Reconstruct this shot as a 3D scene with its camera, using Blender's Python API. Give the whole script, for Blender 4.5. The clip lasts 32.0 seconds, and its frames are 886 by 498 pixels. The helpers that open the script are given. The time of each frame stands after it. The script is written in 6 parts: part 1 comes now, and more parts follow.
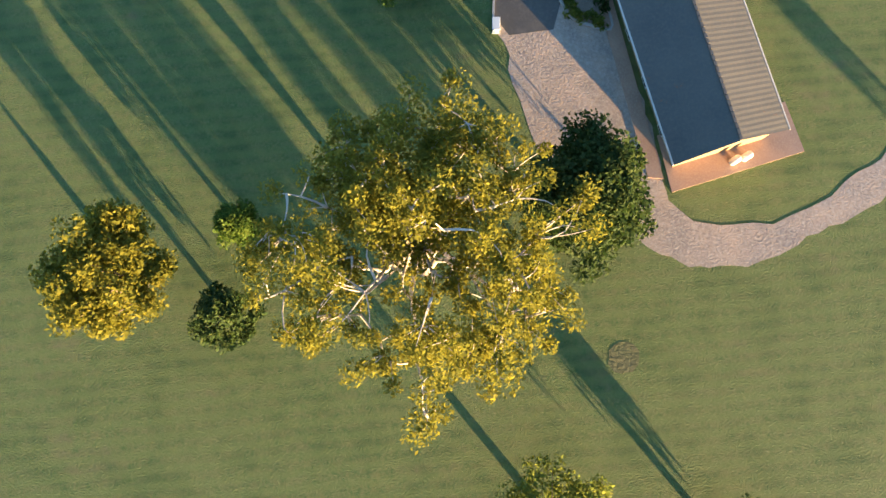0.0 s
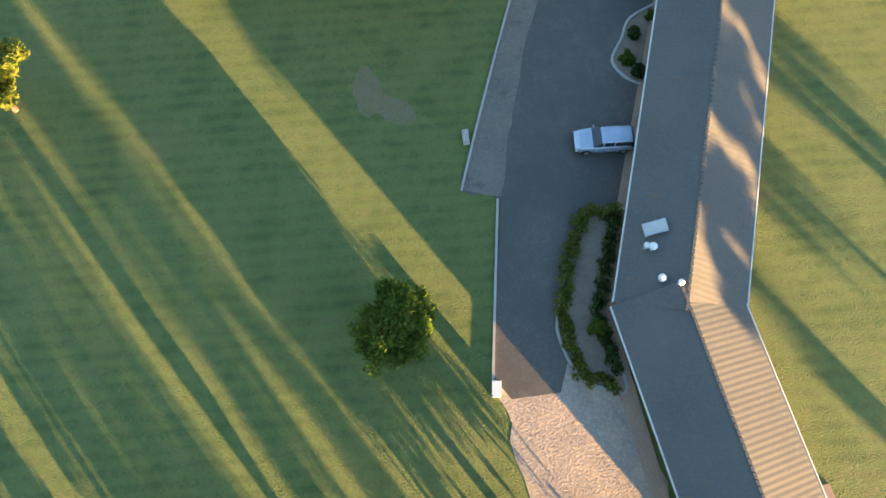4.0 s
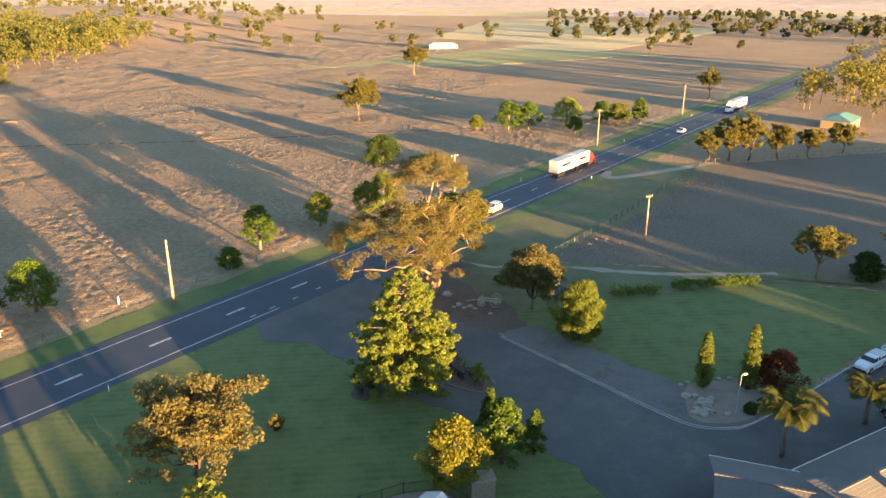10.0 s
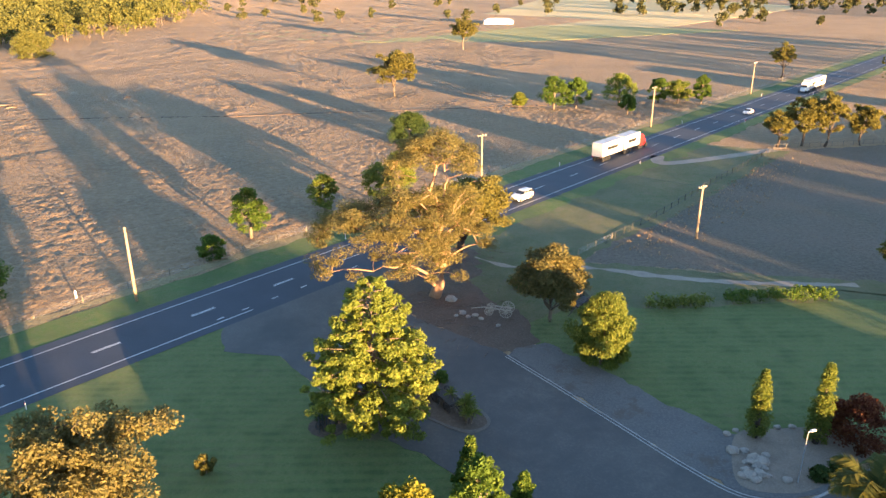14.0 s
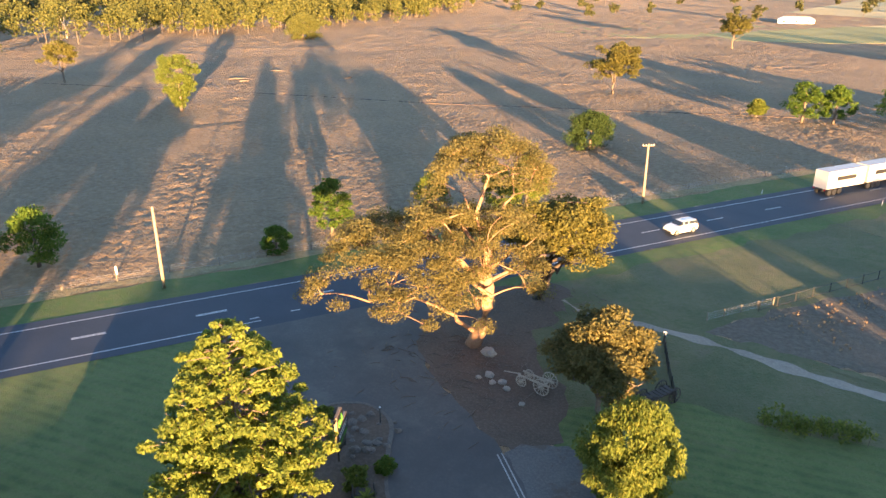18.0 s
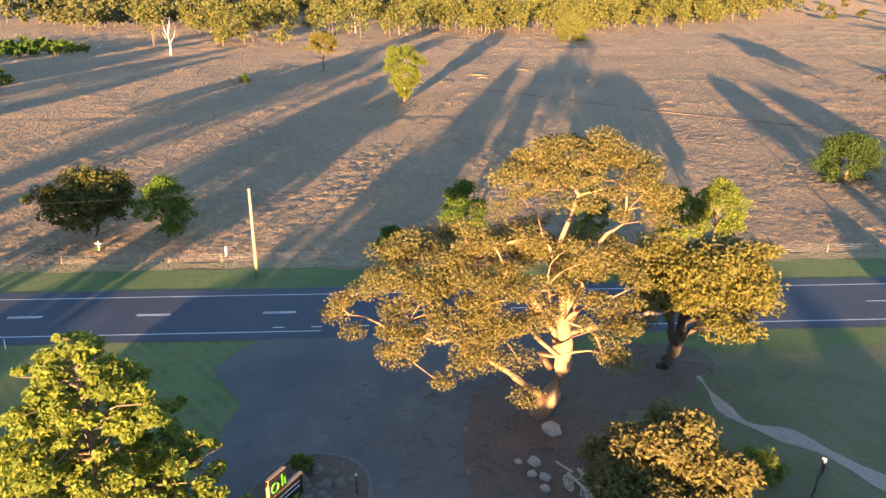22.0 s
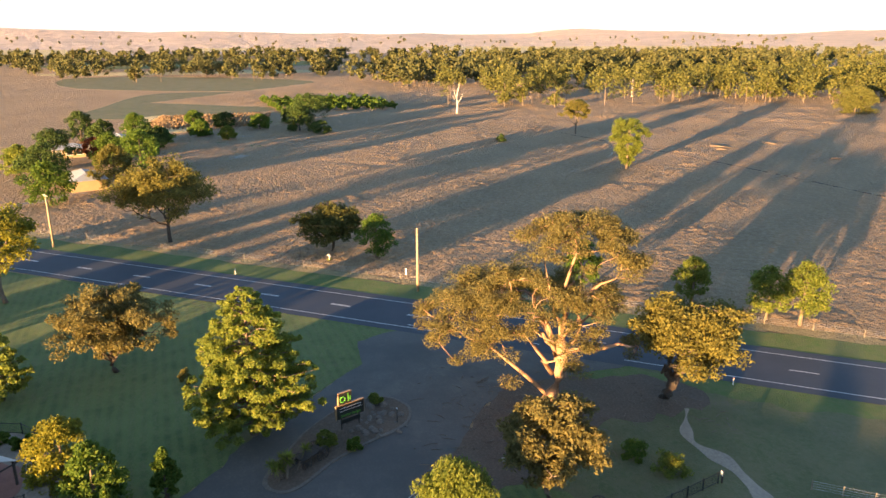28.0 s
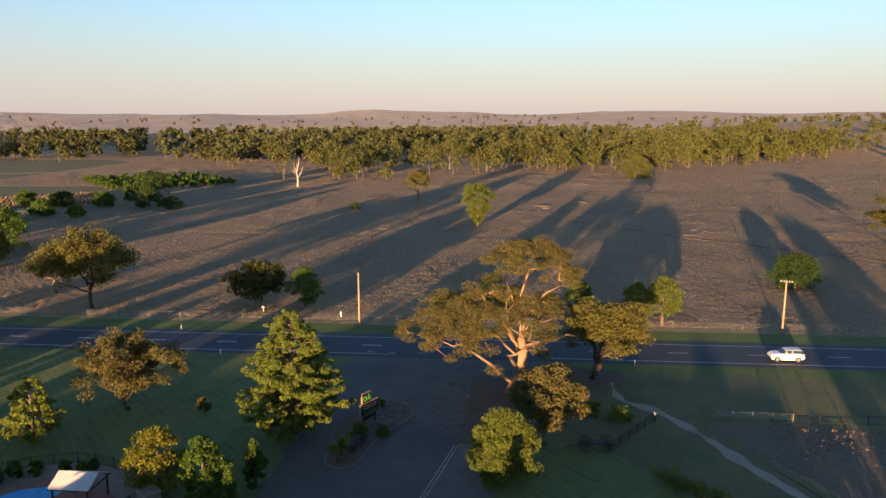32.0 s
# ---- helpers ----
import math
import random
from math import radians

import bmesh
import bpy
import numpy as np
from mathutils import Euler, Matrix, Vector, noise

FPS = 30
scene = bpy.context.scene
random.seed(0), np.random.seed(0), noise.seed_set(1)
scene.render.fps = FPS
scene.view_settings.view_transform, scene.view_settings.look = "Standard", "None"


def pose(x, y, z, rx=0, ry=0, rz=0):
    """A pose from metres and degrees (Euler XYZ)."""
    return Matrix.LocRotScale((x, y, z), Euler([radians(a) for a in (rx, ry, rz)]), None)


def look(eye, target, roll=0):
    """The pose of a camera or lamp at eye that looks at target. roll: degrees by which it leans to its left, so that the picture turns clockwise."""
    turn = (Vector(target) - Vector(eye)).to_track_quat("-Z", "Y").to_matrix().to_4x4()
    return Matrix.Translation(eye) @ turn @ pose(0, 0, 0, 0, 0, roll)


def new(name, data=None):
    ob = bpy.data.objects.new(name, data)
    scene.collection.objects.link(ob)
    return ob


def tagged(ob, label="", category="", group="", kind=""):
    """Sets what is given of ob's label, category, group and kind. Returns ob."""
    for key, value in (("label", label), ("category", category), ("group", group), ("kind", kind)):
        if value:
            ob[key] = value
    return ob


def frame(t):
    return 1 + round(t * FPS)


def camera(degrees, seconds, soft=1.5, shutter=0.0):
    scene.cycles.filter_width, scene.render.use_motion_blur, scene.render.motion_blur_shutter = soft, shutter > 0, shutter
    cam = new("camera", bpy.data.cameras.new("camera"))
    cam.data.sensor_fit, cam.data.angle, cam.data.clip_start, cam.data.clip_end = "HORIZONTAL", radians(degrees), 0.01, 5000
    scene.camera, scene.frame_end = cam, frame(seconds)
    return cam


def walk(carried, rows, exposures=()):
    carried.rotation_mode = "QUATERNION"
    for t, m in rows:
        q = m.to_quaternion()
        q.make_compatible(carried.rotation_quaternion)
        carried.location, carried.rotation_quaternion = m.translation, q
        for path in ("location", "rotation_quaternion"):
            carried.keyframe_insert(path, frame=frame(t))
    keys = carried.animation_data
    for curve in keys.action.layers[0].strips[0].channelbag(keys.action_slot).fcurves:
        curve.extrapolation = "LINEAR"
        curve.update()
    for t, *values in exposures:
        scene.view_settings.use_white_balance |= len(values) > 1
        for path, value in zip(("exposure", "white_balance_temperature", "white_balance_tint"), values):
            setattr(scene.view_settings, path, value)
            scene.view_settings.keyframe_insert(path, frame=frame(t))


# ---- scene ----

EXPO = [(0.0, 3.1, 6500, 8), (2.0, 3.2, 6500, 6), (4.0, 3.7, 8000, 11), (5.0, 3.9, 9800, 18), (6.0, 3.7, 9900, 21), (7.5, 3.4, 9600, 21), (9.0, 3.2, 8000, 16), (10.0, 3.25, 7800, 16), (12.0, 3.5, 7400, 18), (16.0, 3.35, 7200, 21), (21.0, 3.3, 7200, 22), (25.0, 3.2, 6800, 20), (28.0, 3.0, 7600, 20), (29.5, 2.15, 7000, 19), (32.0, 1.85, 6700, 19)]

# ---------------------------------------------------------------- camera and walk
cam = camera(62.97, 32.0)
# seconds, place, tilt, roll about the lens axis, heading
ROWS = [
    (0.0, -0.00, -25.07, 51.98, 7.89, -0.00, 0.66),
    (0.5, -0.03, -22.57, 51.75, 5.95, -0.00, 0.62),
    (1.0, -0.03, -20.06, 51.44, 4.77, -0.00, 0.58),
    (1.5, -0.06, -17.61, 51.04, 3.89, 0.00, 0.57),
    (2.0, -0.04, -15.26, 50.65, 3.79, 0.00, 0.49),
    (2.5, -0.02, -13.00, 50.26, 4.80, -0.01, 0.44),
    (3.0, 0.07, -10.78, 49.97, 7.40, 0.00, 0.60),
    (3.5, 0.18, -8.67, 49.68, 11.66, 0.01, 0.84),
    (4.0, 0.25, -6.67, 49.35, 17.62, 0.03, 1.02),
    (4.5, 0.22, -4.68, 48.97, 25.17, 0.03, 1.03),
    (5.0, 0.06, -2.91, 48.55, 34.46, -0.04, 0.75),
    (5.5, -0.01, -1.36, 48.02, 43.94, -0.09, 0.62),
    (6.0, -0.01, -0.06, 47.38, 52.70, -0.12, 0.61),
    (6.5, -0.19, 1.32, 46.64, 59.85, -0.03, 0.42),
    (7.0, -0.19, 3.12, 45.68, 65.20, 0.02, 0.36),
    (7.5, -0.16, 5.12, 44.85, 68.70, 0.04, 0.33),
    (8.0, -0.16, 7.59, 44.50, 70.33, 0.07, 0.31),
    (8.5, -0.17, 10.07, 43.96, 70.92, 0.09, 0.24),
    (9.0, 0.03, 12.48, 43.48, 70.99, 0.09, 0.35),
    (9.5, 0.04, 14.90, 43.13, 70.69, 0.07, 0.35),
    (10.0, -0.00, 17.08, 42.87, 70.37, 0.09, 0.37),
    (10.5, -0.03, 18.56, 42.60, 70.19, 0.09, 0.37),
    (11.0, -0.07, 19.26, 42.21, 70.20, 0.09, 0.38),
    (11.5, -0.06, 19.94, 41.81, 70.18, 0.09, 0.40),
    (12.0, 0.08, 22.68, 41.20, 69.92, 0.06, 0.31),
    (12.5, 0.92, 25.52, 40.63, 69.57, 0.01, 0.80),
    (13.0, 2.38, 28.24, 40.16, 69.25, -0.02, 1.90),
    (13.5, 4.25, 31.03, 39.69, 68.97, -0.04, 3.35),
    (14.0, 6.63, 33.82, 39.10, 68.85, -0.10, 5.28),
    (14.5, 9.39, 36.92, 38.39, 68.76, -0.13, 7.46),
    (15.0, 12.33, 39.93, 37.82, 68.72, -0.18, 10.12),
    (15.5, 15.18, 42.99, 37.37, 68.69, -0.18, 13.02),
    (16.0, 17.92, 46.36, 36.91, 68.65, -0.18, 16.18),
    (16.5, 20.48, 49.95, 36.42, 68.63, -0.19, 19.47),
    (17.0, 22.46, 53.65, 35.85, 68.62, -0.13, 22.52),
    (17.5, 23.62, 57.22, 35.25, 68.65, -0.04, 25.17),
    (18.0, 24.77, 60.57, 34.69, 68.69, 0.04, 27.99),
    (18.5, 25.82, 63.91, 34.11, 68.77, 0.09, 30.89),
    (19.0, 26.59, 67.24, 33.44, 68.86, 0.09, 33.78),
    (19.5, 27.22, 70.27, 32.89, 68.83, 0.12, 36.59),
    (20.0, 27.54, 72.89, 32.54, 68.79, 0.18, 39.12),
    (20.5, 27.61, 75.45, 32.13, 68.77, 0.25, 41.55),
    (21.0, 27.77, 78.17, 31.54, 68.76, 0.24, 44.41),
    (21.5, 28.04, 80.79, 30.92, 68.99, 0.20, 47.52),
    (22.0, 28.92, 82.76, 30.57, 69.26, 0.14, 50.69),
    (22.5, 30.05, 84.39, 30.40, 69.64, 0.08, 53.73),
    (23.0, 31.28, 86.05, 30.36, 69.99, 0.01, 56.87),
    (23.5, 32.63, 87.99, 30.39, 70.36, -0.06, 60.35),
    (24.0, 33.98, 90.07, 30.45, 70.72, -0.18, 64.03),
    (24.5, 35.12, 92.24, 30.45, 71.00, -0.25, 67.58),
    (25.0, 36.11, 94.16, 30.47, 71.25, -0.29, 70.77),
    (25.5, 37.65, 95.51, 30.76, 71.31, -0.28, 73.25),
    (26.0, 40.25, 96.04, 31.54, 71.40, -0.31, 75.02),
    (26.5, 43.78, 95.62, 32.83, 71.51, -0.32, 75.88),
    (27.0, 48.27, 94.31, 34.51, 71.72, -0.29, 75.94),
    (27.5, 53.78, 92.27, 36.25, 72.22, -0.24, 75.50),
    (28.0, 60.17, 89.44, 37.52, 73.25, -0.15, 74.64),
    (28.5, 66.53, 85.73, 38.85, 74.36, -0.06, 73.19),
    (29.0, 73.31, 80.88, 39.91, 75.81, 0.02, 71.29),
    (29.5, 79.19, 75.42, 40.81, 76.89, 0.04, 69.09),
    (30.0, 80.15, 71.47, 40.61, 77.81, 0.04, 66.93),
    (30.5, 78.39, 68.76, 39.67, 78.24, 0.04, 64.85),
    (31.0, 76.04, 66.50, 38.65, 78.64, 0.02, 62.82),
    (31.5, 73.48, 64.41, 37.94, 78.80, -0.02, 60.70),
    (32.0, 71.08, 62.24, 36.95, 79.24, -0.11, 58.56),
]
walk(cam, [(t, pose(x, y, z, 0, 0, yaw) @ pose(0, 0, 0, tilt) @ pose(0, 0, 0, 0, 0, roll)) for t, x, y, z, tilt, roll, yaw in ROWS],
     exposures=EXPO)

# ---------------------------------------------------------------- light
SUN_AZ, SUN_EL = 139.5, 3.2
world = bpy.data.worlds.new("world")
scene.world = world
world.use_nodes = True
wn = world.node_tree
sky = wn.nodes.new("ShaderNodeTexSky")
sky.sky_type, sky.sun_disc = "NISHITA", False
sky.sun_elevation, sky.sun_rotation = radians(SUN_EL + 1.8), radians(SUN_AZ)
sky.air_density, sky.dust_density, sky.ozone_density = 1.0, 0.3, 3.0
# the pale haze along the horizon of a dusty evening sky
tc = wn.nodes.new("ShaderNodeTexCoord")
sep = wn.nodes.new("ShaderNodeSeparateXYZ")
haze = wn.nodes.new("ShaderNodeMapRange")
haze.interpolation_type = "SMOOTHSTEP"
for k, v in zip(("From Min", "From Max", "To Min", "To Max"), (0.0, 0.20, 0.72, 0.0)):
    haze.inputs[k].default_value = v
hm = wn.nodes.new("ShaderNodeMix")
hm.data_type = "RGBA"
hm.inputs[7].default_value = (1.74, 1.68, 1.80, 1)
wn.links.new(tc.outputs["Generated"], sep.inputs[0])
wn.links.new(sep.outputs[2], haze.inputs[0])
wn.links.new(haze.outputs[0], hm.inputs[0])
wn.links.new(sky.outputs[0], hm.inputs[6])
wn.links.new(hm.outputs[2], wn.nodes["Background"].inputs[0])
wn.nodes["Background"].inputs[1].default_value = 0.1
sun = new("sun", bpy.data.lights.new("sun", "SUN"))
sun.data.energy, sun.data.angle, sun.data.color = 4.8, radians(0.6), (1.0, 0.66, 0.31)
sdir = Vector((math.sin(radians(SUN_AZ)) * math.cos(radians(SUN_EL)), math.cos(radians(SUN_AZ)) * math.cos(radians(SUN_EL)), math.sin(radians(SUN_EL))))
sun.matrix_world = look(sdir * 300, (0, 0, 0))

# ---------------------------------------------------------------- materials
def nodes_of(name):
    m = bpy.data.materials.new(name)
    m.use_nodes = True
    nt = m.node_tree
    return m, nt, nt.nodes["Principled BSDF"]


def noise_tex(nt, scale, detail=4.0, rough=0.6, vec=None):
    n = nt.nodes.new("ShaderNodeTexNoise")
    n.inputs["Scale"].default_value, n.inputs["Detail"].default_value, n.inputs["Roughness"].default_value = scale, detail, rough
    if vec:
        nt.links.new(vec, n.inputs["Vector"])
    return n


def ramp(nt, fac, stops):
    r = nt.nodes.new("ShaderNodeValToRGB")
    el = r.color_ramp.elements
    while len(el) < len(stops):
        el.new(0.5)
    for e, (p, c) in zip(el, stops):
        e.position, e.color = p, (*c, 1)
    nt.links.new(fac, r.inputs[0])
    return r


def mix(nt, fac, a, b, mode="MIX"):
    m = nt.nodes.new("ShaderNodeMix")
    m.data_type, m.blend_type = "RGBA", mode
    for s, v in ((0, fac), (6, a), (7, b)):
        if hasattr(v, "is_linked"):
            nt.links.new(v, m.inputs[s])
        elif s == 0:
            m.inputs[0].default_value = v
        else:
            m.inputs[s].default_value = (*v, 1)
    return m.outputs[2]


def bump(nt, bsdf, height, strength, distance):
    b = nt.nodes.new("ShaderNodeBump")
    b.inputs["Strength"].default_value, b.inputs["Distance"].default_value = strength, distance
    nt.links.new(height, b.inputs["Height"])
    nt.links.new(b.outputs[0], bsdf.inputs["Normal"])


def coords(nt, scale=(1, 1, 1), turn=0.0):
    c = nt.nodes.new("ShaderNodeTexCoord")
    m = nt.nodes.new("ShaderNodeMapping")
    m.inputs["Scale"].default_value = scale
    m.inputs["Rotation"].default_value = (0, 0, radians(turn))
    nt.links.new(c.outputs["Object"], m.inputs[0])
    return m.outputs[0]


def surface(name, c1, c2, c3, big=0.15, small=3.0, rough=0.85, bumpy=0.3, dist=0.05, metal=0.0, vec=None, tuft=None, stripe=0.0, blot=None, mottle=None):
    """A worn surface: stains at one scale, grain at another."""
    m, nt, b = nodes_of(name)
    v = vec(nt) if vec else coords(nt)
    n1, n2 = noise_tex(nt, big, 5, 0.62, v), noise_tex(nt, small, 6, 0.7, v)
    base = mix(nt, ramp(nt, n1.outputs[0], [(0.36, (0, 0, 0)), (0.64, (1, 1, 1))]).outputs[0], c1, c2)
    col = mix(nt, ramp(nt, n2.outputs[0], [(0.45, (0, 0, 0)), (0.75, (0.8, 0.8, 0.8))]).outputs[0], base, c3)
    if blot:
        n5 = noise_tex(nt, blot[1], 5, 0.75, v)
        col = mix(nt, ramp(nt, n5.outputs[0], [(blot[2] - 0.02, (0, 0, 0)), (blot[2] + 0.05, (0.75, 0.75, 0.75))]).outputs[0], col, blot[0])
    if mottle:
        n6, n7 = noise_tex(nt, mottle[1], 6, 0.72, v), noise_tex(nt, mottle[1] * 0.22, 4, 0.6, v)
        col = mix(nt, ramp(nt, n6.outputs[0], [(0.40, (0, 0, 0)), (0.62, (0.85, 0.85, 0.85))]).outputs[0], col, mottle[0])
        col = mix(nt, ramp(nt, n7.outputs[0], [(0.46, (0, 0, 0)), (0.66, (0.6, 0.6, 0.6))]).outputs[0], col, mottle[2])
    if stripe:
        w = nt.nodes.new("ShaderNodeTexWave")
        w.inputs["Scale"].default_value, w.inputs["Distortion"].default_value = 0.314 / stripe, 1.2
        nt.links.new(coords(nt, turn=84), w.inputs["Vector"])
        col = mix(nt, ramp(nt, w.outputs[0], [(0.2, (0, 0, 0)), (0.8, (0.45, 0.45, 0.45))]).outputs[0], col, tuple(x * 1.25 for x in c2))
    nt.links.new(col, b.inputs["Base Color"])
    b.inputs["Roughness"].default_value, b.inputs["Metallic"].default_value = rough, metal
    if tuft:
        n3, n4 = noise_tex(nt, tuft[0], 3, 0.55, v), noise_tex(nt, tuft[0] * 5, 3, 0.6, v)
        ad = nt.nodes.new("ShaderNodeMath")
        ad.operation = "MULTIPLY_ADD"
        ad.inputs[1].default_value = 0.28
        nt.links.new(n4.outputs[0], ad.inputs[0])
        nt.links.new(n3.outputs[0], ad.inputs[2])
        bump(nt, b, ad.outputs[0], 1.0, tuft[1])
    elif bumpy:
        bump(nt, b, n2.outputs[0], bumpy, dist)
    return m


def leaf_mat(name, dark, light, tint, glow=0.55):
    m, nt, b = nodes_of(name)
    dark = tuple(a * 0.6 + c * 0.4 for a, c in zip(dark, light))
    g = nt.nodes.new("ShaderNodeNewGeometry")
    o = nt.nodes.new("ShaderNodeObjectInfo")
    n = noise_tex(nt, 0.35, 3, 0.5, coords(nt))
    col = ramp(nt, g.outputs["Random Per Island"], [(0.0, dark), (0.55, light), (1.0, tint)]).outputs[0]
    col = mix(nt, ramp(nt, n.outputs[0], [(0.35, (0, 0, 0)), (0.7, (0.6, 0.6, 0.6))]).outputs[0], col, light)
    hsv = nt.nodes.new("ShaderNodeHueSaturation")
    mr = nt.nodes.new("ShaderNodeMapRange")
    mr.inputs["To Min"].default_value, mr.inputs["To Max"].default_value = 0.85, 1.15
    nt.links.new(o.outputs["Random"], mr.inputs["Value"])
    nt.links.new(mr.outputs[0], hsv.inputs["Value"])
    nt.links.new(col, hsv.inputs["Color"])
    nt.links.new(hsv.outputs[0], b.inputs["Base Color"])
    b.inputs["Roughness"].default_value = 0.75
    b.inputs["Specular IOR Level"].default_value = 0.2
    tr = nt.nodes.new("ShaderNodeBsdfTranslucent")
    nt.links.new(hsv.outputs[0], tr.inputs[0])
    mx = nt.nodes.new("ShaderNodeMixShader")
    mx.inputs[0].default_value = glow
    nt.links.new(b.outputs[0], mx.inputs[1])
    nt.links.new(tr.outputs[0], mx.inputs[2])
    nt.links.new(mx.outputs[0], nt.nodes["Material Output"].inputs[0])
    return m


def plain(name, c, rough=0.5, metal=0.0, var=0.12, scale=2.0):
    m, nt, b = nodes_of(name)
    n = noise_tex(nt, scale, 4, 0.6, coords(nt))
    lo, hi = tuple(x * (1 - var) for x in c), tuple(min(1, x * (1 + var)) for x in c)
    nt.links.new(ramp(nt, n.outputs[0], [(0.3, lo), (0.7, hi)]).outputs[0], b.inputs["Base Color"])
    b.inputs["Roughness"].default_value, b.inputs["Metallic"].default_value = rough, metal
    return m


def glass_mat(name, c=(0.02, 0.025, 0.03)):
    m, nt, b = nodes_of(name)
    b.inputs["Base Color"].default_value = (*c, 1)
    b.inputs["Roughness"].default_value = 0.06
    b.inputs["Specular IOR Level"].default_value = 0.7
    return m


M_FIELD = surface("dry_pasture", (0.300, 0.196, 0.112), (0.395, 0.252, 0.138), (0.55, 0.385, 0.22), 0.03, 0.9, 0.95, tuft=(1.1, 2.8))
M_LAWN = surface("mown_lawn", (0.050, 0.104, 0.020), (0.092, 0.128, 0.034), (0.200, 0.205, 0.085), 0.07, 4.5, 0.95, tuft=(8.0, 0.13), stripe=1.1, blot=((0.142, 0.130, 0.058), 0.10, 0.60), mottle=((0.132, 0.146, 0.048), 1.5, (0.032, 0.076, 0.014)))
M_VERGE = surface("green_verge", (0.046, 0.118, 0.016), (0.085, 0.122, 0.028), (0.15, 0.145, 0.055), 0.10, 1.2, 0.95, tuft=(4.0, 0.16), mottle=((0.105, 0.125, 0.038), 0.5, (0.040, 0.085, 0.016)))
M_ROUGH = surface("rough_roadside_grass", (0.062, 0.092, 0.026), (0.112, 0.104, 0.046), (0.175, 0.150, 0.075), 0.08, 2.0, 0.95, tuft=(4.0, 0.16), blot=((0.140, 0.112, 0.066), 0.16, 0.60), mottle=((0.130, 0.118, 0.055), 0.55, (0.055, 0.075, 0.026)))
M_DRYEDGE = surface("dry_grass_edge", (0.26, 0.20, 0.10), (0.20, 0.16, 0.08), (0.36, 0.29, 0.15), 0.4, 2.5, 0.95, tuft=(1.6, 0.7))
M_PADDOCK = surface("bare_paddock", (0.120, 0.088, 0.062), (0.092, 0.076, 0.050), (0.19, 0.155, 0.11), 0.08, 1.8, 0.95, tuft=(1.6, 0.4))
M_ROAD = surface("road_asphalt", (0.024, 0.031, 0.043), (0.034, 0.041, 0.054), (0.055, 0.062, 0.074), 0.18, 14.0, 0.8, 0.25, 0.02)
M_DRIVE = surface("drive_asphalt", (0.074, 0.068, 0.062), (0.096, 0.087, 0.077), (0.145, 0.128, 0.106), 0.10, 4.0, 0.85, 0.3, 0.02, blot=((0.125, 0.110, 0.092), 0.12, 0.57), mottle=((0.074, 0.068, 0.062), 0.35, (0.050, 0.048, 0.047)))
M_GRAVEL = surface("gravel", (0.38, 0.285, 0.22), (0.25, 0.205, 0.175), (0.46, 0.40, 0.34), 0.45, 4.0, 0.95, tuft=(6.0, 0.10))
M_DIRT = surface("bare_dirt", (0.105, 0.068, 0.046), (0.075, 0.052, 0.036), (0.17, 0.12, 0.085), 0.3, 4.0, 0.95, 0.7, 0.08)
M_TRACK = surface("dirt_track", (0.30, 0.24, 0.18), (0.21, 0.165, 0.125), (0.38, 0.31, 0.24), 0.3, 4.0, 0.95, 0.5, 0.05)
M_STRIP = surface("worn_concrete_strip", (0.150, 0.128, 0.106), (0.115, 0.100, 0.086), (0.215, 0.185, 0.150), 0.25, 5.0, 0.9, 0.4, 0.02, blot=((0.085, 0.078, 0.070), 0.4, 0.58))
M_SHOULDER = surface("grey_gravel_shoulder", (0.120, 0.110, 0.100), (0.092, 0.086, 0.080), (0.185, 0.168, 0.148), 0.22, 5.0, 0.95, 0.6, 0.03, blot=((0.10, 0.075, 0.055), 0.25, 0.56))
M_PAINT = surface("road_paint", (0.62, 0.62, 0.60), (0.50, 0.50, 0.48), (0.40, 0.40, 0.39), 0.8, 9.0, 0.7, 0.1, 0.01)
M_CONC = surface("concrete", (0.36, 0.34, 0.31), (0.29, 0.27, 0.25), (0.44, 0.42, 0.39), 0.6, 7.0, 0.9, 0.3, 0.02)
M_SLAB = surface("slab_paving", (0.36, 0.23, 0.16), (0.29, 0.19, 0.14), (0.43, 0.30, 0.22), 0.6, 7.0, 0.9, 0.3, 0.02)
M_ROOF = surface("roof_tiles", (0.082, 0.081, 0.078), (0.102, 0.097, 0.089), (0.138, 0.119, 0.098), 0.25, 5.0, 0.85, 0.2, 0.01, blot=((0.20, 0.095, 0.055), 0.55, 0.66))
M_WALL = surface("cream_brick_wall", (0.28, 0.205, 0.115), (0.24, 0.175, 0.10), (0.33, 0.25, 0.15), 0.6, 9.0, 0.9, 0.3, 0.01)
M_BRICKP = surface("brick_paving", (0.25, 0.105, 0.075), (0.20, 0.085, 0.062), (0.31, 0.15, 0.11), 0.6, 9.0, 0.9, 0.4, 0.02)
M_GUTTER = plain("gutter_paint", (0.50, 0.48, 0.44), 0.5)
M_DARKWOOD = plain("dark_timber", (0.035, 0.026, 0.022), 0.7)
M_TIMBER = plain("weathered_timber", (0.17, 0.14, 0.105), 0.85, 0, 0.3, 5)
M_POLE = plain("pole_timber", (0.28, 0.21, 0.14), 0.85, 0, 0.25, 3)
M_BLACK = plain("black_metal", (0.015, 0.015, 0.016), 0.5)
M_WHITE = plain("white_paint", (0.64, 0.64, 0.63), 0.35, 0, 0.04)
M_STEEL = plain("grey_steel", (0.42, 0.43, 0.45), 0.45, 0.6)
M_TYRE = plain("tyre_rubber", (0.02, 0.02, 0.021), 0.85)
M_GLASS = glass_mat("dark_glass")
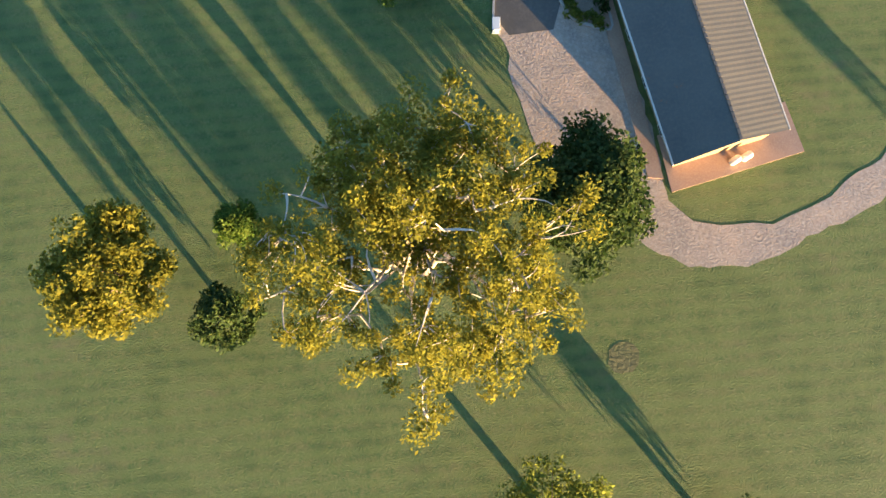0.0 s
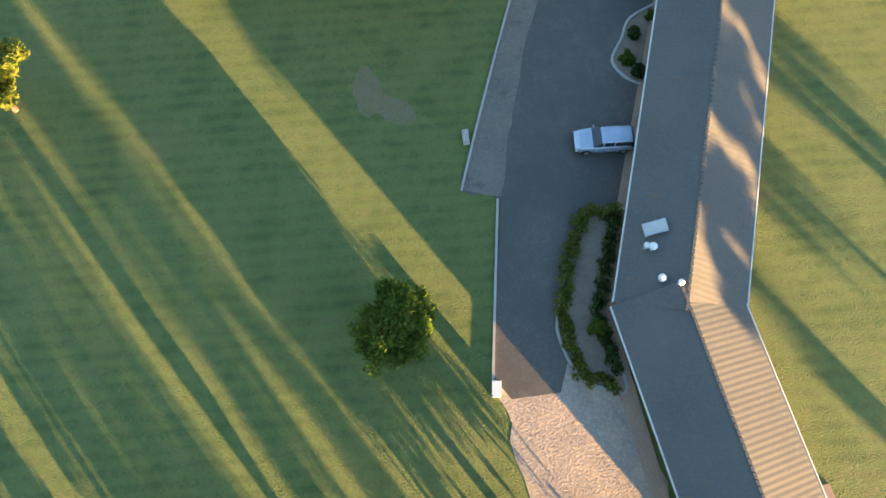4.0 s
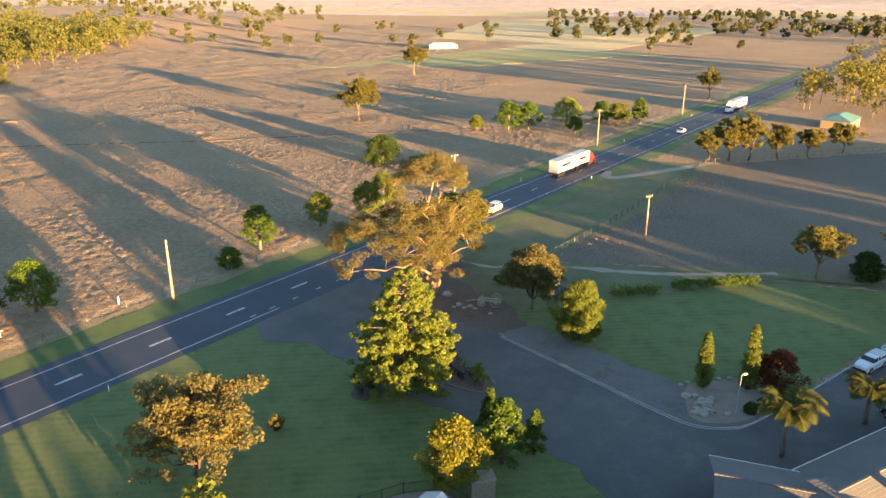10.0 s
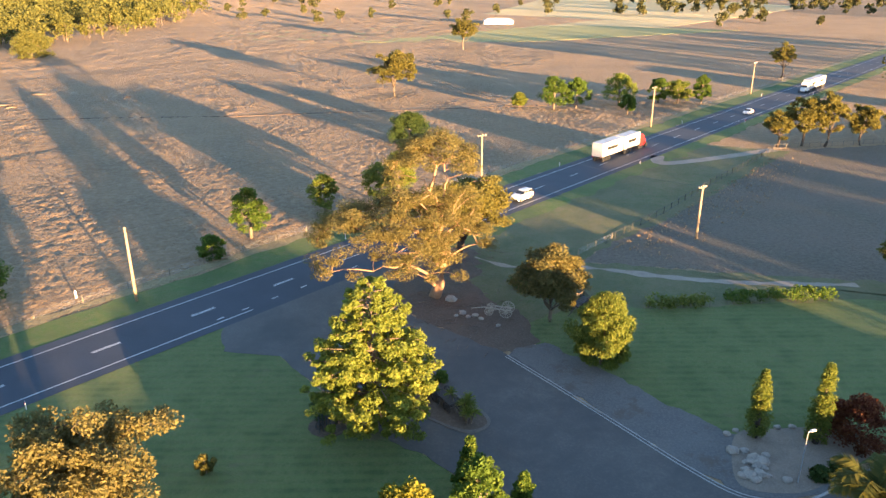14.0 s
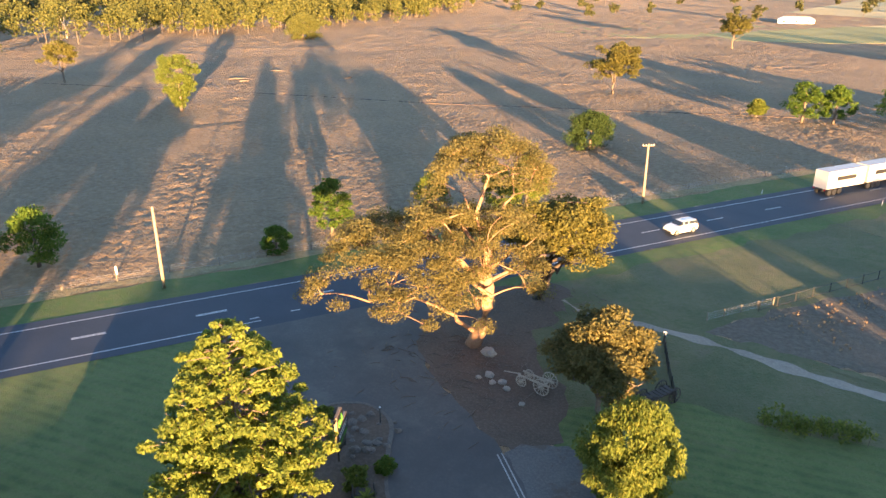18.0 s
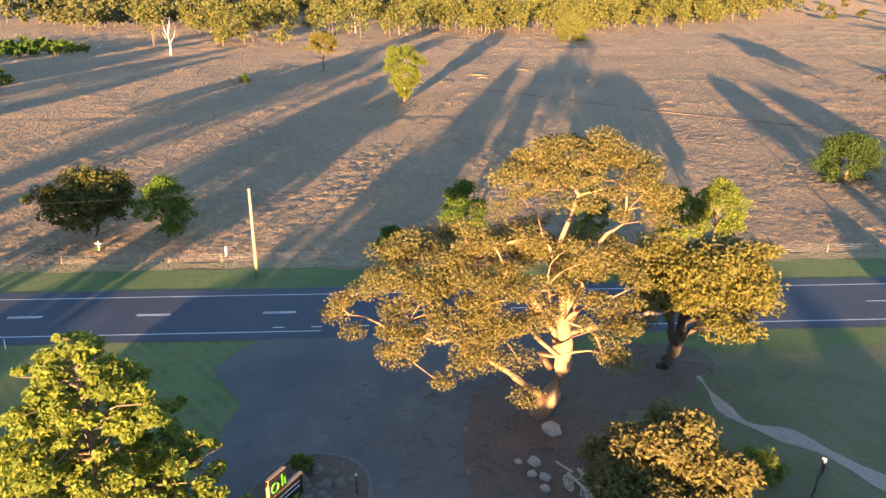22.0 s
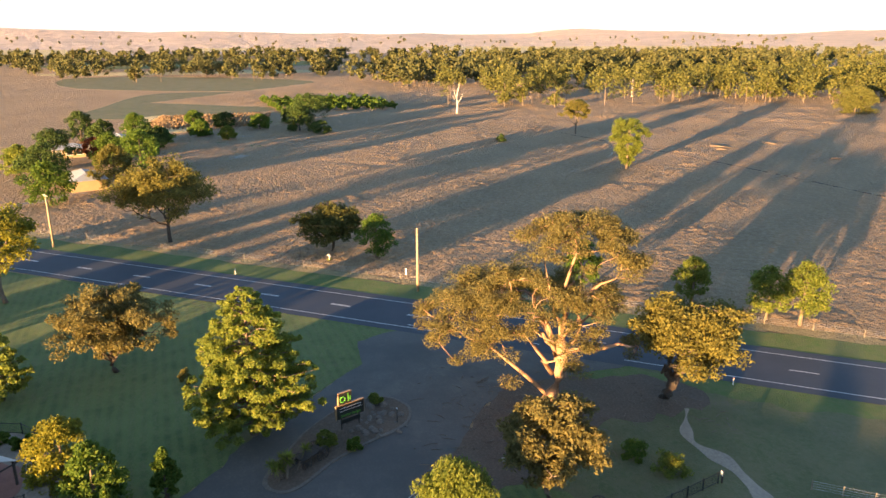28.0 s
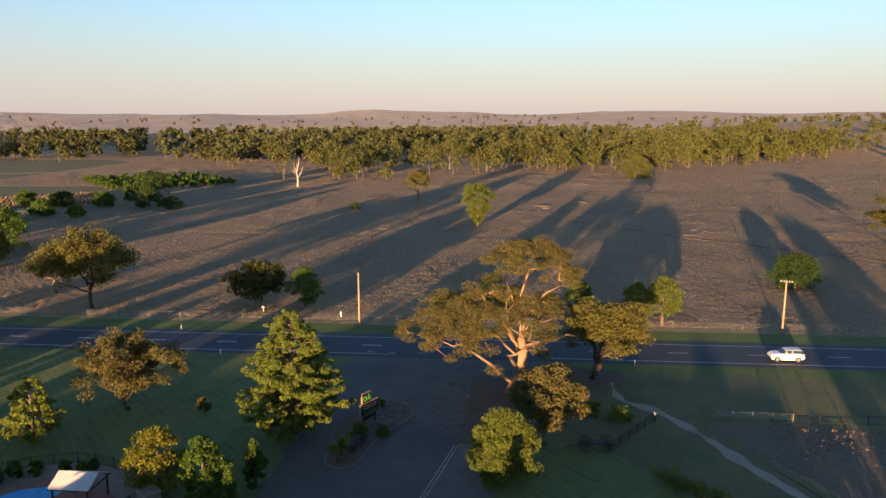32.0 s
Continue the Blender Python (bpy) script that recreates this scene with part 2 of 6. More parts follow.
M_POOL = plain("pool_cover_blue", (0.005, 0.31, 0.62), 0.35, 0, 0.08, 0.5)
M_RED = plain("red_paint", (0.45, 0.02, 0.02), 0.4)
M_BLACKCAR = plain("black_car_paint", (0.012, 0.012, 0.014), 0.18)
M_SILVER = plain("silver_blue_car_paint", (0.36, 0.43, 0.52), 0.25, 0.4)
M_SAIL = plain("navy_shade_cloth", (0.018, 0.024, 0.040), 0.85)
M_ROCK = surface("boulder", (0.30, 0.25, 0.20), (0.22, 0.19, 0.16), (0.38, 0.33, 0.28), 1.5, 9.0, 0.9, 0.5, 0.05)
M_STONE = surface("dark_edging_stone", (0.13, 0.105, 0.085), (0.09, 0.075, 0.062), (0.19, 0.16, 0.13), 1.5, 9.0, 0.9, 0.5, 0.05)
M_WORN = surface("worn_lawn", (0.125, 0.128, 0.052), (0.155, 0.130, 0.078), (0.20, 0.165, 0.11), 0.9, 5.0, 0.95, tuft=(8.0, 0.08))
M_MULCH = surface("garden_mulch", (0.22, 0.165, 0.120), (0.16, 0.12, 0.09), (0.32, 0.25, 0.19), 0.6, 9.0, 0.95, 0.8, 0.05)
M_CREAMROOF = surface("white_sheet_roof", (0.46, 0.45, 0.43), (0.39, 0.38, 0.37), (0.54, 0.53, 0.51), 0.5, 6.0, 0.5, 0.1, 0.01)
M_HILL = surface("dry_hills", (0.58, 0.43, 0.33), (0.48, 0.36, 0.28), (0.26, 0.22, 0.16), 0.004, 0.02, 1.0, tuft=(0.02, 26))
M_STUBBLE = surface("pale_stubble", (0.52, 0.41, 0.20), (0.45, 0.36, 0.18), (0.56, 0.46, 0.25), 0.01, 0.3, 0.95, tuft=(0.7, 1.6))
M_CROP = surface("green_crop", (0.22, 0.22, 0.08), (0.27, 0.26, 0.10), (0.34, 0.31, 0.13), 0.02, 0.5, 0.95, tuft=(0.7, 1.2))

L_GUM = leaf_mat("gum_leaves", (0.075, 0.098, 0.017), (0.180, 0.178, 0.026), (0.30, 0.262, 0.034))
L_GUM2 = leaf_mat("olive_gum_leaves", (0.062, 0.070, 0.022), (0.140, 0.130, 0.036), (0.22, 0.18, 0.045))
L_ORANGE = leaf_mat("golden_gum_leaves", (0.074, 0.080, 0.030), (0.165, 0.144, 0.052), (0.255, 0.200, 0.076))
L_GREEN = leaf_mat("green_leaves", (0.034, 0.074, 0.012), (0.080, 0.142, 0.024), (0.160, 0.205, 0.036))
L_LIME = leaf_mat("yellow_green_leaves", (0.072, 0.115, 0.022), (0.158, 0.200, 0.040), (0.290, 0.295, 0.066), 0.62)
L_DARK = leaf_mat("dark_green_leaves", (0.018, 0.040, 0.011), (0.040, 0.074, 0.018), (0.080, 0.105, 0.028), 0.35)
L_RED = leaf_mat("copper_leaves", (0.070, 0.020, 0.012), (0.120, 0.035, 0.018), (0.19, 0.075, 0.030))
L_PALM = leaf_mat("palm_fronds", (0.045, 0.060, 0.015), (0.095, 0.105, 0.025), (0.17, 0.15, 0.035))
L_FAR = leaf_mat("woodland_leaves", (0.034, 0.042, 0.017), (0.068, 0.074, 0.028), (0.125, 0.110, 0.042), 0.3)
L_CREEK = leaf_mat("creek_gum_leaves", (0.044, 0.055, 0.016), (0.092, 0.098, 0.028), (0.160, 0.146, 0.040), 0.4)
M_BARKG = surface("smooth_gum_bark", (0.28, 0.16, 0.092), (0.21, 0.11, 0.066), (0.36, 0.235, 0.15), 0.8, 5.0, 0.85, 0.4, 0.03)
M_BARK = surface("grey_brown_bark", (0.14, 0.10, 0.072), (0.10, 0.075, 0.055), (0.20, 0.155, 0.115), 1.2, 8.0, 0.9, 0.7, 0.05)
M_BARKD = surface("dark_rough_bark", (0.055, 0.038, 0.028), (0.04, 0.03, 0.022), (0.09, 0.065, 0.048), 1.2, 8.0, 0.9, 0.7, 0.05)
M_BARKW = surface("pale_gum_limbs", (0.46, 0.41, 0.35), (0.36, 0.30, 0.25), (0.55, 0.50, 0.44), 0.8, 5.0, 0.85, 0.3, 0.03)

# ---------------------------------------------------------------- building blocks
class Geo:
    """Gathers the faces of one mesh."""

    def __init__(self):
        self.v, self.f = [], []

    def add(self, verts, faces):
        n = len(self.v)
        self.v += [tuple(p) for p in verts]
        self.f += [tuple(i + n for i in f) for f in faces]
        return self

    def box(self, c, s, m=None, inset=0.0):
        x, y, z = s[0] / 2, s[1] / 2, s[2] / 2
        k = [(-x, -y, -z), (x, -y, -z), (x, y, -z), (-x, y, -z), (-x + inset, -y + inset, z), (x - inset, -y + inset, z), (x - inset, y - inset, z), (-x + inset, y - inset, z)]
        k = [Vector(p) + Vector(c) for p in k]
        if m:
            k = [m @ p for p in k]
        return self.add(k, [(3, 2, 1, 0), (4, 5, 6, 7), (0, 1, 5, 4), (1, 2, 6, 5), (2, 3, 7, 6), (3, 0, 4, 7)])

    def tube(self, pts, radii, n=7, caps=True):
        rings = []
        for i, p in enumerate(pts):
            p = Vector(p)
            d = (Vector(pts[min(i + 1, len(pts) - 1)]) - Vector(pts[max(i - 1, 0)])).normalized()
            a = d.orthogonal().normalized() if abs(d.z) < 0.95 else Vector((1, 0, 0)).cross(d).normalized()
            b = d.cross(a)
            rings.append([p + (a * math.cos(k * math.tau / n) + b * math.sin(k * math.tau / n)) * radii[i] for k in range(n)])
        faces = [(i * n + k, i * n + (k + 1) % n, (i + 1) * n + (k + 1) % n, (i + 1) * n + k) for i in range(len(pts) - 1) for k in range(n)]
        if caps:
            faces += [tuple(range(n))[::-1], tuple((len(pts) - 1) * n + k for k in range(n))]
        return self.add([q for r in rings for q in r], faces)

    def prism(self, poly, z0, z1):
        n = len(poly)
        return self.add([(x, y, z0) for x, y in poly] + [(x, y, z1) for x, y in poly],
                        [tuple(range(n))[::-1], tuple(range(n, 2 * n))] + [(i, (i + 1) % n, n + (i + 1) % n, n + i) for i in range(n)])

    def quadslab(self, q, t):
        """A slab on the four points q, t thick downwards."""
        q = [Vector(p) for p in q]
        d = Vector((0, 0, -t))
        n = len(q)
        return self.add(q + [p + d for p in q], [tuple(range(n)), tuple(range(n, 2 * n))[::-1]] + [(i, n + i, n + (i + 1) % n, (i + 1) % n) for i in range(n)])


def part(name, geo, mat, parent=None, label="", smooth=False):
    """Links a Geo as one mesh object, under a thing or a part if one is given."""
    me = bpy.data.meshes.new(name)
    me.from_pydata(geo.v, [], geo.f)
    me.materials.append(mat)
    if smooth:
        me.shade_smooth()
    ob = new(name, me)
    if parent:
        ob.parent = parent
    if label:
        ob["label"] = label
    return ob


def fix_normals(ob):
    bm = bmesh.new()
    bm.from_mesh(ob.data)
    bmesh.ops.recalc_face_normals(bm, faces=bm.faces)
    bm.to_mesh(ob.data)
    bm.free()
    return ob


def soften(ob, width, seg=2):
    m = ob.modifiers.new("bevel", "BEVEL")
    m.width, m.segments, m.limit_method = width, seg, "ANGLE"
    return ob


def thing(name, label, category, at=(0, 0, 0), turn=0.0, group="", kind=""):
    ob = tagged(new(name), label, category, group, kind)
    ob.matrix_basis = pose(*at, 0, 0, turn)
    return ob


def smooth_line(pts, n=6, closed=False):
    """A rounded line through the points."""
    p = [Vector((*q[:2], 0)) for q in pts]
    out, m = [], len(p)
    for i in range(m if closed else m - 1):
        a, b, c, d = (p[(i + k - 1) % m] if closed else p[min(max(i + k - 1, 0), m - 1)] for k in range(4))
        for j in range(n):
            u = j / n
            q = 0.5 * (2 * b + (c - a) * u + (2 * a - 5 * b + 4 * c - d) * u * u + (3 * b - a - 3 * c + d) * u ** 3)
            out.append((q.x, q.y))
    if not closed:
        out.append((p[-1].x, p[-1].y))
    return out


def ribbon(line, width, z, height=0.0, ragged=0.0):
    """A strip of ground, or a kerb, along a line."""
    g, L, R = Geo(), [], []
    for i, (x, y) in enumerate(line):
        a, b = line[max(i - 1, 0)], line[min(i + 1, len(line) - 1)]
        d = Vector((b[0] - a[0], b[1] - a[1])).normalized()
        w = width / 2 + ragged * noise.noise((x * 0.31, y * 0.31, 3.0))
        L.append((x - d.y * w, y + d.x * w))
        R.append((x + d.y * w, y - d.x * w))
    n = len(line)
    if height:
        g.add([(x, y, z) for x, y in L] + [(x, y, z) for x, y in R] + [(x, y, z + height) for x, y in L] + [(x, y, z + height) for x, y in R],
              [f for i in range(n - 1) for f in ((2 * n + i, 3 * n + i, 3 * n + i + 1, 2 * n + i + 1), (i, 2 * n + i, 2 * n + i + 1, i + 1), (n + i + 1, 3 * n + i + 1, 3 * n + i, n + i))] + [(0, n, 3 * n, 2 * n), (2 * n - 1, n - 1, 3 * n - 1, 4 * n - 1)])
    else:
        g.add([(x, y, z) for x, y in L] + [(x, y, z) for x, y in R], [(n + i, n + i + 1, i + 1, i) for i in range(n - 1)])
    return g


def roughen(poly, amount):
    """The outline with many small uneven steps."""
    out = []
    for (x0, y0), (x1, y1) in zip(poly, poly[1:] + poly[:1]):
        L = math.hypot(x1 - x0, y1 - y0)
        n = max(1, int(L / 0.9))
        for i in range(n):
            x, y = x0 + (x1 - x0) * i / n, y0 + (y1 - y0) * i / n
            d = amount * (noise.noise((x * 0.33, y * 0.33, 4.0)) + 0.7 * noise.noise((x * 1.1, y * 1.1, 8.0)))
            out.append((x - (y1 - y0) / max(L, 0.01) * d, y + (x1 - x0) / max(L, 0.01) * d))
    return out


def sheet(name, poly, z, mat, label, category, rag=0.0):
    """A flat patch of ground, a few centimetres thick."""
    g = Geo()
    if rag:
        poly = roughen(list(poly), rag)
    n = len(poly)
    g.add([(x, y, z) for x, y in poly], [tuple(range(n))])
    g.add([(x, y, z) for x, y in poly] + [(x, y, z - 0.2) for x, y in poly], [(i, n + i, n + (i + 1) % n, (i + 1) % n) for i in range(n)])
    ob = fix_normals(part(name, g, mat))
    return tagged(ob, label, category, kind="structure")


# ---------------------------------------------------------------- the ground
ROAD_DIR = Vector((0.5935, 0.8048))
ROAD_NRM = Vector((-0.8048, 0.5935))
ROAD_MID = Vector((-30.9, 109.3))


def along(s, o):
    """A place s metres along the highway from the pole's dash and o metres across it towards the pasture."""
    p = ROAD_MID + ROAD_DIR * s + ROAD_NRM * o
    return (p.x, p.y)


def rise(x, y):
    """The far country: level near the road, low hills beyond."""
    d = math.hypot(x, y - 100)
    far = max(0.0, d - 1100) / 1900
    a = math.degrees(math.atan2(x, y - 100))
    h = 29 * far * (0.62 + 0.9 * noise.noise((x / 900, y / 900, 5.0)) + 0.35 * noise.noise((x / 300, y / 300, 9.0)))
    h *= 0.45 + 0.55 * min(1.0, max(0.0, (-35 - a) / 15)) if a < 90 else 1.0
    bulge = 22 * math.exp(-((a + 27) / 13) ** 2) * min(1, max(0, d - 560) / 500)
    return max(0.0, h) * min(1, far * 1.6) + bulge * (0.8 + 0.4 * noise.noise((x / 260, y / 260, 1.0)))


def build_ground():
    rings = [0, 40, 80, 130, 190, 260, 340, 430, 540, 660, 800, 950, 1120, 1300, 1500, 1720, 1960, 2230, 2520, 2830, 3160, 3500, 3900, 4300]
    n = 180
    v, f = [(0, 100, 0)], []
    for r in rings[1:]:
        for k in range(n):
            a = k * math.tau / n
            x, y = r * math.sin(a), 100 + r * math.cos(a)
            v.append((x, y, rise(x, y)))
    f += [(0, 1 + (k + 1) % n, 1 + k) for k in range(n)]
    for i in range(len(rings) - 2):
        for k in range(n):
            a, b = 1 + i * n, 1 + (i + 1) * n
            f.append((a + k, a + (k + 1) % n, b + (k + 1) % n, b + k))
    g = Geo().add(v, f)
    ob = fix_normals(part("ground", g, M_FIELD, smooth=True))
    tagged(ob, "dry brown pasture with tussocks running out to low hills", "ground", kind="structure")
    ob.data.materials.append(M_HILL)
    ob.data.materials.append(M_STUBBLE)
    for p in ob.data.polygons:
        if math.hypot(p.center.x, p.center.y - 100) > 1300:
            p.material_index = 1
            if math.hypot(p.center.x, p.center.y - 100) < 1720 and noise.noise((p.center.x / 260, p.center.y / 260, 2.0)) > -0.05:
                p.material_index = 2


build_ground()
sheet("lawn", [along(-160, -6.2), along(-40, -5.6), along(6, -5.4), (-23.5, 102.3), (-17.3, 100.8), (-11.7, 95.0), (-5.2, 89.2), (1.0, 84.7), (4.7, 81.4), (9.4, 78.4), (13.1, 75.2), (15.2, 71.4), (16, 66), (84, 76), (170, 40), (180, -140), (-120, -140)], 0.02, M_LAWN, "mown green lawn with worn brown patches round the motel", "lawn")
sheet("lawn_east", [(11, 105), (17, 100.5), (23, 94), (27.5, 90), (31.5, 87.6), (36, 85.4), (41.8, 89), (52.6, 96.8), (66, 105.5), (74, 118), (52, 122.5), (26, 117.5), (17, 117.5), (9, 112)], 0.02, M_LAWN, "mown green lawn between drive and hedge", "lawn", 0.6)
for nm, s0, s1, o0, o1 in (("verge", -330, 420, 5.2, 11.5), ("verge_near", 26, 420, -9.5, -5.2)):
    line = [along(s0 + (s1 - s0) * i / 220, (o0 + o1) / 2) for i in range(221)]
    g = ribbon(line, o1 - o0, 0.025, 0, 1.9)
    tagged(part(nm, g, M_VERGE), "strip of bright green grass beside the highway", "verge", kind="structure")
line = [along(-330 + 750 * i / 300, 12.6) for i in range(301)]
tagged(part("verge_dry", ribbon(line, 2.2, 0.035, 0, 1.0), M_DRYEDGE), "pale dry grass along the fence line", "verge", kind="structure")
sheet("paddock", [(17.5, 131), (24, 140.5), (35.5, 154), (48.5, 172), (71, 203), (140, 223), (260, 190), (200, 60), (76, 116), (55, 127)], 0.015, M_PADDOCK, "bare grey-brown paddock with dry weeds", "paddock", 1.2)
sheet("stubble_field", [(-330, 640), (-60, 530), (120, 590), (330, 900), (200, 1250), (-400, 1100)], 0.08, M_STUBBLE, "pale straw-coloured stubble field far off", "field")
sheet("crop_field", [(-190, 500), (-140, 445), (20, 470), (160, 560), (60, 600), (-120, 560)], 0.12, M_CROP, "dull green crop strip far off", "field")


def relief(name, s0, s1, o0, o1, step, tuft, swell, label):
    """Uneven tussocky grassland, level at its edges."""
    rng = np.random.default_rng(int(o0 * 10))
    ns, no = int((s1 - s0) / step), int((o1 - o0) / step)
    v = []
    for i in range(ns + 1):
        for j in range(no + 1):
            edge = min(1.0, min(i, ns - i, j, no - j) / 5)
            x, y = along(s0 + (i + rng.uniform(-0.3, 0.3)) * step, o0 + (j + rng.uniform(-0.3, 0.3) * (edge > 0)) * step)
            thick = max(0.25, 0.8 + 1.2 * noise.noise((x / 14, y / 14, 3.0)))
            z = tuft * thick * rng.random() ** 1.5 + swell * max(0.0, 0.5 + noise.noise((x / (6 * step), y / (6 * step), 5.0)))
            v.append((x, y, 0.03 + z * edge))
    m = no + 1
    f = [(i * m + j, (i + 1) * m + j, (i + 1) * m + j + 1, i * m + j + 1) for i in range(ns) for j in range(no)]
    ob = part(name, Geo().add(v, f), M_FIELD, smooth=True)
    return tagged(ob, label, "grassland", kind="structure")


relief("pasture", -110, 190, 14.0, 104, 0.7, 0.21, 0.02, "dry brown pasture with tussocks in low sun")
relief("pasture_middle", -160, 300, 104, 236, 1.25, 0.32, 0.03, "dry brown pasture crossed by long tree shadows")
relief("pasture_far", -260, 520, 236, 490, 3.0, 0.66, 0.08, "far dry pasture with long tree shadows")


# highway
g = ribbon([along(-420 + 1100 * i / 40, 0.15) for i in range(41)], 11.4, 0.05)
tagged(part("road", g, M_ROAD), "dark asphalt two-lane highway with white lines", "road", kind="structure")
marks = Geo()


def mark(s0, s1, o, w=0.13):
    a, b, c, d = along(s0, o - w / 2), along(s1, o - w / 2), along(s1, o + w / 2), along(s0, o + w / 2)
    marks.add([(*p, 0.056) for p in (a, b, c, d)], [(0, 1, 2, 3)])


for o, gaps in ((4.15, ()), (-4.05, ((4.0, 29.0),))):
    s = -400
    while s < 660:
        if not any(a < s < b for a, b in gaps):
            mark(s, s + 2.0, o)
        s += 2.0
for k in range(-33, 55):
    if -7 <= k <= 1:
        mark(k * 12.0, k * 12.0 + 3.2, 0.12), mark(k * 12.0, k * 12.0 + 3.2, -0.12)
    else:
        mark(k * 12.0, k * 12.0 + 3.2, 0, 0.15)
for s in (1.5, 5.0, 9.4, 14.0, 18.4, 23.0):
    mark(s, s + 1.0, -3.2, 0.16)
tagged(part("road_marking", marks, M_PAINT), "white painted edge lines and centre dashes on the highway", "road marking", kind="structure")

# entry drive and motel drive
ENTRY = [along(1, -5.3), (-23.8, 101.3), (-17.3, 100.8), (-11.7, 95.2), (-5.2, 88.6), (1.0, 84.7), (4.7, 81.4), (9.4, 78.4), (13.1, 75.2), (15.2, 71.0), (16.2, 66.0), (21.4, 66.5), (28.8, 73.2), (36.5, 75), (60, 87), (72, 95), (66, 104.3), (52.4, 95.9), (41.6, 88.1), (33.8, 82.9), (30.9, 82.1), (27.3, 82.6), (23.7, 85.7), (19.4, 90.4), (13.3, 97.1), (8.6, 102.8), (3.0, 106.5), (-3, 110.5), (-7.5, 115.5), along(31, -5.3)]
sheet("entry_drive", ENTRY, 0.04, M_DRIVE, "wide grey asphalt entry drive from the highway", "drive", 0.45)
sheet("motel_drive", smooth_line([(8.3, 43.2), (5.9, 32.8), (4.0, 25.2), (2.4, 18.5), (1.3, 13.5), (4.2, 12.9), (3.9, 6.5), (3.7, 0)], 3) + [(5.0, -1.5), (8.5, -1.0), (9.2, 1.5), (8.5, 4.0), (9.4, 8.5), (11.0, 11.9), (14.1, 12.3), (17.6, 29), (19.6, 40), (20.3, 46), (20.4, 52.4), (21, 57.5), (13.7, 57.5), (12.8, 52), (9.6, 51.0), (9.9, 46.5), (9.0, 44.4)], 0.045, M_DRIVE, "dark grey asphalt drive with parking along the motel", "drive")
sheet("gravel_drive", smooth_line([(3.7, 0.5), (3.6, -1.0), (5.0, -3.1), (5.9, -7.9), (9.0, -11.9), (12.4, -12.6), (14.3, -15.8), (16.0, -17.8), (18.7, -18.8), (22.0, -19.0), (27.1, -17.4), (35.1, -12.6), (50, -1.5)], 4) + smooth_line([(50, 0.5), (35.3, -9.6), (28.3, -14.4), (22.4, -16.0), (18.4, -15.1), (17.3, -13.3), (16, -8.5), (13.4, -0.8), (11.7, -0.8), (9.1, 1.2)], 4), 0.035, M_GRAVEL, "pale pinkish gravel drive curving past the motel's end", "drive", 0.55)
sheet("shoulder", [(7.6, 103.2), (13.3, 97.1), (19.4, 90.4), (23.7, 85.7), (27.3, 82.6), (30.9, 82.1), (33.8, 82.9), (37.5, 85.5), (33, 88.4), (28.5, 91), (24, 95), (18, 101.5), (12, 106.5), (8.5, 105)], 0.036, M_SHOULDER, "grey gravel shoulder between drive and lawn", "shoulder", 0.6)
sheet("parking_strip", [(9.2, 44.2), (8.1, 42.0), (5.9, 32.8), (4.0, 25.2), (2.4, 18.5), (1.3, 13.5), (4.4, 13.1), (5.0, 18.0), (6.2, 24.8), (7.9, 32.2), (9.3, 38.0), (10.1, 43.0)], 0.052, M_STRIP, "worn brown concrete strip along the kerb", "paving", 0.25)
KERB_E = [(7.6, 103.2), (13.3, 97.1), (19.4, 90.4), (23.7, 85.7), (27.3, 82.6), (30.9, 82.1), (33.8, 82.9), (41.6, 88.1), (52.4, 95.9), (66, 104.3)]
for nm, pts in (("kerb_west", [(9.9, 51.5), (9.5, 48.5), (9.9, 45.9), (8.9, 43.6), (8.1, 42.0), (5.9, 32.8), (4.0, 25.2), (2.4, 18.5), (1.3, 13.5)]), ("kerb_south", [(4.1, 12.9), (3.9, 6.5), (3.7, -0.4)]), ("kerb_entry", KERB_E), ("kerb_entry_inner", [(x - 0.25, y - 0.3) for x, y in KERB_E])):
    tagged(part(nm, ribbon(smooth_line(pts, 5), 0.11 if "entry" in nm else 0.18, 0.0, 0.06 if "entry" in nm else 0.15), M_CONC), "low pale concrete kerb along the drive", "kerb", kind="structure")
sheet("dirt_patch", smooth_line([(-10.5, 113.5), (-5.5, 112.5), (-0.6, 108.5), (5.0, 104.5), (9.9, 103.5), (11.5, 108), (9.1, 113.3), (3, 120), (3, 133), (-2, 135), (-7, 127)], 4, True), 0.03, M_DIRT, "bare reddish dirt with bark litter under the gum", "bare earth", 1.6)
sheet("roadside_grass", [along(20, -5.2), along(70, -5.2), along(128, -5.2), (71, 203), (48.5, 172), (35.5, 154), (24, 140.5), (17.5, 131), (40, 128.5), (56, 127.5), (74, 119), (52, 121.5), (26, 116.5), (17, 116.5), (9, 111), (2, 114), (-5, 116)], 0.022, M_ROUGH, "rough olive roadside grass with worn patches", "grass", 0.8)
tagged(part("dirt_track", ribbon(smooth_line([(2.3, 131.5), (7.7, 128.4), (13.0, 129.4), (21.1, 128.6), (29.9, 126.6), (40, 125.5), (56, 126)], 16), 1.25, 0.045, 0, 0.9), M_TRACK), "pale worn foot track across the grass", "track", kind="structure")
tagged(part("farm_track", ribbon(smooth_line([along(112, -5.4), along(108, -11), (71.5, 204.5)], 6), 3.0, 0.05, 0, 0.4), M_TRACK), "pale gravel turn-in to a farm gate", "track", kind="structure")

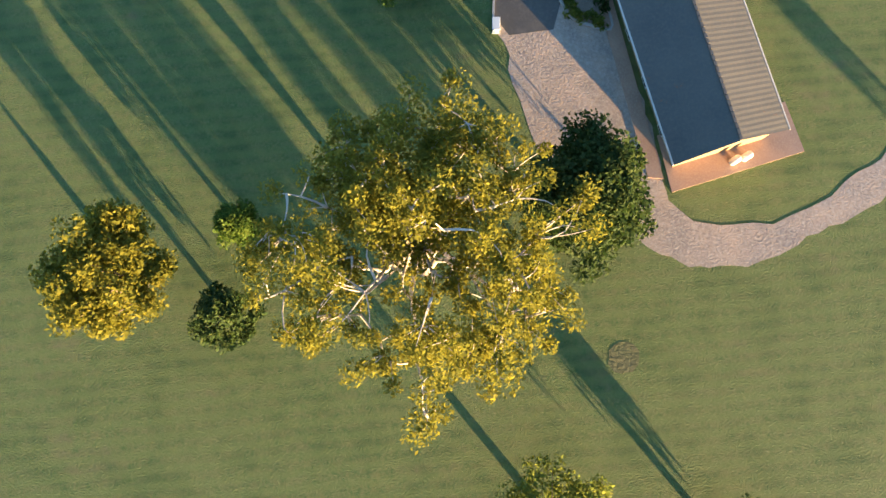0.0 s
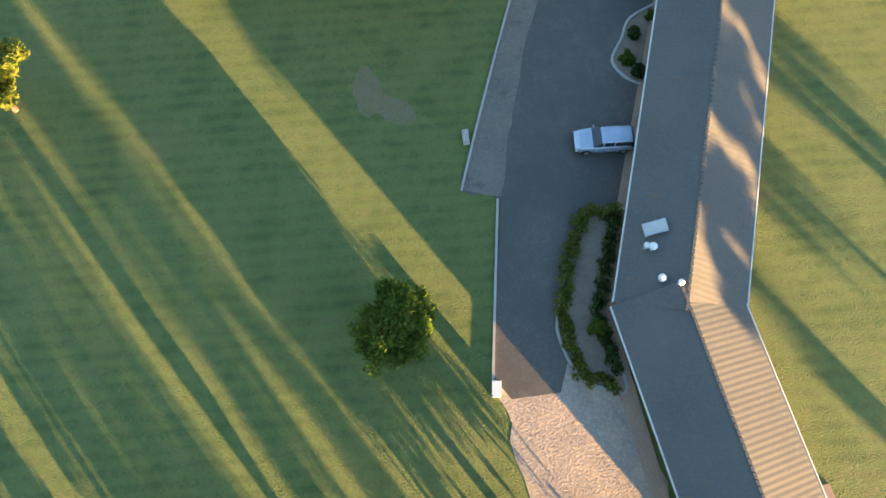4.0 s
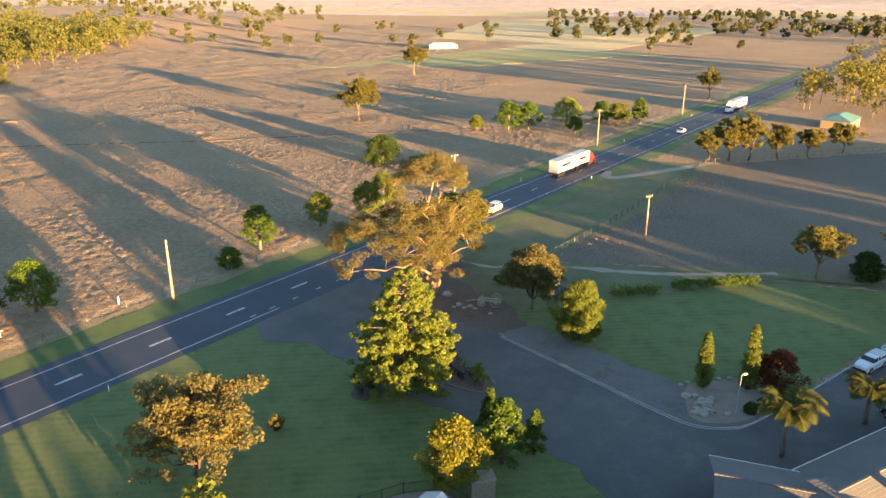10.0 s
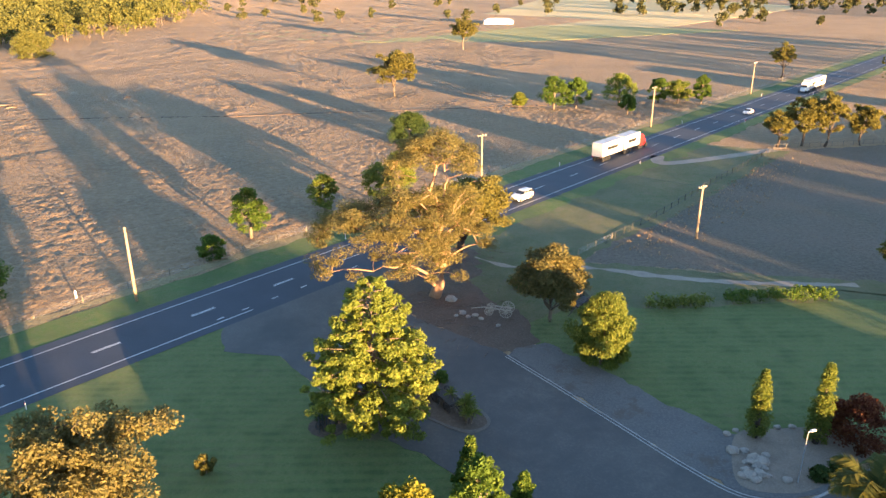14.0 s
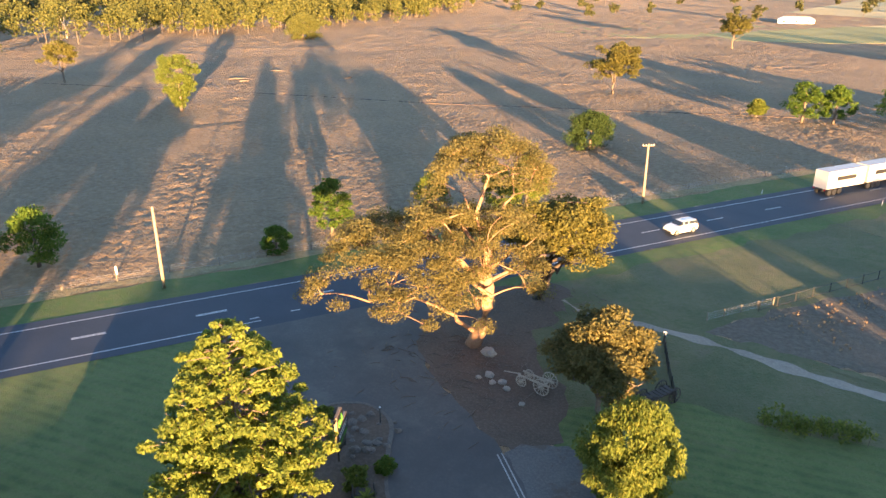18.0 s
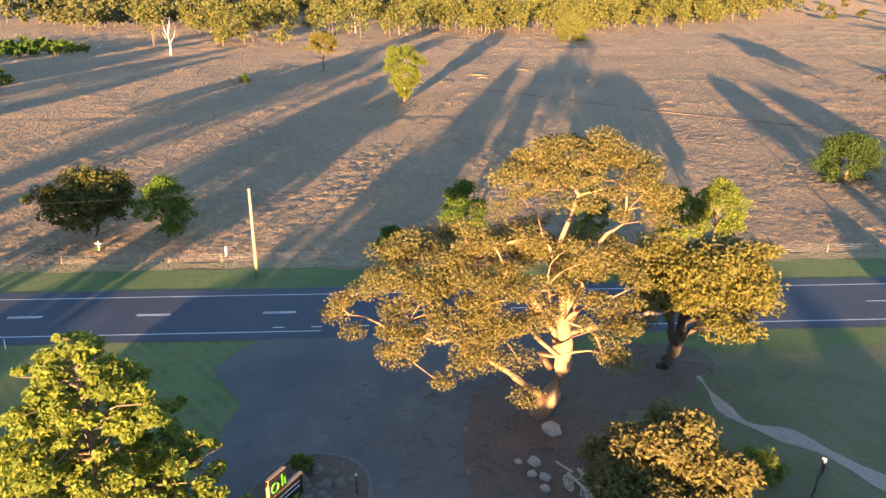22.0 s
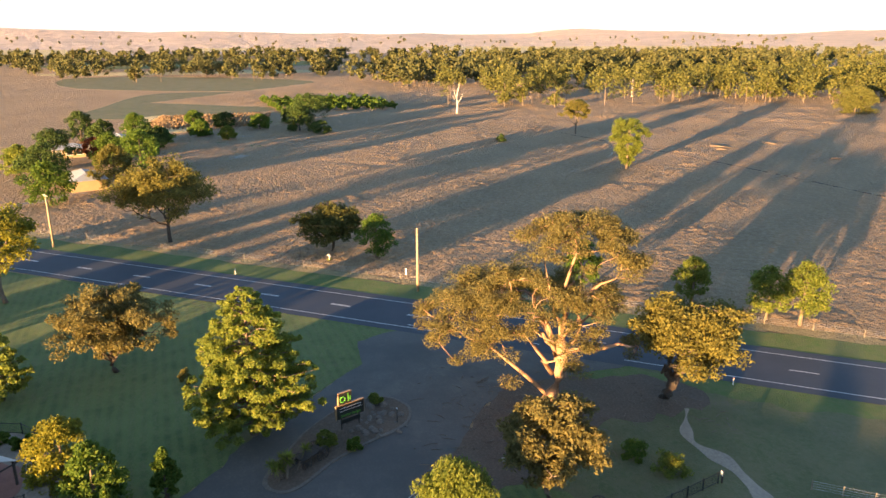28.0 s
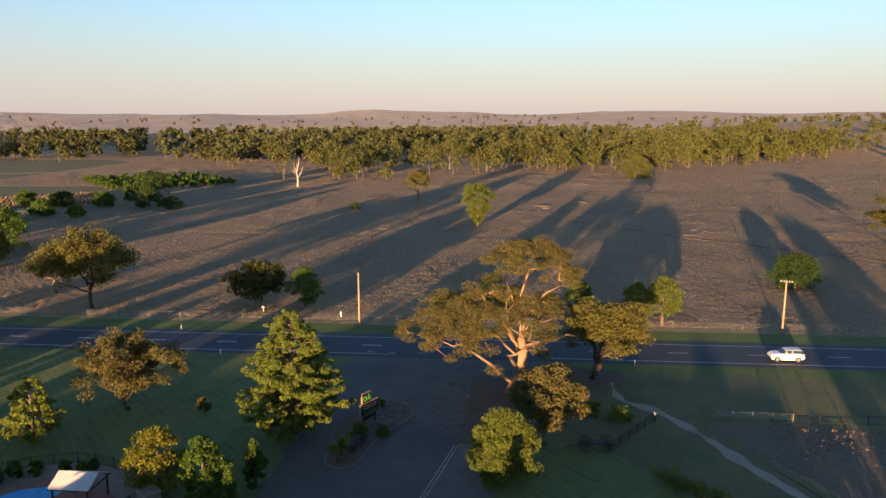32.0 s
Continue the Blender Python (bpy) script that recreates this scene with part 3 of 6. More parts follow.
# ---------------------------------------------------------------- the motel
def gable(name, a, b, half_l, half_r, eave, ridge, label, over_a=0.0, over_b=0.0, wall_l=True, wall_r=True, ends=(True, True), walls=True):
    """A gabled wing with its ridge from a to b: walls, two roof slopes with tile courses, ridge caps and gutters."""
    a, b = Vector((*a, 0)), Vector((*b, 0))
    d = (b - a).normalized()
    n = Vector((-d.y, d.x, 0))
    L = (b - a).length
    t = thing(name, label, "motel wing")
    for side, half, nm in ((1, half_l, "roof_slope"), (-1, half_r, "roof_slope")):
        slope = math.hypot(half, ridge - eave)
        rows = max(4, int(slope / 0.36))
        span = L + over_a + over_b
        cols = max(8, int(span / 0.2))
        g = Geo()
        vv, ff = [], []
        for i in range(rows + 1):
            for lip in ((0.0,) if i == 0 else (0.013, 0.0) if i < rows else (0.013,)):
                u = i / rows
                base = a - d * over_a + n * side * half * u + Vector((0, 0, ridge + (eave - ridge) * u + lip))
                vv += [base + d * (span * k / cols) + Vector((0, 0, 0.005 * math.cos(k * math.pi))) for k in range(cols + 1)]
        m = cols + 1
        for i in range(len(vv) // m - 1):
            for k in range(cols):
                q = (i * m + k, i * m + k + 1, (i + 1) * m + k + 1, (i + 1) * m + k)
                ff.append(q if side < 0 else q[::-1])
        g.add(vv, ff)
        ob = part(nm, g, M_ROOF, t)
        e0, e1 = a - d * over_a + n * side * (half + 0.06), b + d * over_b + n * side * (half + 0.06)
        part("gutter", Geo().tube([e0 + Vector((0, 0, eave - 0.04)), e1 + Vector((0, 0, eave - 0.04))], [0.075, 0.075], 6), M_GUTTER, t, "white metal gutter")
    k = max(3, int((L + over_a + over_b) / 0.42))
    cap = None
    for i in range(k):
        c = a - d * over_a + (b - a + d * (over_a + over_b)) * ((i + 0.5) / k)
        if cap is None:
            ob = part("ridge_cap", Geo().box((0, 0, 0), (0.40, 0.26, 0.09), None, 0.03), M_ROOF, t)
            cap = ob.data
        else:
            ob = new("ridge_cap", cap)
            ob.parent = t
        ob.matrix_basis = pose(c.x, c.y, ridge + 0.03, 0, 0, math.degrees(math.atan2(d.y, d.x)))
    if walls:
        wl, wr = half_l - 0.9, half_r - 0.9
        g = Geo()
        for side, w, on in ((1, wl, wall_l), (-1, wr, wall_r)):
            if on:
                c = (a + b) / 2 + n * side * w
                m = Matrix.Translation((c.x, c.y, (eave + 0.25) / 2)) @ Matrix.Rotation(math.atan2(d.y, d.x), 4, "Z")
                g.box((0, 0, 0), (L - 0.02, 0.24, eave + 0.25), m)
        for p, on in ((a + d * 0.12, ends[0]), (b - d * 0.12, ends[1])):
            if on:
                zz = lambda w, half: ridge + (eave - ridge) * w / half - 0.08
                q = [p + n * wl, p - n * wr]
                pts = [q[0], q[1], q[1] + Vector((0, 0, zz(wr, half_r))), p + Vector((0, 0, ridge - 0.1)), q[0] + Vector((0, 0, zz(wl, half_l)))]
                g.add([x - d * 0.12 for x in pts] + [x + d * 0.12 for x in pts], [(0, 1, 2, 3, 4), (9, 8, 7, 6, 5)] + [(i, i + 5, (i + 1) % 5 + 5, (i + 1) % 5) for i in range(5)])
        part("wall", g, M_WALL, t, "cream brick wall")
    return t, a, b, d, n, L


def fit_window(t, p, d, n, w, h, z, door=False):
    """A framed window or door in a wall at p, facing n."""
    m = Matrix.Translation((p.x, p.y, z)) @ Matrix.Rotation(math.atan2(d.y, d.x), 4, "Z")
    g = Geo()
    for cx, cz, sx, sz in ((0, h / 2, w, 0.08), (0, -h / 2, w, 0.08), (-w / 2, 0, 0.08, h), (w / 2, 0, 0.08, h), (0, 0, 0.05, h)):
        g.box((cx, 0, cz), (sx, 0.30, sz), m)
    fr = part("door" if door else "window", g, M_GUTTER, t, "white framed door" if door else "white framed window")
    part("pane", Geo().box((0, 0, 0), (w - 0.08, 0.27, h - 0.08), m), M_GLASS, fr)


wing_s = gable("motel_south_wing", (21.1, -10.5), (16.5, 4.4), 4.5, 4.55, 2.6, 4.35, "long motel wing with grey concrete-tile gable roof and cream brick walls", 0.3, 1.4)
wing_n = gable("motel_middle_wing", (16.5, 4.4), (23.6, 39.2), 4.5, 4.6, 2.6, 4.35, "long motel wing with weathered grey tile roof beside the parking drive", 0.6, 0.3)
main = gable("motel_main_house", (23.7, 39.6), (29.6, 64.6), 5.4, 6.2, 2.8, 5.2, "main motel house with higher grey tile roof", 0.5, 0.0)
portico = gable("portico", (12.5, 61.3), (28.4, 58.6), 5.0, 5.0, 3.1, 4.7, "drive-through portico with grey tile roof on white posts", 0.0, 0, walls=False)
recep = gable("motel_reception", (24.5, 67.6), (33.9, 64.6), 5.6, 5.0, 2.9, 4.9, "reception block with hipped grey tile roof", 1.0, 0.0, ends=(True, False))
wing_ne = gable("motel_east_wing", (32.7, 65.6), (72.0, 86.5), 5.2, 5.2, 2.7, 4.6, "long east motel wing with grey tile roof and cream walls", 0.0, 0.4)
wing_r = gable("motel_rear_block", (40.2, 53.3), (31.0, 66.8), 7.2, 7.4, 2.9, 5.1, "rear motel block with dark tile roof and cream gable", 0.3, 0.0, ends=(True, False))
wing_e = gable("motel_garden_wing", (26.5, 42.4), (52.0, 36.7), 3.6, 3.6, 2.7, 4.2, "narrow garden wing with corrugated grey roof and cream walls", 0.0, 0.4)
for w, side, k0 in ((wing_s, 1, 4), (wing_n, 1, 9), (wing_s, -1, 4), (wing_n, -1, 9), (wing_ne, -1, 10), (wing_ne, 1, 10), (wing_e, -1, 6)):
    t, a, b, d, n, L = w
    half = {id(wing_s): (4.5, 4.55), id(wing_n): (4.5, 4.6), id(wing_ne): (5.2, 5.2), id(wing_e): (3.6, 3.6)}[id(w)][0 if side > 0 else 1] - 0.9
    for i in range(k0):
        u = (i + 0.5) / k0
        p = a + (b - a) * u + n * side * half
        fit_window(t, p - d * 0.9, d, n, 1.6, 1.2, 1.5)
        fit_window(t, p + d * 0.9, d, n, 0.9, 2.05, 1.05, True)
for x, y in ((12.6, 65.4), (11.9, 57.0), (20.9, 55.2)):
    part("post", Geo().box((x, y, 1.55), (0.3, 0.3, 3.1)), M_WHITE, portico[0], "white square post")
part("ceiling", Geo().quadslab([(12.7, 65.9, 3.05), (11.8, 56.6, 3.05), (24, 54.4, 3.05), (25, 63.5, 3.05)], 0.06), M_GUTTER, portico[0])
sheet("porch_slab", [(17.5, -13.5), (27.9, -10.3), (26.6, -6.5), (16.5, -9.2)], 0.12, M_SLAB, "brown concrete porch slab at the wing's end", "slab")
sheet("walkway", [(16.9, -12.5), (12.6, 3.9), (20.6, 40.1), (19.6, 40.2), (11.3, 4.2), (15.7, -12.4)], 0.11, M_SLAB, "brown concrete walkway along the rooms", "walkway")

# ---------------------------------------------------------------- trees
def leaf_mesh(name, cent, rad, count, size, rng, mat, parent, droop=0.0, stretch=1.6, flat=0.7):
    """A crown of many small leaf sprays round the given centres."""
    cent, rad = np.asarray(cent, float), np.asarray(rad, float)
    k = np.repeat(np.arange(len(cent)), count)
    n = len(k)
    u = rng.normal(size=(n, 3))
    u /= np.linalg.norm(u, axis=1)[:, None]
    p = cent[k] + u * rad[k][:, None] * (rng.random(n) ** 0.40)[:, None] * np.array([1, 1, flat])
    a = rng.normal(size=(n, 3)) + u * 0.6
    a[:, 2] = a[:, 2] * (1 - droop) - droop * 2.2
    a /= np.linalg.norm(a, axis=1)[:, None]
    b = np.cross(a, rng.normal(size=(n, 3)))
    b /= np.linalg.norm(b, axis=1)[:, None] + 1e-9
    s = size * (0.55 + 0.9 * rng.random(n))[:, None]
    a, b = a * s * stretch * 0.5, b * s * 0.5
    c = np.cross(a, b)
    c /= np.linalg.norm(c, axis=1)[:, None] + 1e-9
    v = np.empty((n, 4, 3))
    v[:, 0], v[:, 1], v[:, 2], v[:, 3] = p - a, p + b + c * s * 0.12, p + a, p - b + c * s * 0.12
    me = bpy.data.meshes.new(name)
    me.vertices.add(n * 4)
    me.vertices.foreach_set("co", v.astype(np.float32).ravel())
    me.loops.add(n * 4)
    me.loops.foreach_set("vertex_index", np.arange(n * 4, dtype=np.int32))
    me.polygons.add(n)
    me.polygons.foreach_set("loop_start", np.arange(0, n * 4, 4, dtype=np.int32))
    me.update(calc_edges=True)
    me.materials.append(mat)
    ob = new(name, me)
    if parent:
        ob.parent = parent
    return ob


def bend(p, q, rng, sag=0.12, k=4):
    p, q = np.array(p, float), np.array(q, float)
    L = np.linalg.norm(q - p)
    off = rng.normal(size=3) * L * 0.10
    off[2] = L * sag
    return [tuple(p + (q - p) * u + off * math.sin(math.pi * u)) for u in np.linspace(0, 1, k)]


def gum(x, y, h, r, mat, bark, seed, label, name="gum_tree", fork=0.3, limbs=6, clumps=90, leaves=70, size=0.42, clump_r=None, lean=(0, 0), low=0.16, top_flat=0.85, trunk_r=None, squash=1.0, group="gum trees", tiers=(), boughs=(), fine=1.7, limb_k=0.55, flat=0.55, gap=-0.18, lift=0.1, core=0.4):
    """An open-crowned tree: trunk, rising limbs, forking branches, twigs and a crown of separate leaf clumps with gaps."""
    rng = np.random.default_rng(seed)
    t = thing(name, label, "tree", (x, y, 0), 0, group)
    tr = trunk_r or 0.013 * h + 0.10
    cr = clump_r or 0.13 * r + 0.32
    crown_c = np.array([lean[0], lean[1], h * (0.5 + low / 2)])
    half = h * (1 - low) / 2
    top = np.array([lean[0] * 0.5, lean[1] * 0.5, h * fork])
    g = Geo()
    path = bend((0, 0, -0.1), top, rng, 0.02, 5)
    g.tube(path, [tr * 1.22, tr * 1.04, tr * 0.98, tr * 0.9, tr * 0.8], 10)
    part("trunk", g, bark, t, smooth=True)
    limbs_at, geos = [], []
    goals = []
    for f, e in boughs:
        goals.append((np.array(path[0]) * (1 - f) + np.array(path[4]) * f, np.array(e, float), 0.16))
    for i in range(0 if boughs else limbs):
        a = math.tau * (i + 0.6 * rng.random()) / limbs
        el = rng.uniform(lift, 0.75) if i else 1.0
        e = crown_c + np.array([math.cos(a) * r * 0.66 * (1.15 - el), math.sin(a) * r * 0.66 * squash * (1.15 - el), half * (el * 1.15 - 0.5)])
        goals.append((np.array(path[3 if i % 3 and i else 4]), e, 0.06))
    for start, e, arch in goals:
        pts = [np.array(p) for p in bend(start, e, rng, arch, 8)]
        wig = rng.normal(size=(8, 3)) * 0.035 * np.linalg.norm(e - start)
        pts = [p + w * (0 < k < 7) for k, (p, w) in enumerate(zip(pts, wig))]
        gl = Geo()
        gl.tube([tuple(p) for p in pts], [tr * limb_k * (1 - 0.82 * u) for u in np.linspace(0, 1, 8)], 7)
        for p in pts[2:]:
            limbs_at.append((p, len(geos)))
        geos.append(gl)
    cen, rad = [], []
    for zc, rr, hh, ox, oy, n in tiers:
        k0 = len(cen)
        while len(cen) < k0 + n:
            a, k = rng.uniform(0, math.tau), math.sqrt(rng.uniform(0.03, 1))
            wob = 0.86 + 0.40 * noise.noise((math.cos(a) * 1.6 + seed, math.sin(a) * 1.6, zc))
            up = math.sqrt(max(0.0, 1 - k * k)) * hh + rng.normal() * 0.5
            p = np.array([ox + math.cos(a) * rr * k * wob, oy + math.sin(a) * rr * k * wob, zc + up])
            if noise.noise(tuple(p * 0.27)) > gap:
                cen.append(p)
                rad.append(cr * rng.uniform(0.6, 1.25))
    while len(cen) < clumps:
        u = rng.normal(size=3)
        u /= np.linalg.norm(u)
        if u[2] < -0.45 and rng.random() < 0.6:
            continue
        k = rng.uniform(core, 1.0) ** 0.6
        wob = 0.80 + 0.45 * noise.noise((u[0] * 1.9 + seed, u[1] * 1.9, u[2] * 1.9))
        p = crown_c + u * np.array([r - cr * 0.6, (r - cr * 0.6) * squash, (half - cr * 0.4) * top_flat]) * k * wob
        if noise.noise((p[0] * 2.2 / r + seed, p[1] * 2.2 / r, p[2] * 2.2 / r)) < gap:
            continue
        cen.append(p)
        rad.append(cr * rng.uniform(0.6, 1.25))
    nodes = list(limbs_at)
    order = list(rng.permutation(len(cen)))
    for j, ci in enumerate(order):
        p = cen[ci]
        P = np.array([q for q, _ in nodes])
        best = int(np.argmin(np.linalg.norm(P - p, axis=1) + np.maximum(0, P[:, 2] - p[2]) * 1.2))
        q, gi = nodes[best]
        main = j < len(cen) // 5
        k = 1.0 if main else 0.55
        pts = bend(q, p - np.array([0, 0, 0.2 * cr]), rng, 0.07, 5)
        geos[gi].tube(pts, [(tr * 0.13 + 0.02) * k, (tr * 0.10 + 0.018) * k, (tr * 0.075 + 0.012) * k, (tr * 0.05 + 0.008) * k, 0.012], 4, False)
        if main:
            nodes += [(np.array(w), gi) for w in pts[2:]]
    for gl in geos:
        part("limb", gl, bark, t, smooth=True)
    leaf_mesh("crown", cen, rad, int(leaves * fine), size * 0.72 / math.sqrt(fine), rng, mat, t, 0.25, 2.0, flat)
    return t


def tiered(x, y, h, r, mat, bark, seed, label, name="tree", base=0.1, boughs=70, leaves=60, size=0.3, group=""):
    """A conical broadleaf: a straight leader with rising side boughs that end in ragged leafy tips."""
    rng = np.random.default_rng(seed)
    t = thing(name, label, "tree", (x, y, 0), 0, group)
    tr = 0.016 * h + 0.05
    part("trunk", Geo().tube([(0, 0, -0.1), (0.1, 0, h * 0.4), (0, 0.1, h * 0.96)], [tr * 1.3, tr * 0.8, 0.03], 8), bark, t, smooth=True)
    cen, rad = [], []
    for i in range(boughs):
        u = (i + rng.random()) / boughs
        a = i * 2.39996 + rng.normal() * 0.25
        L = r * ((1 - u) ** 0.72) * (0.62 + 0.38 * min(1, u * 5)) * rng.uniform(0.72, 1.18) + 0.35
        z0 = h * (base + (0.97 - base) * u ** 1.08)
        lift = rng.uniform(0.0, 0.35) * L
        tip = np.array([math.cos(a) * L, math.sin(a) * L, min(z0 + lift, h)])
        pts = [(0, 0, z0 - 0.3 * L * 0.3), tuple(tip * np.array([0.5, 0.5, 0]) + np.array([0, 0, z0 + lift * 0.75])), tuple(tip)]
        part("limb", Geo().tube(pts, [0.03 + 0.010 * L, 0.025 + 0.005 * L, 0.012], 5, False), bark, t)
        n = max(1, int(L / 0.9))
        for k in range(n):
            f = 1 - 0.72 * k / max(1, n)
            side = rng.normal() * 0.26 * L * (1 - 0.5 * f)
            cen.append(tip * np.array([f, f, 0]) + np.array([-math.sin(a) * side, math.cos(a) * side, z0 + lift * f - 0.12 * rng.random()]))
            rad.append(rng.uniform(0.34, 0.70) * (0.7 + 0.3 * min(1, L / 3)))
    leaf_mesh("crown", cen, rad, leaves, size, rng, mat, t, 0.35, 1.9, 0.62)
    return t


def shaped(x, y, h, r, mat, bark, seed, label, profile, name="tree", base=0.12, clumps=120, leaves=45, size=0.34, cr=None, category="tree", stretch=1.5, droop=0.0, trunk=True, group="", turn=0.0, flat=0.7, squash=1.0, fine=2.2):
    """A dense tree or shrub whose width follows profile(u) from foot (0) to tip (1)."""
    rng = np.random.default_rng(seed)
    t = thing(name, label, category, (x, y, 0), turn, group)
    cr = cr or 0.19 * r + 0.12
    if trunk:
        tr = 0.02 * h + 0.06
        part("trunk", Geo().tube([(0, 0, -0.1), (0.03 * r, 0, h * 0.3), (0, 0.02 * r, h * 0.8)], [tr * 1.3, tr, tr * 0.25], 7), bark, t, smooth=True)
    cen, rad = [], []
    for i in range(clumps):
        u = rng.random() ** 0.85
        a = rng.uniform(0, math.tau)
        w = profile(u) * r * (0.88 + 0.28 * noise.noise((math.cos(a) * 1.4 + seed, math.sin(a) * 1.4, u * 3)))
        q = max(0.0, w - cr * 0.45) * rng.uniform(0.55, 1.08)
        cen.append((math.cos(a) * q, math.sin(a) * q * squash, h * (base + (1 - base) * u) - cr * 0.3 * (u > 0.8)))
        rad.append(min(cr, 0.25 + w * 0.6) * rng.uniform(0.7, 1.2))
    if trunk:
        for p in cen[::max(1, len(cen) // 7)]:
            part("limb", Geo().tube([(0, 0, max(0.15 * h, p[2] * 0.72)), (p[0] * 0.5, p[1] * 0.5, p[2] * 0.9), p], [0.05 + 0.004 * h, 0.04, 0.015], 5, False), bark, t)
    leaf_mesh("crown", cen, rad, int(leaves * fine), size * 0.76 / math.sqrt(fine), rng, mat, t, droop, stretch, flat)
    return t


def ball(u):
    return math.sqrt(max(0.0, 1 - (2 * u - 1) ** 2)) * 0.98 + 0.02


def dome(u):
    return math.sqrt(max(0.0, 1 - u ** 2.2)) * (0.72 + 0.28 * min(1, u * 4))


def cone(u):
    return (1 - u) ** 0.8 * (0.70 + 0.30 * min(1, u * 5)) * (0.9 + 0.16 * math.sin(u * 31)) + 0.03


def spire(u):
    return (math.sin(math.pi * min(1, 0.16 + 0.84 * u)) ** 0.6) * (1 - 0.45 * u)


def vase(u):
    return 0.22 + 0.78 * math.sin(math.pi * min(1, u * 0.74) ** 1.0) if u < 0.97 else 0.4


def palm(x, y, h, r, seed, label):
    rng = np.random.default_rng(seed)
    t = thing("palm_tree", label, "palm", (x, y, 0), 0, "palms by the drive")
    n = 9
    part("trunk", Geo().tube([(0, 0, h * 0.72 * i / n) for i in range(n + 1)], [0.26 - 0.008 * i + 0.03 * (i % 2) for i in range(n + 1)], 9), M_BARK, t, smooth=True)
    for i in range(26):
        a = i * 2.4 + rng.uniform(-0.2, 0.2)
        lift = rng.uniform(0.35, 1.7)
        L = r * rng.uniform(0.9, 1.15)
        pts = []
        for u in np.linspace(0, 1, 9):
            pts.append(np.array([math.cos(a) * L * u * (1 - 0.15 * u), math.sin(a) * L * u * (1 - 0.15 * u), h * 0.72 + L * (lift * u - (0.40 + 0.55 * lift) * u * u)]))
        g = Geo()
        g.tube([tuple(p) for p in pts], [0.05 * (1 - 0.8 * u) for u in np.linspace(0, 1, 9)], 4, False)
        side = np.array([-math.sin(a), math.cos(a), 0])
        for k in range(1, 34):
            f = k / 34 * 8
            j = min(int(f), 7)
            p = pts[j] + (pts[j + 1] - pts[j]) * (f - j)
            fw = (pts[j + 1] - pts[j]) / np.linalg.norm(pts[j + 1] - pts[j])
            ll = 0.34 * r * (math.sin(math.pi * min(1, 0.12 + k / 36)) ** 0.7)
            for s in (-1, 1):
                tip = p + side * s * ll * 0.85 + fw * ll * 0.5 + np.array([0, 0, -ll * 0.22])
                w = fw * 0.075
                g.add([p - w, p + w, tip], [(0, 1, 2)])
        part("frond", g, L_PALM, t)
    return t


# the lawn by the south wing
gum(-1.6, -19.2, 21, 11.2, L_GUM, M_BARKW, 11, "tall spreading gum with pale limbs and open golden crown", fork=0.26, limbs=19, clumps=520, leaves=28, size=0.36, low=0.26, clump_r=0.85, trunk_r=0.62, fine=4.0, limb_k=0.32, gap=-0.16, core=0.08)
shaped(9.9, -14.8, 9.5, 5.6, L_DARK, M_BARKD, 12, "dense dark green tree beside the gravel drive", dome, clumps=150, leaves=70, size=0.4)
gum(-23.0, -20.4, 10, 5.4, L_GUM, M_BARK, 13, "small golden gum alone on the lawn", clumps=110, leaves=50, fine=3.0)
shaped(-15.6, -23.0, 6.0, 2.6, L_DARK, M_BARKD, 14, "small dark bushy tree on the lawn", dome, clumps=60)
shaped(-15.0, -16.8, 5.0, 2.2, L_GREEN, M_BARKD, 15, "small green shrub tree on the lawn", dome, clumps=45)
shaped(7.8, -36.4, 9.5, 4.6, L_LIME, M_BARK, 16, "bright yellow-green round tree on the lawn", dome, clumps=110, leaves=60)
shaped(20.5, -38, 7, 4.0, L_DARK, M_BARKD, 17, "dark green tree at the lawn's edge", dome, clumps=80)
shaped(-3.0, 2.8, 6.5, 3.4, L_GREEN, M_BARK, 18, "green tree with a yellow-lit side near the kerb", dome, clumps=100, leaves=60)
gum(-34.5, 19.5, 9, 4.5, L_LIME, M_BARK, 19, "light green open tree on the lawn", clumps=60, leaves=70)
# the front lawn
gum(-27.5, 41.6, 25, 7.0, L_GUM, M_BARKG, 21, "tall slender gum with bare golden trunk and high crown", fork=0.42, lift=0.5, limbs=11, clumps=210, leaves=46, size=0.4, low=0.36, lean=(-2.0, 1.5), clump_r=1.15, trunk_r=0.34, fine=4.4, gap=-0.12, limb_k=0.4)
shaped(-24.1, 49.3, 7.5, 3.6, L_GREEN, M_BARK, 22, "dark green young tree in a mulch ring", dome, clumps=70)
shaped(-21.5, 31.9, 5.0, 2.7, L_GUM, M_BARK, 23, "golden-leaved small tree on the lawn", ball, clumps=60)
gum(-6.4, 35.6, 15.5, 9.8, L_GUM, M_BARK, 24, "broad gum with drooping golden foliage near the drive", fork=0.3, limbs=11, clumps=330, leaves=40, size=0.4, low=0.14, clump_r=1.15, fine=3.6, gap=-0.28, core=0.12)
tiered(-19.2, 62.6, 7.8, 2.9, L_LIME, M_BARK, 25, "small conical yellow-green tree on the lawn", boughs=55, leaves=55, size=0.24)
gum(-22.8, 73.3, 12.5, 8.2, L_ORANGE, M_BARKD, 26, "wide golden-brown tree with several trunks on the lawn", fork=0.14, limbs=9, clumps=230, leaves=42, size=0.38, low=0.04, clump_r=1.05, fine=3.4, gap=-0.25, core=0.2, flat=0.65)
tiered(-4.6, 88.2, 15.5, 6.6, L_LIME, M_BARK, 27, "tall conical yellow-green broadleaf beside the entry", boughs=165, leaves=115, size=0.155)
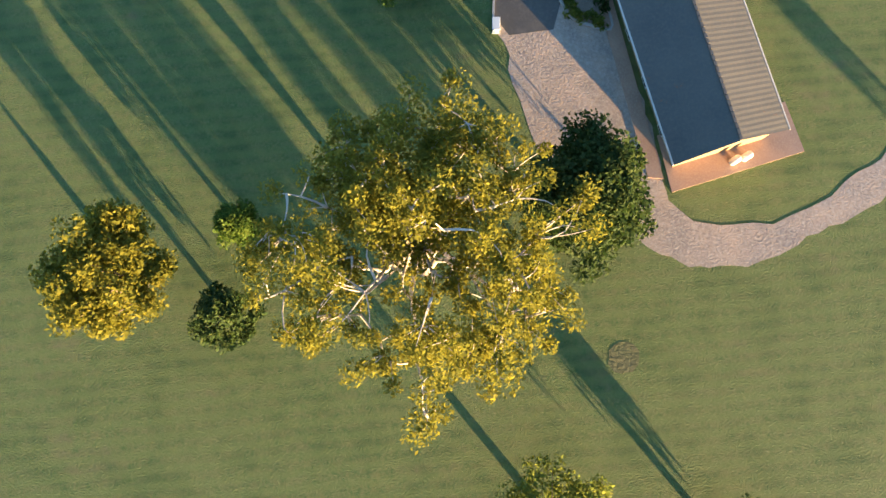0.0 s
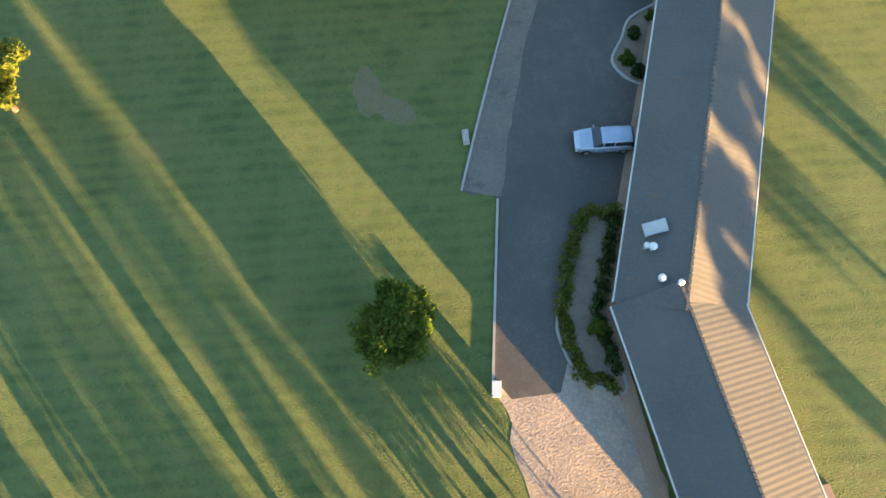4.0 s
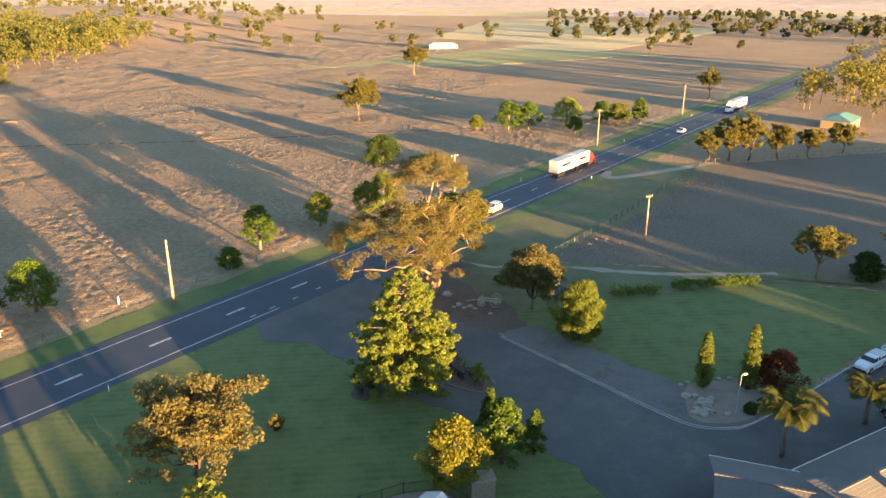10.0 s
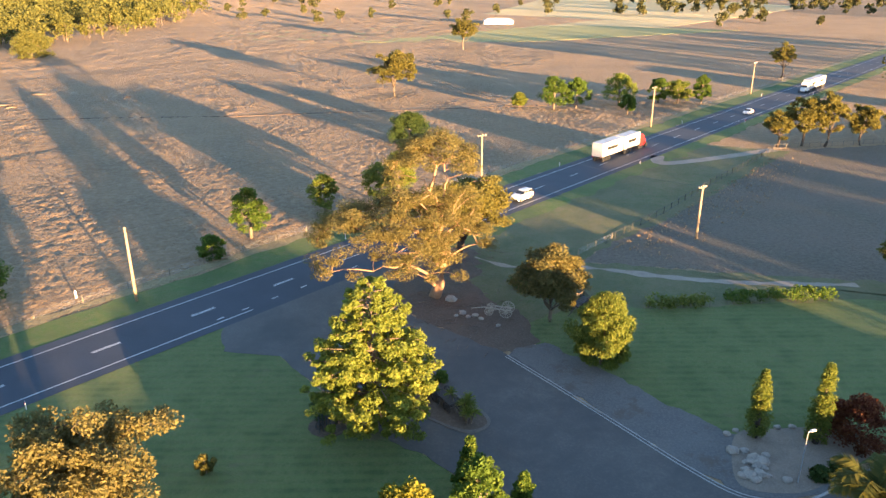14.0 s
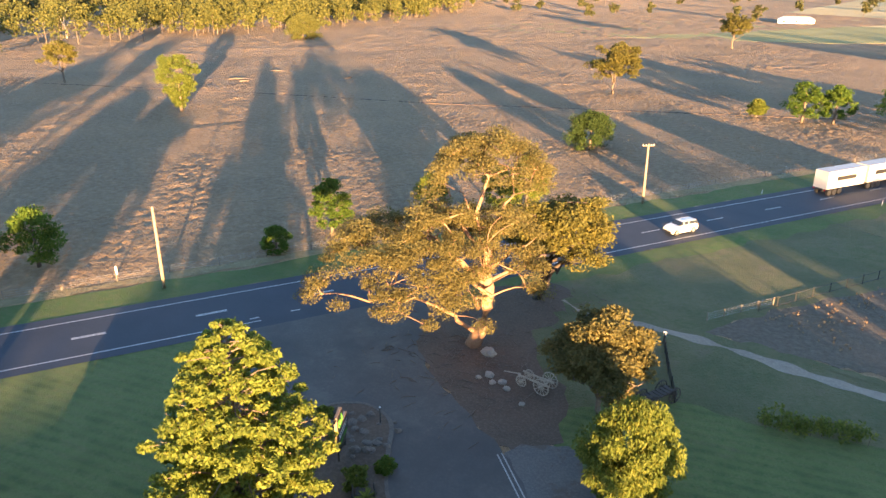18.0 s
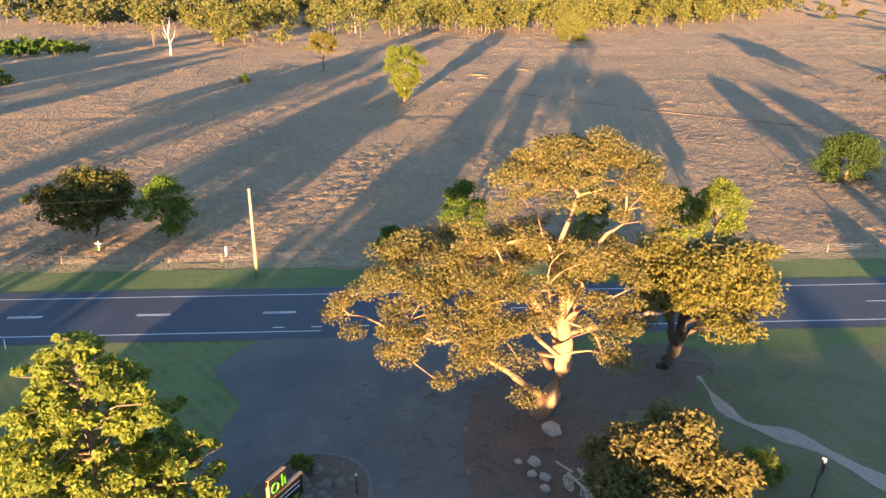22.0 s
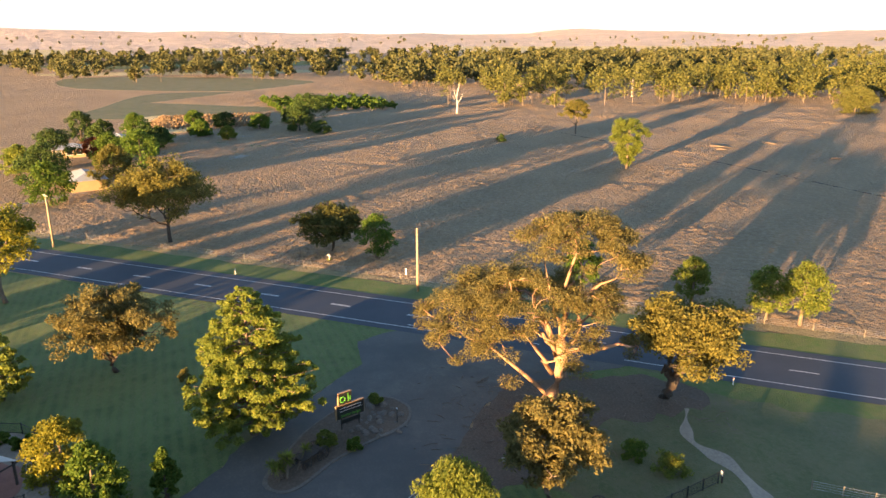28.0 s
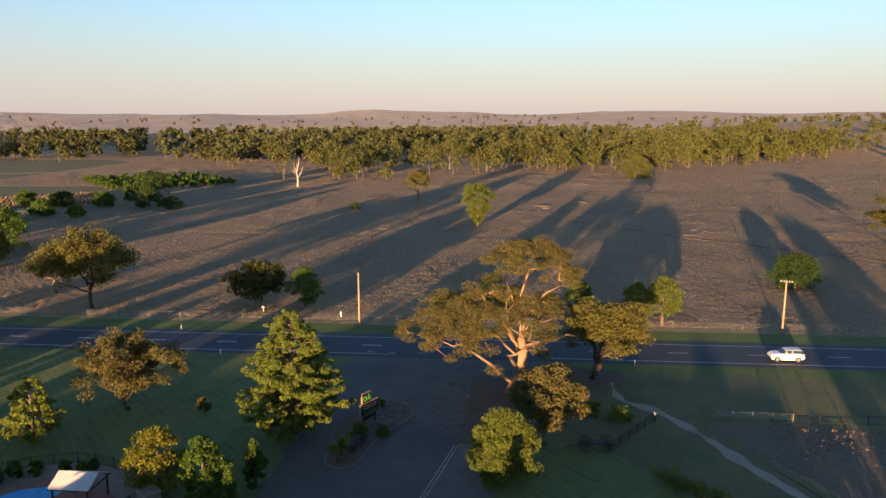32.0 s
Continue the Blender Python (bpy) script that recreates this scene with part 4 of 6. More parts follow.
shaped(0.6, 72.6, 7.0, 3.4, L_GUM, M_BARK, 28, "round golden tree by the pool fence", dome, clumps=90)
shaped(5.6, 75.8, 7.2, 2.8, L_GREEN, M_BARK, 29, "round green tree by the drive", dome, clumps=80)
shaped(4.6, 81.0, 5.2, 1.8, L_GREEN, M_BARKD, 30, "upright dark conifer by the drive", cone, clumps=60)
shaped(9.0, 77.4, 4.9, 1.7, L_GREEN, M_BARKD, 31, "small upright conifer by the drive", cone, clumps=55)
# entry and east lawn
gum(-2.2, 117.4, 21.5, 14.0, L_ORANGE, M_BARKG, 32, "great old gum with thick orange-lit trunk and layered crown", fork=0.36, lean=(1.2, 2.6), clumps=10, leaves=44, size=0.38, low=0.26, trunk_r=0.66, clump_r=1.25, fine=8.5, flat=0.5, limb_k=0.38, gap=-0.16,
    boughs=[(0.2, (-6.1, -8.4, 6.9)), (0.5, (-3.8, -7.7, 9)), (0.9, (-8.4, -1.3, 11)), (1, (-2.2, 0.4, 15.5)), (1, (-0.9, 3.8, 19.5)), (1, (0.6, 7.6, 14.5)), (0.8, (4.5, 7.8, 7.8)), (0.75, (1.0, -4.5, 9.6)), (0.95, (4.4, 1.7, 10.6)), (1, (-6.1, 7.0, 12.5)), (0.8, (-9.8, 3.5, 9.5)), (0.7, (-2.9, 9.6, 8.5))],
    tiers=((6.0, 12.4, 6.6, -4.6, -0.9, 205), (9.5, 8.6, 4.0, -2.5, 1.0, 50), (14.0, 7.6, 5.8, -0.2, 3.4, 105)))
gum(-0.4, 130.6, 13, 7.5, L_GUM2, M_BARKD, 33, "leaning gum with dark trunk behind the great gum", fork=0.24, limbs=9, clumps=190, leaves=42, trunk_r=0.6, low=0.22, lean=(1.5, 1.5), fine=3.0)
gum(12.8, 111.8, 10.4, 5.4, L_ORANGE, M_BARK, 34, "golden wattle-like tree beside the wagon", fork=0.2, limbs=8, clumps=170, leaves=48, low=0.10, fine=3.4, gap=-0.22)
shaped(18.1, 102.3, 8.2, 4.0, L_LIME, M_BARK, 35, "weeping yellow-green tree by the entry drive", dome, clumps=150, leaves=120, size=0.2, stretch=3.0, droop=0.75)
shaped(30.9, 90.4, 7.0, 1.35, L_LIME, M_BARKD, 36, "narrow pencil cypress in the rock garden", spire, "cypress", 0.03, 110, 40, 0.22, 0.5)
shaped(36.2, 90.0, 8.2, 1.4, L_LIME, M_BARKD, 37, "tall narrow cypress in the rock garden", spire, "cypress", 0.03, 120, 40, 0.22, 0.5)
shaped(39.8, 90.2, 4.6, 3.5, L_RED, M_BARK, 38, "round copper-leaved shrub in the rock garden", dome, "shrub", 0.05, 80, 50, 0.3)
palm(34.5, 77.2, 7.2, 3.6, 39, "feather palm beside the entry drive")
palm(46.3, 83.0, 5.4, 3.3, 40, "young feather palm by the east parking")
palm(11.0, 54.1, 5.9, 2.5, 41, "feather palm beside the portico")
palm(57.5, 90.0, 5.0, 3.0, 42, "young feather palm at the drive's far end")
gum(61.7, 124.1, 10.4, 5.1, L_GUM2, M_BARK, 43, "sparse grey-green willow-like tree by the paddock", clumps=60, leaves=60)
shaped(69.5, 123.5, 4.6, 2.9, L_DARK, M_BARKD, 44, "dark round bush by the paddock", dome, "bush", 0.05)
gum(75.0, 119.0, 16.4, 7.3, L_GUM2, M_BARK, 45, "tall gum at the paddock's corner", clumps=120)
shaped(66.5, 107.5, 8.6, 3.1, L_DARK, M_BARKD, 46, "dark upright tree at the drive's bend", cone)
# across the highway, by the pasture fence
shaped(-58.0, 110.0, 7.8, 4.1, L_GREEN, M_BARK, 47, "round green tree by the pasture fence", dome, clumps=90)
gum(-64.0, 103.0, 10, 7.0, L_CREEK, M_BARKD, 48, "shadowy bushy tree behind the roadside cross", clumps=200, low=-0.02, gap=-0.3, core=0.2, flat=0.7)
shaped(-35.8, 128.1, 3.5, 2.5, L_GREEN, M_BARK, 49, "low bush on the fence line", dome, "bush", 0.05, 45)
shaped(-32.8, 136.3, 8.2, 3.6, L_GREEN, M_BARK, 50, "round green roadside tree", dome, base=0.22, clumps=90)
shaped(-24.5, 149.8, 6.8, 3.3, L_LIME, M_BARK, 51, "round bright roadside tree", dome, base=0.2, clumps=80)
shaped(-13.1, 158.6, 8.8, 4.2, L_LIME, M_BARK, 52, "round yellow-lit roadside tree", dome, base=0.25, clumps=100)
shaped(-15.9, 155.6, 7.6, 3.4, L_LIME, M_BARK, 53, "yellow-green tree beside a brighter one", dome, base=0.22, clumps=70)
shaped(-17.2, 203.5, 7.6, 6.0, L_DARK, M_BARK, 54, "round dark green tree branching to the ground in the pasture", dome, base=0.03, clumps=150, leaves=60, size=0.36)
gum(-31.4, 271.0, 16.5, 10.0, L_GUM2, M_BARK, 55, "lone open-crowned gum in the pasture", clumps=120, leaves=60, size=0.55, fork=0.28)
gum(-18.2, 420, 18, 9.8, L_GUM2, M_BARK, 56, "far lone gum in the pasture", clumps=70, leaves=50, size=0.7)
shaped(-122.2, 193.6, 14.0, 5.6, L_LIME, M_BARK, 57, "heart-shaped pale green tree alone in the pasture", vase, base=0.1, clumps=130, leaves=60, size=0.45)
gum(-192.0, 211.0, 15.5, 8.0, L_GUM2, M_BARK, 58, "half-dead gum with a dark lower crown in the pasture", clumps=70, leaves=55, size=0.5)
shaped(-181.0, 177.0, 2.9, 2.2, L_DARK, M_BARKD, 59, "small dark bush in the pasture", dome, "bush", 0.05, 30)
gum(-78.0, 74.8, 18, 11.5, L_GUM2, M_BARKD, 60, "large dark-trunked shade tree beyond the highway", clumps=230, leaves=60, fork=0.24, low=0.1, gap=-0.3, core=0.2, flat=0.65)
gum(-52.2, 54.4, 16.5, 8.5, L_GUM, M_BARK, 61, "pale gum beside the highway", clumps=90, leaves=65)
gum(-95, 70, 12, 6.5, L_GUM2, M_BARK, 62, "gum beyond the highway", clumps=60, leaves=60)
for i, (x, y, h, r) in enumerate(((9.3, 254, 4.6, 3.0), (19.6, 252, 9.7, 5.6), (26.3, 254, 9.2, 4.6), (39.6, 260, 9.9, 5.8), (40.3, 246, 5.6, 2.9), (52.6, 266, 7.8, 4.0), (58.5, 266, 7.2, 4.8), (65.7, 266, 8.8, 3.4))):
    shaped(x, y, h, r, L_GREEN if i % 3 else L_LIME, M_BARK, 70 + i, "green planted tree in the row by the highway", dome, base=0.2, clumps=70, leaves=45, size=0.5, group="row of planted trees")
gum(109.9, 327, 15, 5.3, L_GUM2, M_BARKD, 79, "upright gum beside the far highway", clumps=60, leaves=50, size=0.6)
for i, (x, y, h, r) in enumerate(((73.0, 207.5, 10.1, 4.4), (79.5, 209, 13.5, 5.2), (84.8, 208.6, 14.0, 5.4), (94.2, 210.8, 11.4, 5.0), (104.0, 213, 10.3, 4.8), (116.7, 218.8, 10.0, 5.4))):
    gum(x, y, h, r, L_GUM2, M_BARKD, 80 + i, "bushy gum in the windbreak by the farm gate", clumps=80, leaves=55, size=0.5, low=0.12, group="windbreak gums")

# unseen gums beyond the back lawn, added to shade the middle wing's east roof
for i, (x, y, h) in enumerate(((62, -36, 10.5), (66.5, -30, 11.5), (71, -25, 10.5))):
    gum(x, y, h, 4.6, L_GUM2, M_BARK, 140 + i, "unseen bushy gum beyond the motel's back lawn, added to shade the middle wing's roof", clumps=70, leaves=40, size=0.55, low=0.1, gap=-0.25, group="back lawn gums")

# ---------------------------------------------------------------- pool and garden
sheet("pool_gravel", smooth_line([(-12.6, 58.0), (-12.6, 61.9), (-11.0, 66.3), (-7.6, 69.4), (-3.9, 71.2), (-0.6, 71.6), (1.9, 69.7), (2.3, 66.3), (2.6, 61.5), (3.2, 58.8), (1.1, 55.9), (-0.5, 53.9), (-1.9, 51.9), (-6, 50.5), (-10, 53)], 3, True), 0.035, M_MULCH, "pebble garden bed round the pool", "garden bed")
sheet("pool_paving", smooth_line([(-8.6, 63.5), (-5.6, 66.2), (-4.4, 67.8), (-0.5, 68.6), (1.5, 66.4), (0.6, 64.0), (-0.4, 61.3), (2.8, 59.6), (2.9, 58.0), (0.2, 58.6), (-0.4, 55.5), (-1.7, 52.9), (-3.4, 51.9), (-5.4, 52.6), (-7.4, 54.8), (-8.8, 58.0), (-9.0, 61.0)], 4, True), 0.06, M_BRICKP, "red brick paving round the pool", "paving")
POOL = smooth_line([(-5.3, 64.7), (-4.2, 64.0), (-3.8, 62.4), (-2.4, 59.3), (-1.5, 55.9), (-2.0, 53.9), (-3.2, 53.3), (-4.5, 53.7), (-5.9, 55.2), (-7.1, 58.0), (-7.6, 60.7), (-7.1, 62.6), (-6.4, 64.2)], 5, True)
pool = tagged(part("pool_cover", Geo().prism(POOL, -0.3, 0.075), M_POOL), "bright blue cover on a kidney-shaped swimming pool", "pool")
part("cover_fold", Geo().tube([(-6.9, 62.4, 0.09), (-5.6, 62.0, 0.12), (-4.3, 62.2, 0.11), (-3.9, 62.9, 0.09)], [0.10, 0.14, 0.14, 0.10], 7), M_POOL, pool, "folded blue cover edge")
tagged(part("pool_coping", ribbon(POOL + POOL[:1], 0.35, 0.05, 0.05), M_BRICKP), "brick coping round the pool's edge", "coping", kind="structure")
sheet("brick_path", [(-2.8, 45.4), (0.8, 48.0), (3.1, 49.7), (4.4, 51.6), (4.9, 53.8), (4.6, 57.5), (2.9, 58.2), (2.9, 59.6), (5.6, 59.4), (5.0, 62.2), (3.2, 65.0), (3.4, 67.0), (5.8, 67.0), (7.0, 63.0), (10.9, 60.5), (9.9, 55.4), (8.9, 53.4), (6.4, 53.2), (5.6, 51.0), (4.2, 49.0), (1.2, 46.8), (-2.2, 44.2)], 0.065, M_BRICKP, "curving red brick path from pool to portico", "path")
shel = thing("pool_shelter", "small open shelter with pale sheet roof on brown posts", "shelter")
q = [Vector((-4.2, 65.4, 0)), Vector((-1.8, 68.6, 0)), Vector((1.1, 66.3, 0)), Vector((-1.4, 63.1, 0))]
for p in q:
    c = sum(q, Vector()) / 4
    part("post", Geo().box(((p * 0.86 + c * 0.14).x, (p * 0.86 + c * 0.14).y, 1.2), (0.2, 0.2, 2.4)), M_DARKWOOD, shel, "dark brown post")
r0, r1 = (q[0] + q[3]) / 2 + Vector((0, 0, 3.3)), (q[1] + q[2]) / 2 + Vector((0, 0, 3.3))
up = Vector((0, 0, 2.35))
part("roof_sheet", Geo().quadslab([q[0] + up, r0, r1, q[1] + up], 0.06), M_CREAMROOF, shel, "pale metal roof sheet")
part("roof_sheet", Geo().quadslab([r0, q[3] + up, q[2] + up, r1], 0.06), M_CREAMROOF, shel, "pale metal roof sheet")
for p, s in ((q[0], q[3]), (q[1], q[2]), (q[0], q[1]), (q[3], q[2])):
    part("beam", Geo().tube([p + Vector((0, 0, 2.25)), s + Vector((0, 0, 2.25))], [0.07, 0.07], 4), M_DARKWOOD, shel)
sail = thing("shade_sail", "dark navy shade sail slung between posts", "shade sail")
sq = [Vector((6.9, 63.3, 2.9)), Vector((12.8, 63.6, 3.0)), Vector((11.9, 59.2, 2.9)), Vector((6.2, 59.6, 2.8))]
g, n = Geo(), 10
vv = []
for i in range(n + 1):
    for j in range(n + 1):
        u, v = i / n, j / n
        b = 0.5 - 0.5 * (1 - 0.20 * math.sin(math.pi * u))
        w = b + v * (1 - 2 * b)
        b2 = 0.10 * math.sin(math.pi * v)
        uu = b2 + u * (1 - 2 * b2)
        p = (sq[0] * (1 - uu) + sq[1] * uu) * (1 - w) + (sq[3] * (1 - uu) + sq[2] * uu) * w
        vv.append(p - Vector((0, 0, 0.5 * math.sin(math.pi * u) * math.sin(math.pi * v))))
g.add(vv, [(i * (n + 1) + j, (i + 1) * (n + 1) + j, (i + 1) * (n + 1) + j + 1, i * (n + 1) + j + 1) for i in range(n) for j in range(n)])
ob = part("cloth", g, M_SAIL, sail)
sd = ob.modifiers.new("thick", "SOLIDIFY")
sd.thickness = 0.02
for p in sq:
    part("post", Geo().tube([(p.x, p.y, 0), (p.x, p.y, p.z + 0.1)], [0.06, 0.05], 7), M_STEEL, sail)


def picket_fence(name, pts, label, h=1.2, post=2.4, slat=0.22, mat=M_BLACK, closed=False, group=""):
    """A fence with posts, two rails and thin pickets along a line."""
    t = thing(name, label, "fence", group=group)
    for a, b in zip(pts, pts[1:]):
        a, b = Vector((*a, 0)), Vector((*b, 0))
        L = (b - a).length
        k = max(1, round(L / post))
        for i in range(k):
            p = a + (b - a) * i / k
            part("post", Geo().box((p.x, p.y, h / 2 + 0.03), (0.09, 0.09, h + 0.06)), mat, t)
        g = Geo()
        for z in (0.15, h - 0.08):
            g.tube([a + Vector((0, 0, z)), b + Vector((0, 0, z))], [0.03, 0.03], 4)
        part("rail", g, mat, t)
        if slat:
            g = Geo()
            for i in range(int(L / slat)):
                p = a + (b - a) * (i + 0.5) * slat / L
                g.tube([(p.x, p.y, 0.1), (p.x, p.y, h)], [0.013, 0.013], 3, False)
            tagged(part("pickets", g, mat, t), kind="stuff")
    p = pts[-1]
    part("post", Geo().box((p[0], p[1], h / 2 + 0.03), (0.09, 0.09, h + 0.06)), mat, t)
    return t


picket_fence("pool_fence", [(-2.0, 51.9), (-0.5, 53.9), (1.1, 55.9), (3.3, 58.8), (2.6, 61.5), (2.35, 66.3), (1.9, 69.7), (-0.6, 71.8), (-3.9, 71.3), (-7.6, 69.5), (-11.0, 66.4), (-12.6, 62.0), (-12.6, 58.0), (-10.5, 53.0), (-6.0, 50.4), (-2.0, 51.9)], "black metal picket fence round the pool")
shed = thing("garden_shed", "small weathered timber garden shed by the pool fence", "shed", (3.3, 71.2, 0), 12)
part("body", soften(part("wall", Geo().box((0, 0, 1.0), (2.2, 1.6, 2.0)), M_TIMBER, shed), 0.02) and Geo().box((0, -0.82, 0.95), (0.8, 0.04, 1.8)), M_TIMBER, shed, "board door")
part("roof", Geo().box((0, 0, 2.06), (2.4, 1.8, 0.10), None, 0.1), M_TIMBER, shed)
RING = np.random.default_rng(5)


def bush(x, y, r, h, mat, seed, label, name="shrub", n=26, group=""):
    return shaped(x, y, h, r, mat, M_BARK, seed, label, dome, name, 0.02, n, 34, 0.26, None, "shrub", trunk=False, group=group)


for i, (x, y, r, h) in enumerate(((-9.6, 65.0, 0.8, 1.3), (-8.2, 66.5, 0.7, 1.2), (-8.4, 67.6, 0.7, 1.2), (-10.4, 62.4, 1.0, 1.7), (-10.8, 60.5, 1.1, 1.9), (-9.8, 58.6, 1.3, 2.4), (-9.0, 56.4, 1.4, 2.6), (1.4, 62.8, 0.7, 1.1), (0.9, 65.4, 0.6, 1.0))):
    bush(x, y, r, h, L_GREEN, 200 + i, "strappy green shrub in the pool garden", group="pool garden shrubs")
bush(9.7, 52.4, 1.15, 1.6, L_GREEN, 210, "round clipped green bush at the kerb")
bar = thing("wine_barrel", "brown timber half barrel on the brick path", "barrel", (6.8, 57.3, 0))
part("barrel_body", Geo().tube([(0, 0, 0), (0, 0, 0.3), (0, 0, 0.7), (0, 0, 0.95)], [0.32, 0.40, 0.40, 0.33], 14), M_DARKWOOD, bar)
for z in (0.2, 0.75):
    part("hoop", Geo().tube([(0, 0, z), (0, 0, z + 0.07)], [0.405, 0.41], 14), M_STEEL, bar)


def ring_bed(x, y, r):
    return sheet("mulch_ring", [(x + r * math.cos(k * 0.45) * RING.uniform(0.88, 1.1), y + r * math.sin(k * 0.45) * RING.uniform(0.88, 1.1)) for k in range(14)], 0.029, M_ROUGH, "ring of bare mulch on the lawn", "mulch ring")


for x, y, r in ((-28.5, 42.6, 1.6), (-24.1, 49.3, 1.2), (-21.0, 49.8, 1.3), (-4.6, 88.2, 1.4), (-22.1, 32.4, 0.9), (-1.6, -37.6, 1.3), (-8.6, -38.5, 1.1), (-14.5, -38.8, 2.0), (13.5, -25.5, 1.2)):
    ring_bed(x, y, r)
sheet("worn_patch", smooth_line([(-7.6, 21.4), (-7.0, 23.6), (-5.7, 23.0), (-5.2, 21.2), (-3.4, 20.6), (-2.4, 19.3), (-4.2, 19.0), (-5.6, 19.9), (-6.4, 19.6)], 3, True), 0.028, M_WORN, "worn pale patch in the lawn", "bare earth", 0.5)

# garden beds along the motel
for nm, pts in (("garden_bed", [(17.6, 30.0), (15.2, 28.5), (14.4, 26.6), (13.5, 24.6), (14.6, 23.1), (16.2, 22.4)]), ("garden_bed_south", [(14.2, 12.3), (11.0, 11.9), (9.7, 9.1), (8.4, 4.2), (8.8, 1.9), (10.0, 0.0), (11.7, -0.7), (13.2, -0.6), (11.6, 4.0)]), ("garden_bed_north", [(20.0, 50.2), (17.4, 48.7), (15.7, 45.6), (15.5, 43.4), (16.0, 41.2), (18.2, 40.1)])):
    cl = smooth_line(pts, 4)
    sheet(nm, cl, 0.075, M_MULCH, "mulched garden bed with a pale concrete edge", "garden bed")
    tagged(part("bed_edging", ribbon(cl, 0.2, 0.0, 0.16), M_CONC), "pale concrete edging of a garden bed", "kerb", kind="structure")
for i, (x, y, r, h) in enumerate(((15.4, 27.0, 0.6, 0.8), (14.8, 24.7, 0.7, 0.7), (15.6, 23.6, 0.7, 0.8), (16.9, 28.6, 0.5, 0.8), (17.2, 47.0, 0.9, 1.2), (16.8, 44.2, 0.7, 1.0), (16.9, 42.3, 0.8, 1.1), (11.3, 3.4, 0.9, 1.3))):
    bush(x, y, r, h, L_GREEN if i % 2 else L_DARK, 220 + i, "low green shrub in the garden bed", group="bed shrubs")


def hedge(name, pts, w, h, mat, seed, label):
    rng = np.random.default_rng(seed)
    cen = []
    for a, b in zip(pts, pts[1:]):
        L = math.hypot(b[0] - a[0], b[1] - a[1])
        for i in range(int(L / 0.3)):
            u = (i + rng.random()) * 0.3 / L
            for _ in range(2):
                cen.append((a[0] + (b[0] - a[0]) * u + rng.normal() * w * 0.2, a[1] + (b[1] - a[1]) * u + rng.normal() * w * 0.2, h * rng.uniform(0.25, 0.85)))
    t = thing(name, label, "hedge")
    x0 = min(p[0] for p in pts)
    leaf_mesh("foliage", cen, [0.22 + 0.2 * w] * len(cen), 34, 0.17, rng, mat, t)
    for c in cen[::max(4, len(cen) // 14)]:
        part("stem", Geo().tube([(c[0], c[1], -0.05), (c[0] + 0.05, c[1], c[2])], [0.03, 0.012], 4, False), M_BARK, t)
    return t


hedge("hedge", [(13.4, 12.2), (10.6, 11.6), (9.4, 9.0), (8.8, 5.0), (9.0, 2.2), (10.2, 0.2), (12.4, -0.4)], 1.0, 0.7, L_LIME, 240, "low clipped bright green hedge edging a bed")
hedge("hedge", [(12.9, 11.5), (11.2, 4.4), (12.6, 0.2)], 0.9, 0.9, L_DARK, 241, "clipped green hedge beside the walkway")
hedge("hedge", [(17.8, 41.0), (20.1, 50.2)], 1.0, 1.0, L_GREEN, 242, "clipped green hedge beside the main house")
hedge("hedge", [(25.6, 116.2), (33.8, 117.9)], 2.0, 1.7, L_LIME, 243, "loose yellow-green hedge along the east lawn")
hedge("hedge", [(35.8, 118.8), (44, 120.3), (50.8, 121.0)], 2.0, 1.8, L_GREEN, 244, "dark green hedge along the east lawn")
bush(9.3, 121.8, 1.7, 1.7, L_GREEN, 245, "low green bush beside the track")
bush(12.4, 123.4, 2.0, 1.9, L_LIME, 246, "round yellow-lit bush beside the track")

# rock garden at the drive's bend
sheet("rock_garden", smooth_line([(27.6, 83.6), (30.9, 82.9), (34.0, 83.8), (38.5, 87.0), (41.5, 90.0), (38, 92.3), (33, 91.8), (29.6, 91.0), (28.0, 87.6)], 4, True), 0.05, M_MULCH, "mulched rock garden inside the drive's bend", "garden bed")


def boulder(x, y, r, seed, group="rocks"):
    g = Geo()
    bm = bmesh.new()
    bmesh.ops.create_icosphere(bm, subdivisions=2, radius=r)
    for v in bm.verts:
        k = 1 + 0.35 * noise.noise(v.co / r * 1.3 + Vector((seed, seed * 0.7, 0)))
        v.co = Vector((v.co.x * k * 1.15, v.co.y * k, v.co.z * k * 0.75))
    me = bpy.data.meshes.new("boulder")
    bm.to_mesh(me)
    bm.free()
    me.materials.append(M_STONE if group == "island stones" else M_ROCK)
    ob = new("boulder", me)
    ob.location = (x, y, r * 0.35)
    return tagged(ob, "weathered brown boulder bedded in the soil", "rock", group)


RR = np.random.default_rng(8)
for i in range(22):
    boulder(29.2 + RR.uniform(-1.2, 2.6), 86.0 + RR.uniform(-2.0, 2.2), RR.uniform(0.22, 0.6), i + 1, "rock garden boulders")
for i, (x, y, r) in enumerate(((28.4, 90.6, 0.3), (29.4, 91.2, 0.25), (33.5, 92, 0.3), (35, 92.2, 0.3), (0.0, 116.5, 0.65), (1.8, 113.0, 0.4), (2.6, 112.0, 0.3), (3.4, 112.4, 0.35), (1.0, 112.2, 0.25), (4.2, 111.6, 0.3), (6.4, 110.0, 0.25))):
    boulder(x, y, r, 40 + i)
bush(34.6, 84.9, 1.0, 1.2, L_DARK, 250, "clipped ball shrub in the rock garden")
bush(36.6, 85.7, 1.2, 1.3, L_DARK, 251, "clipped ball shrub in the rock garden")


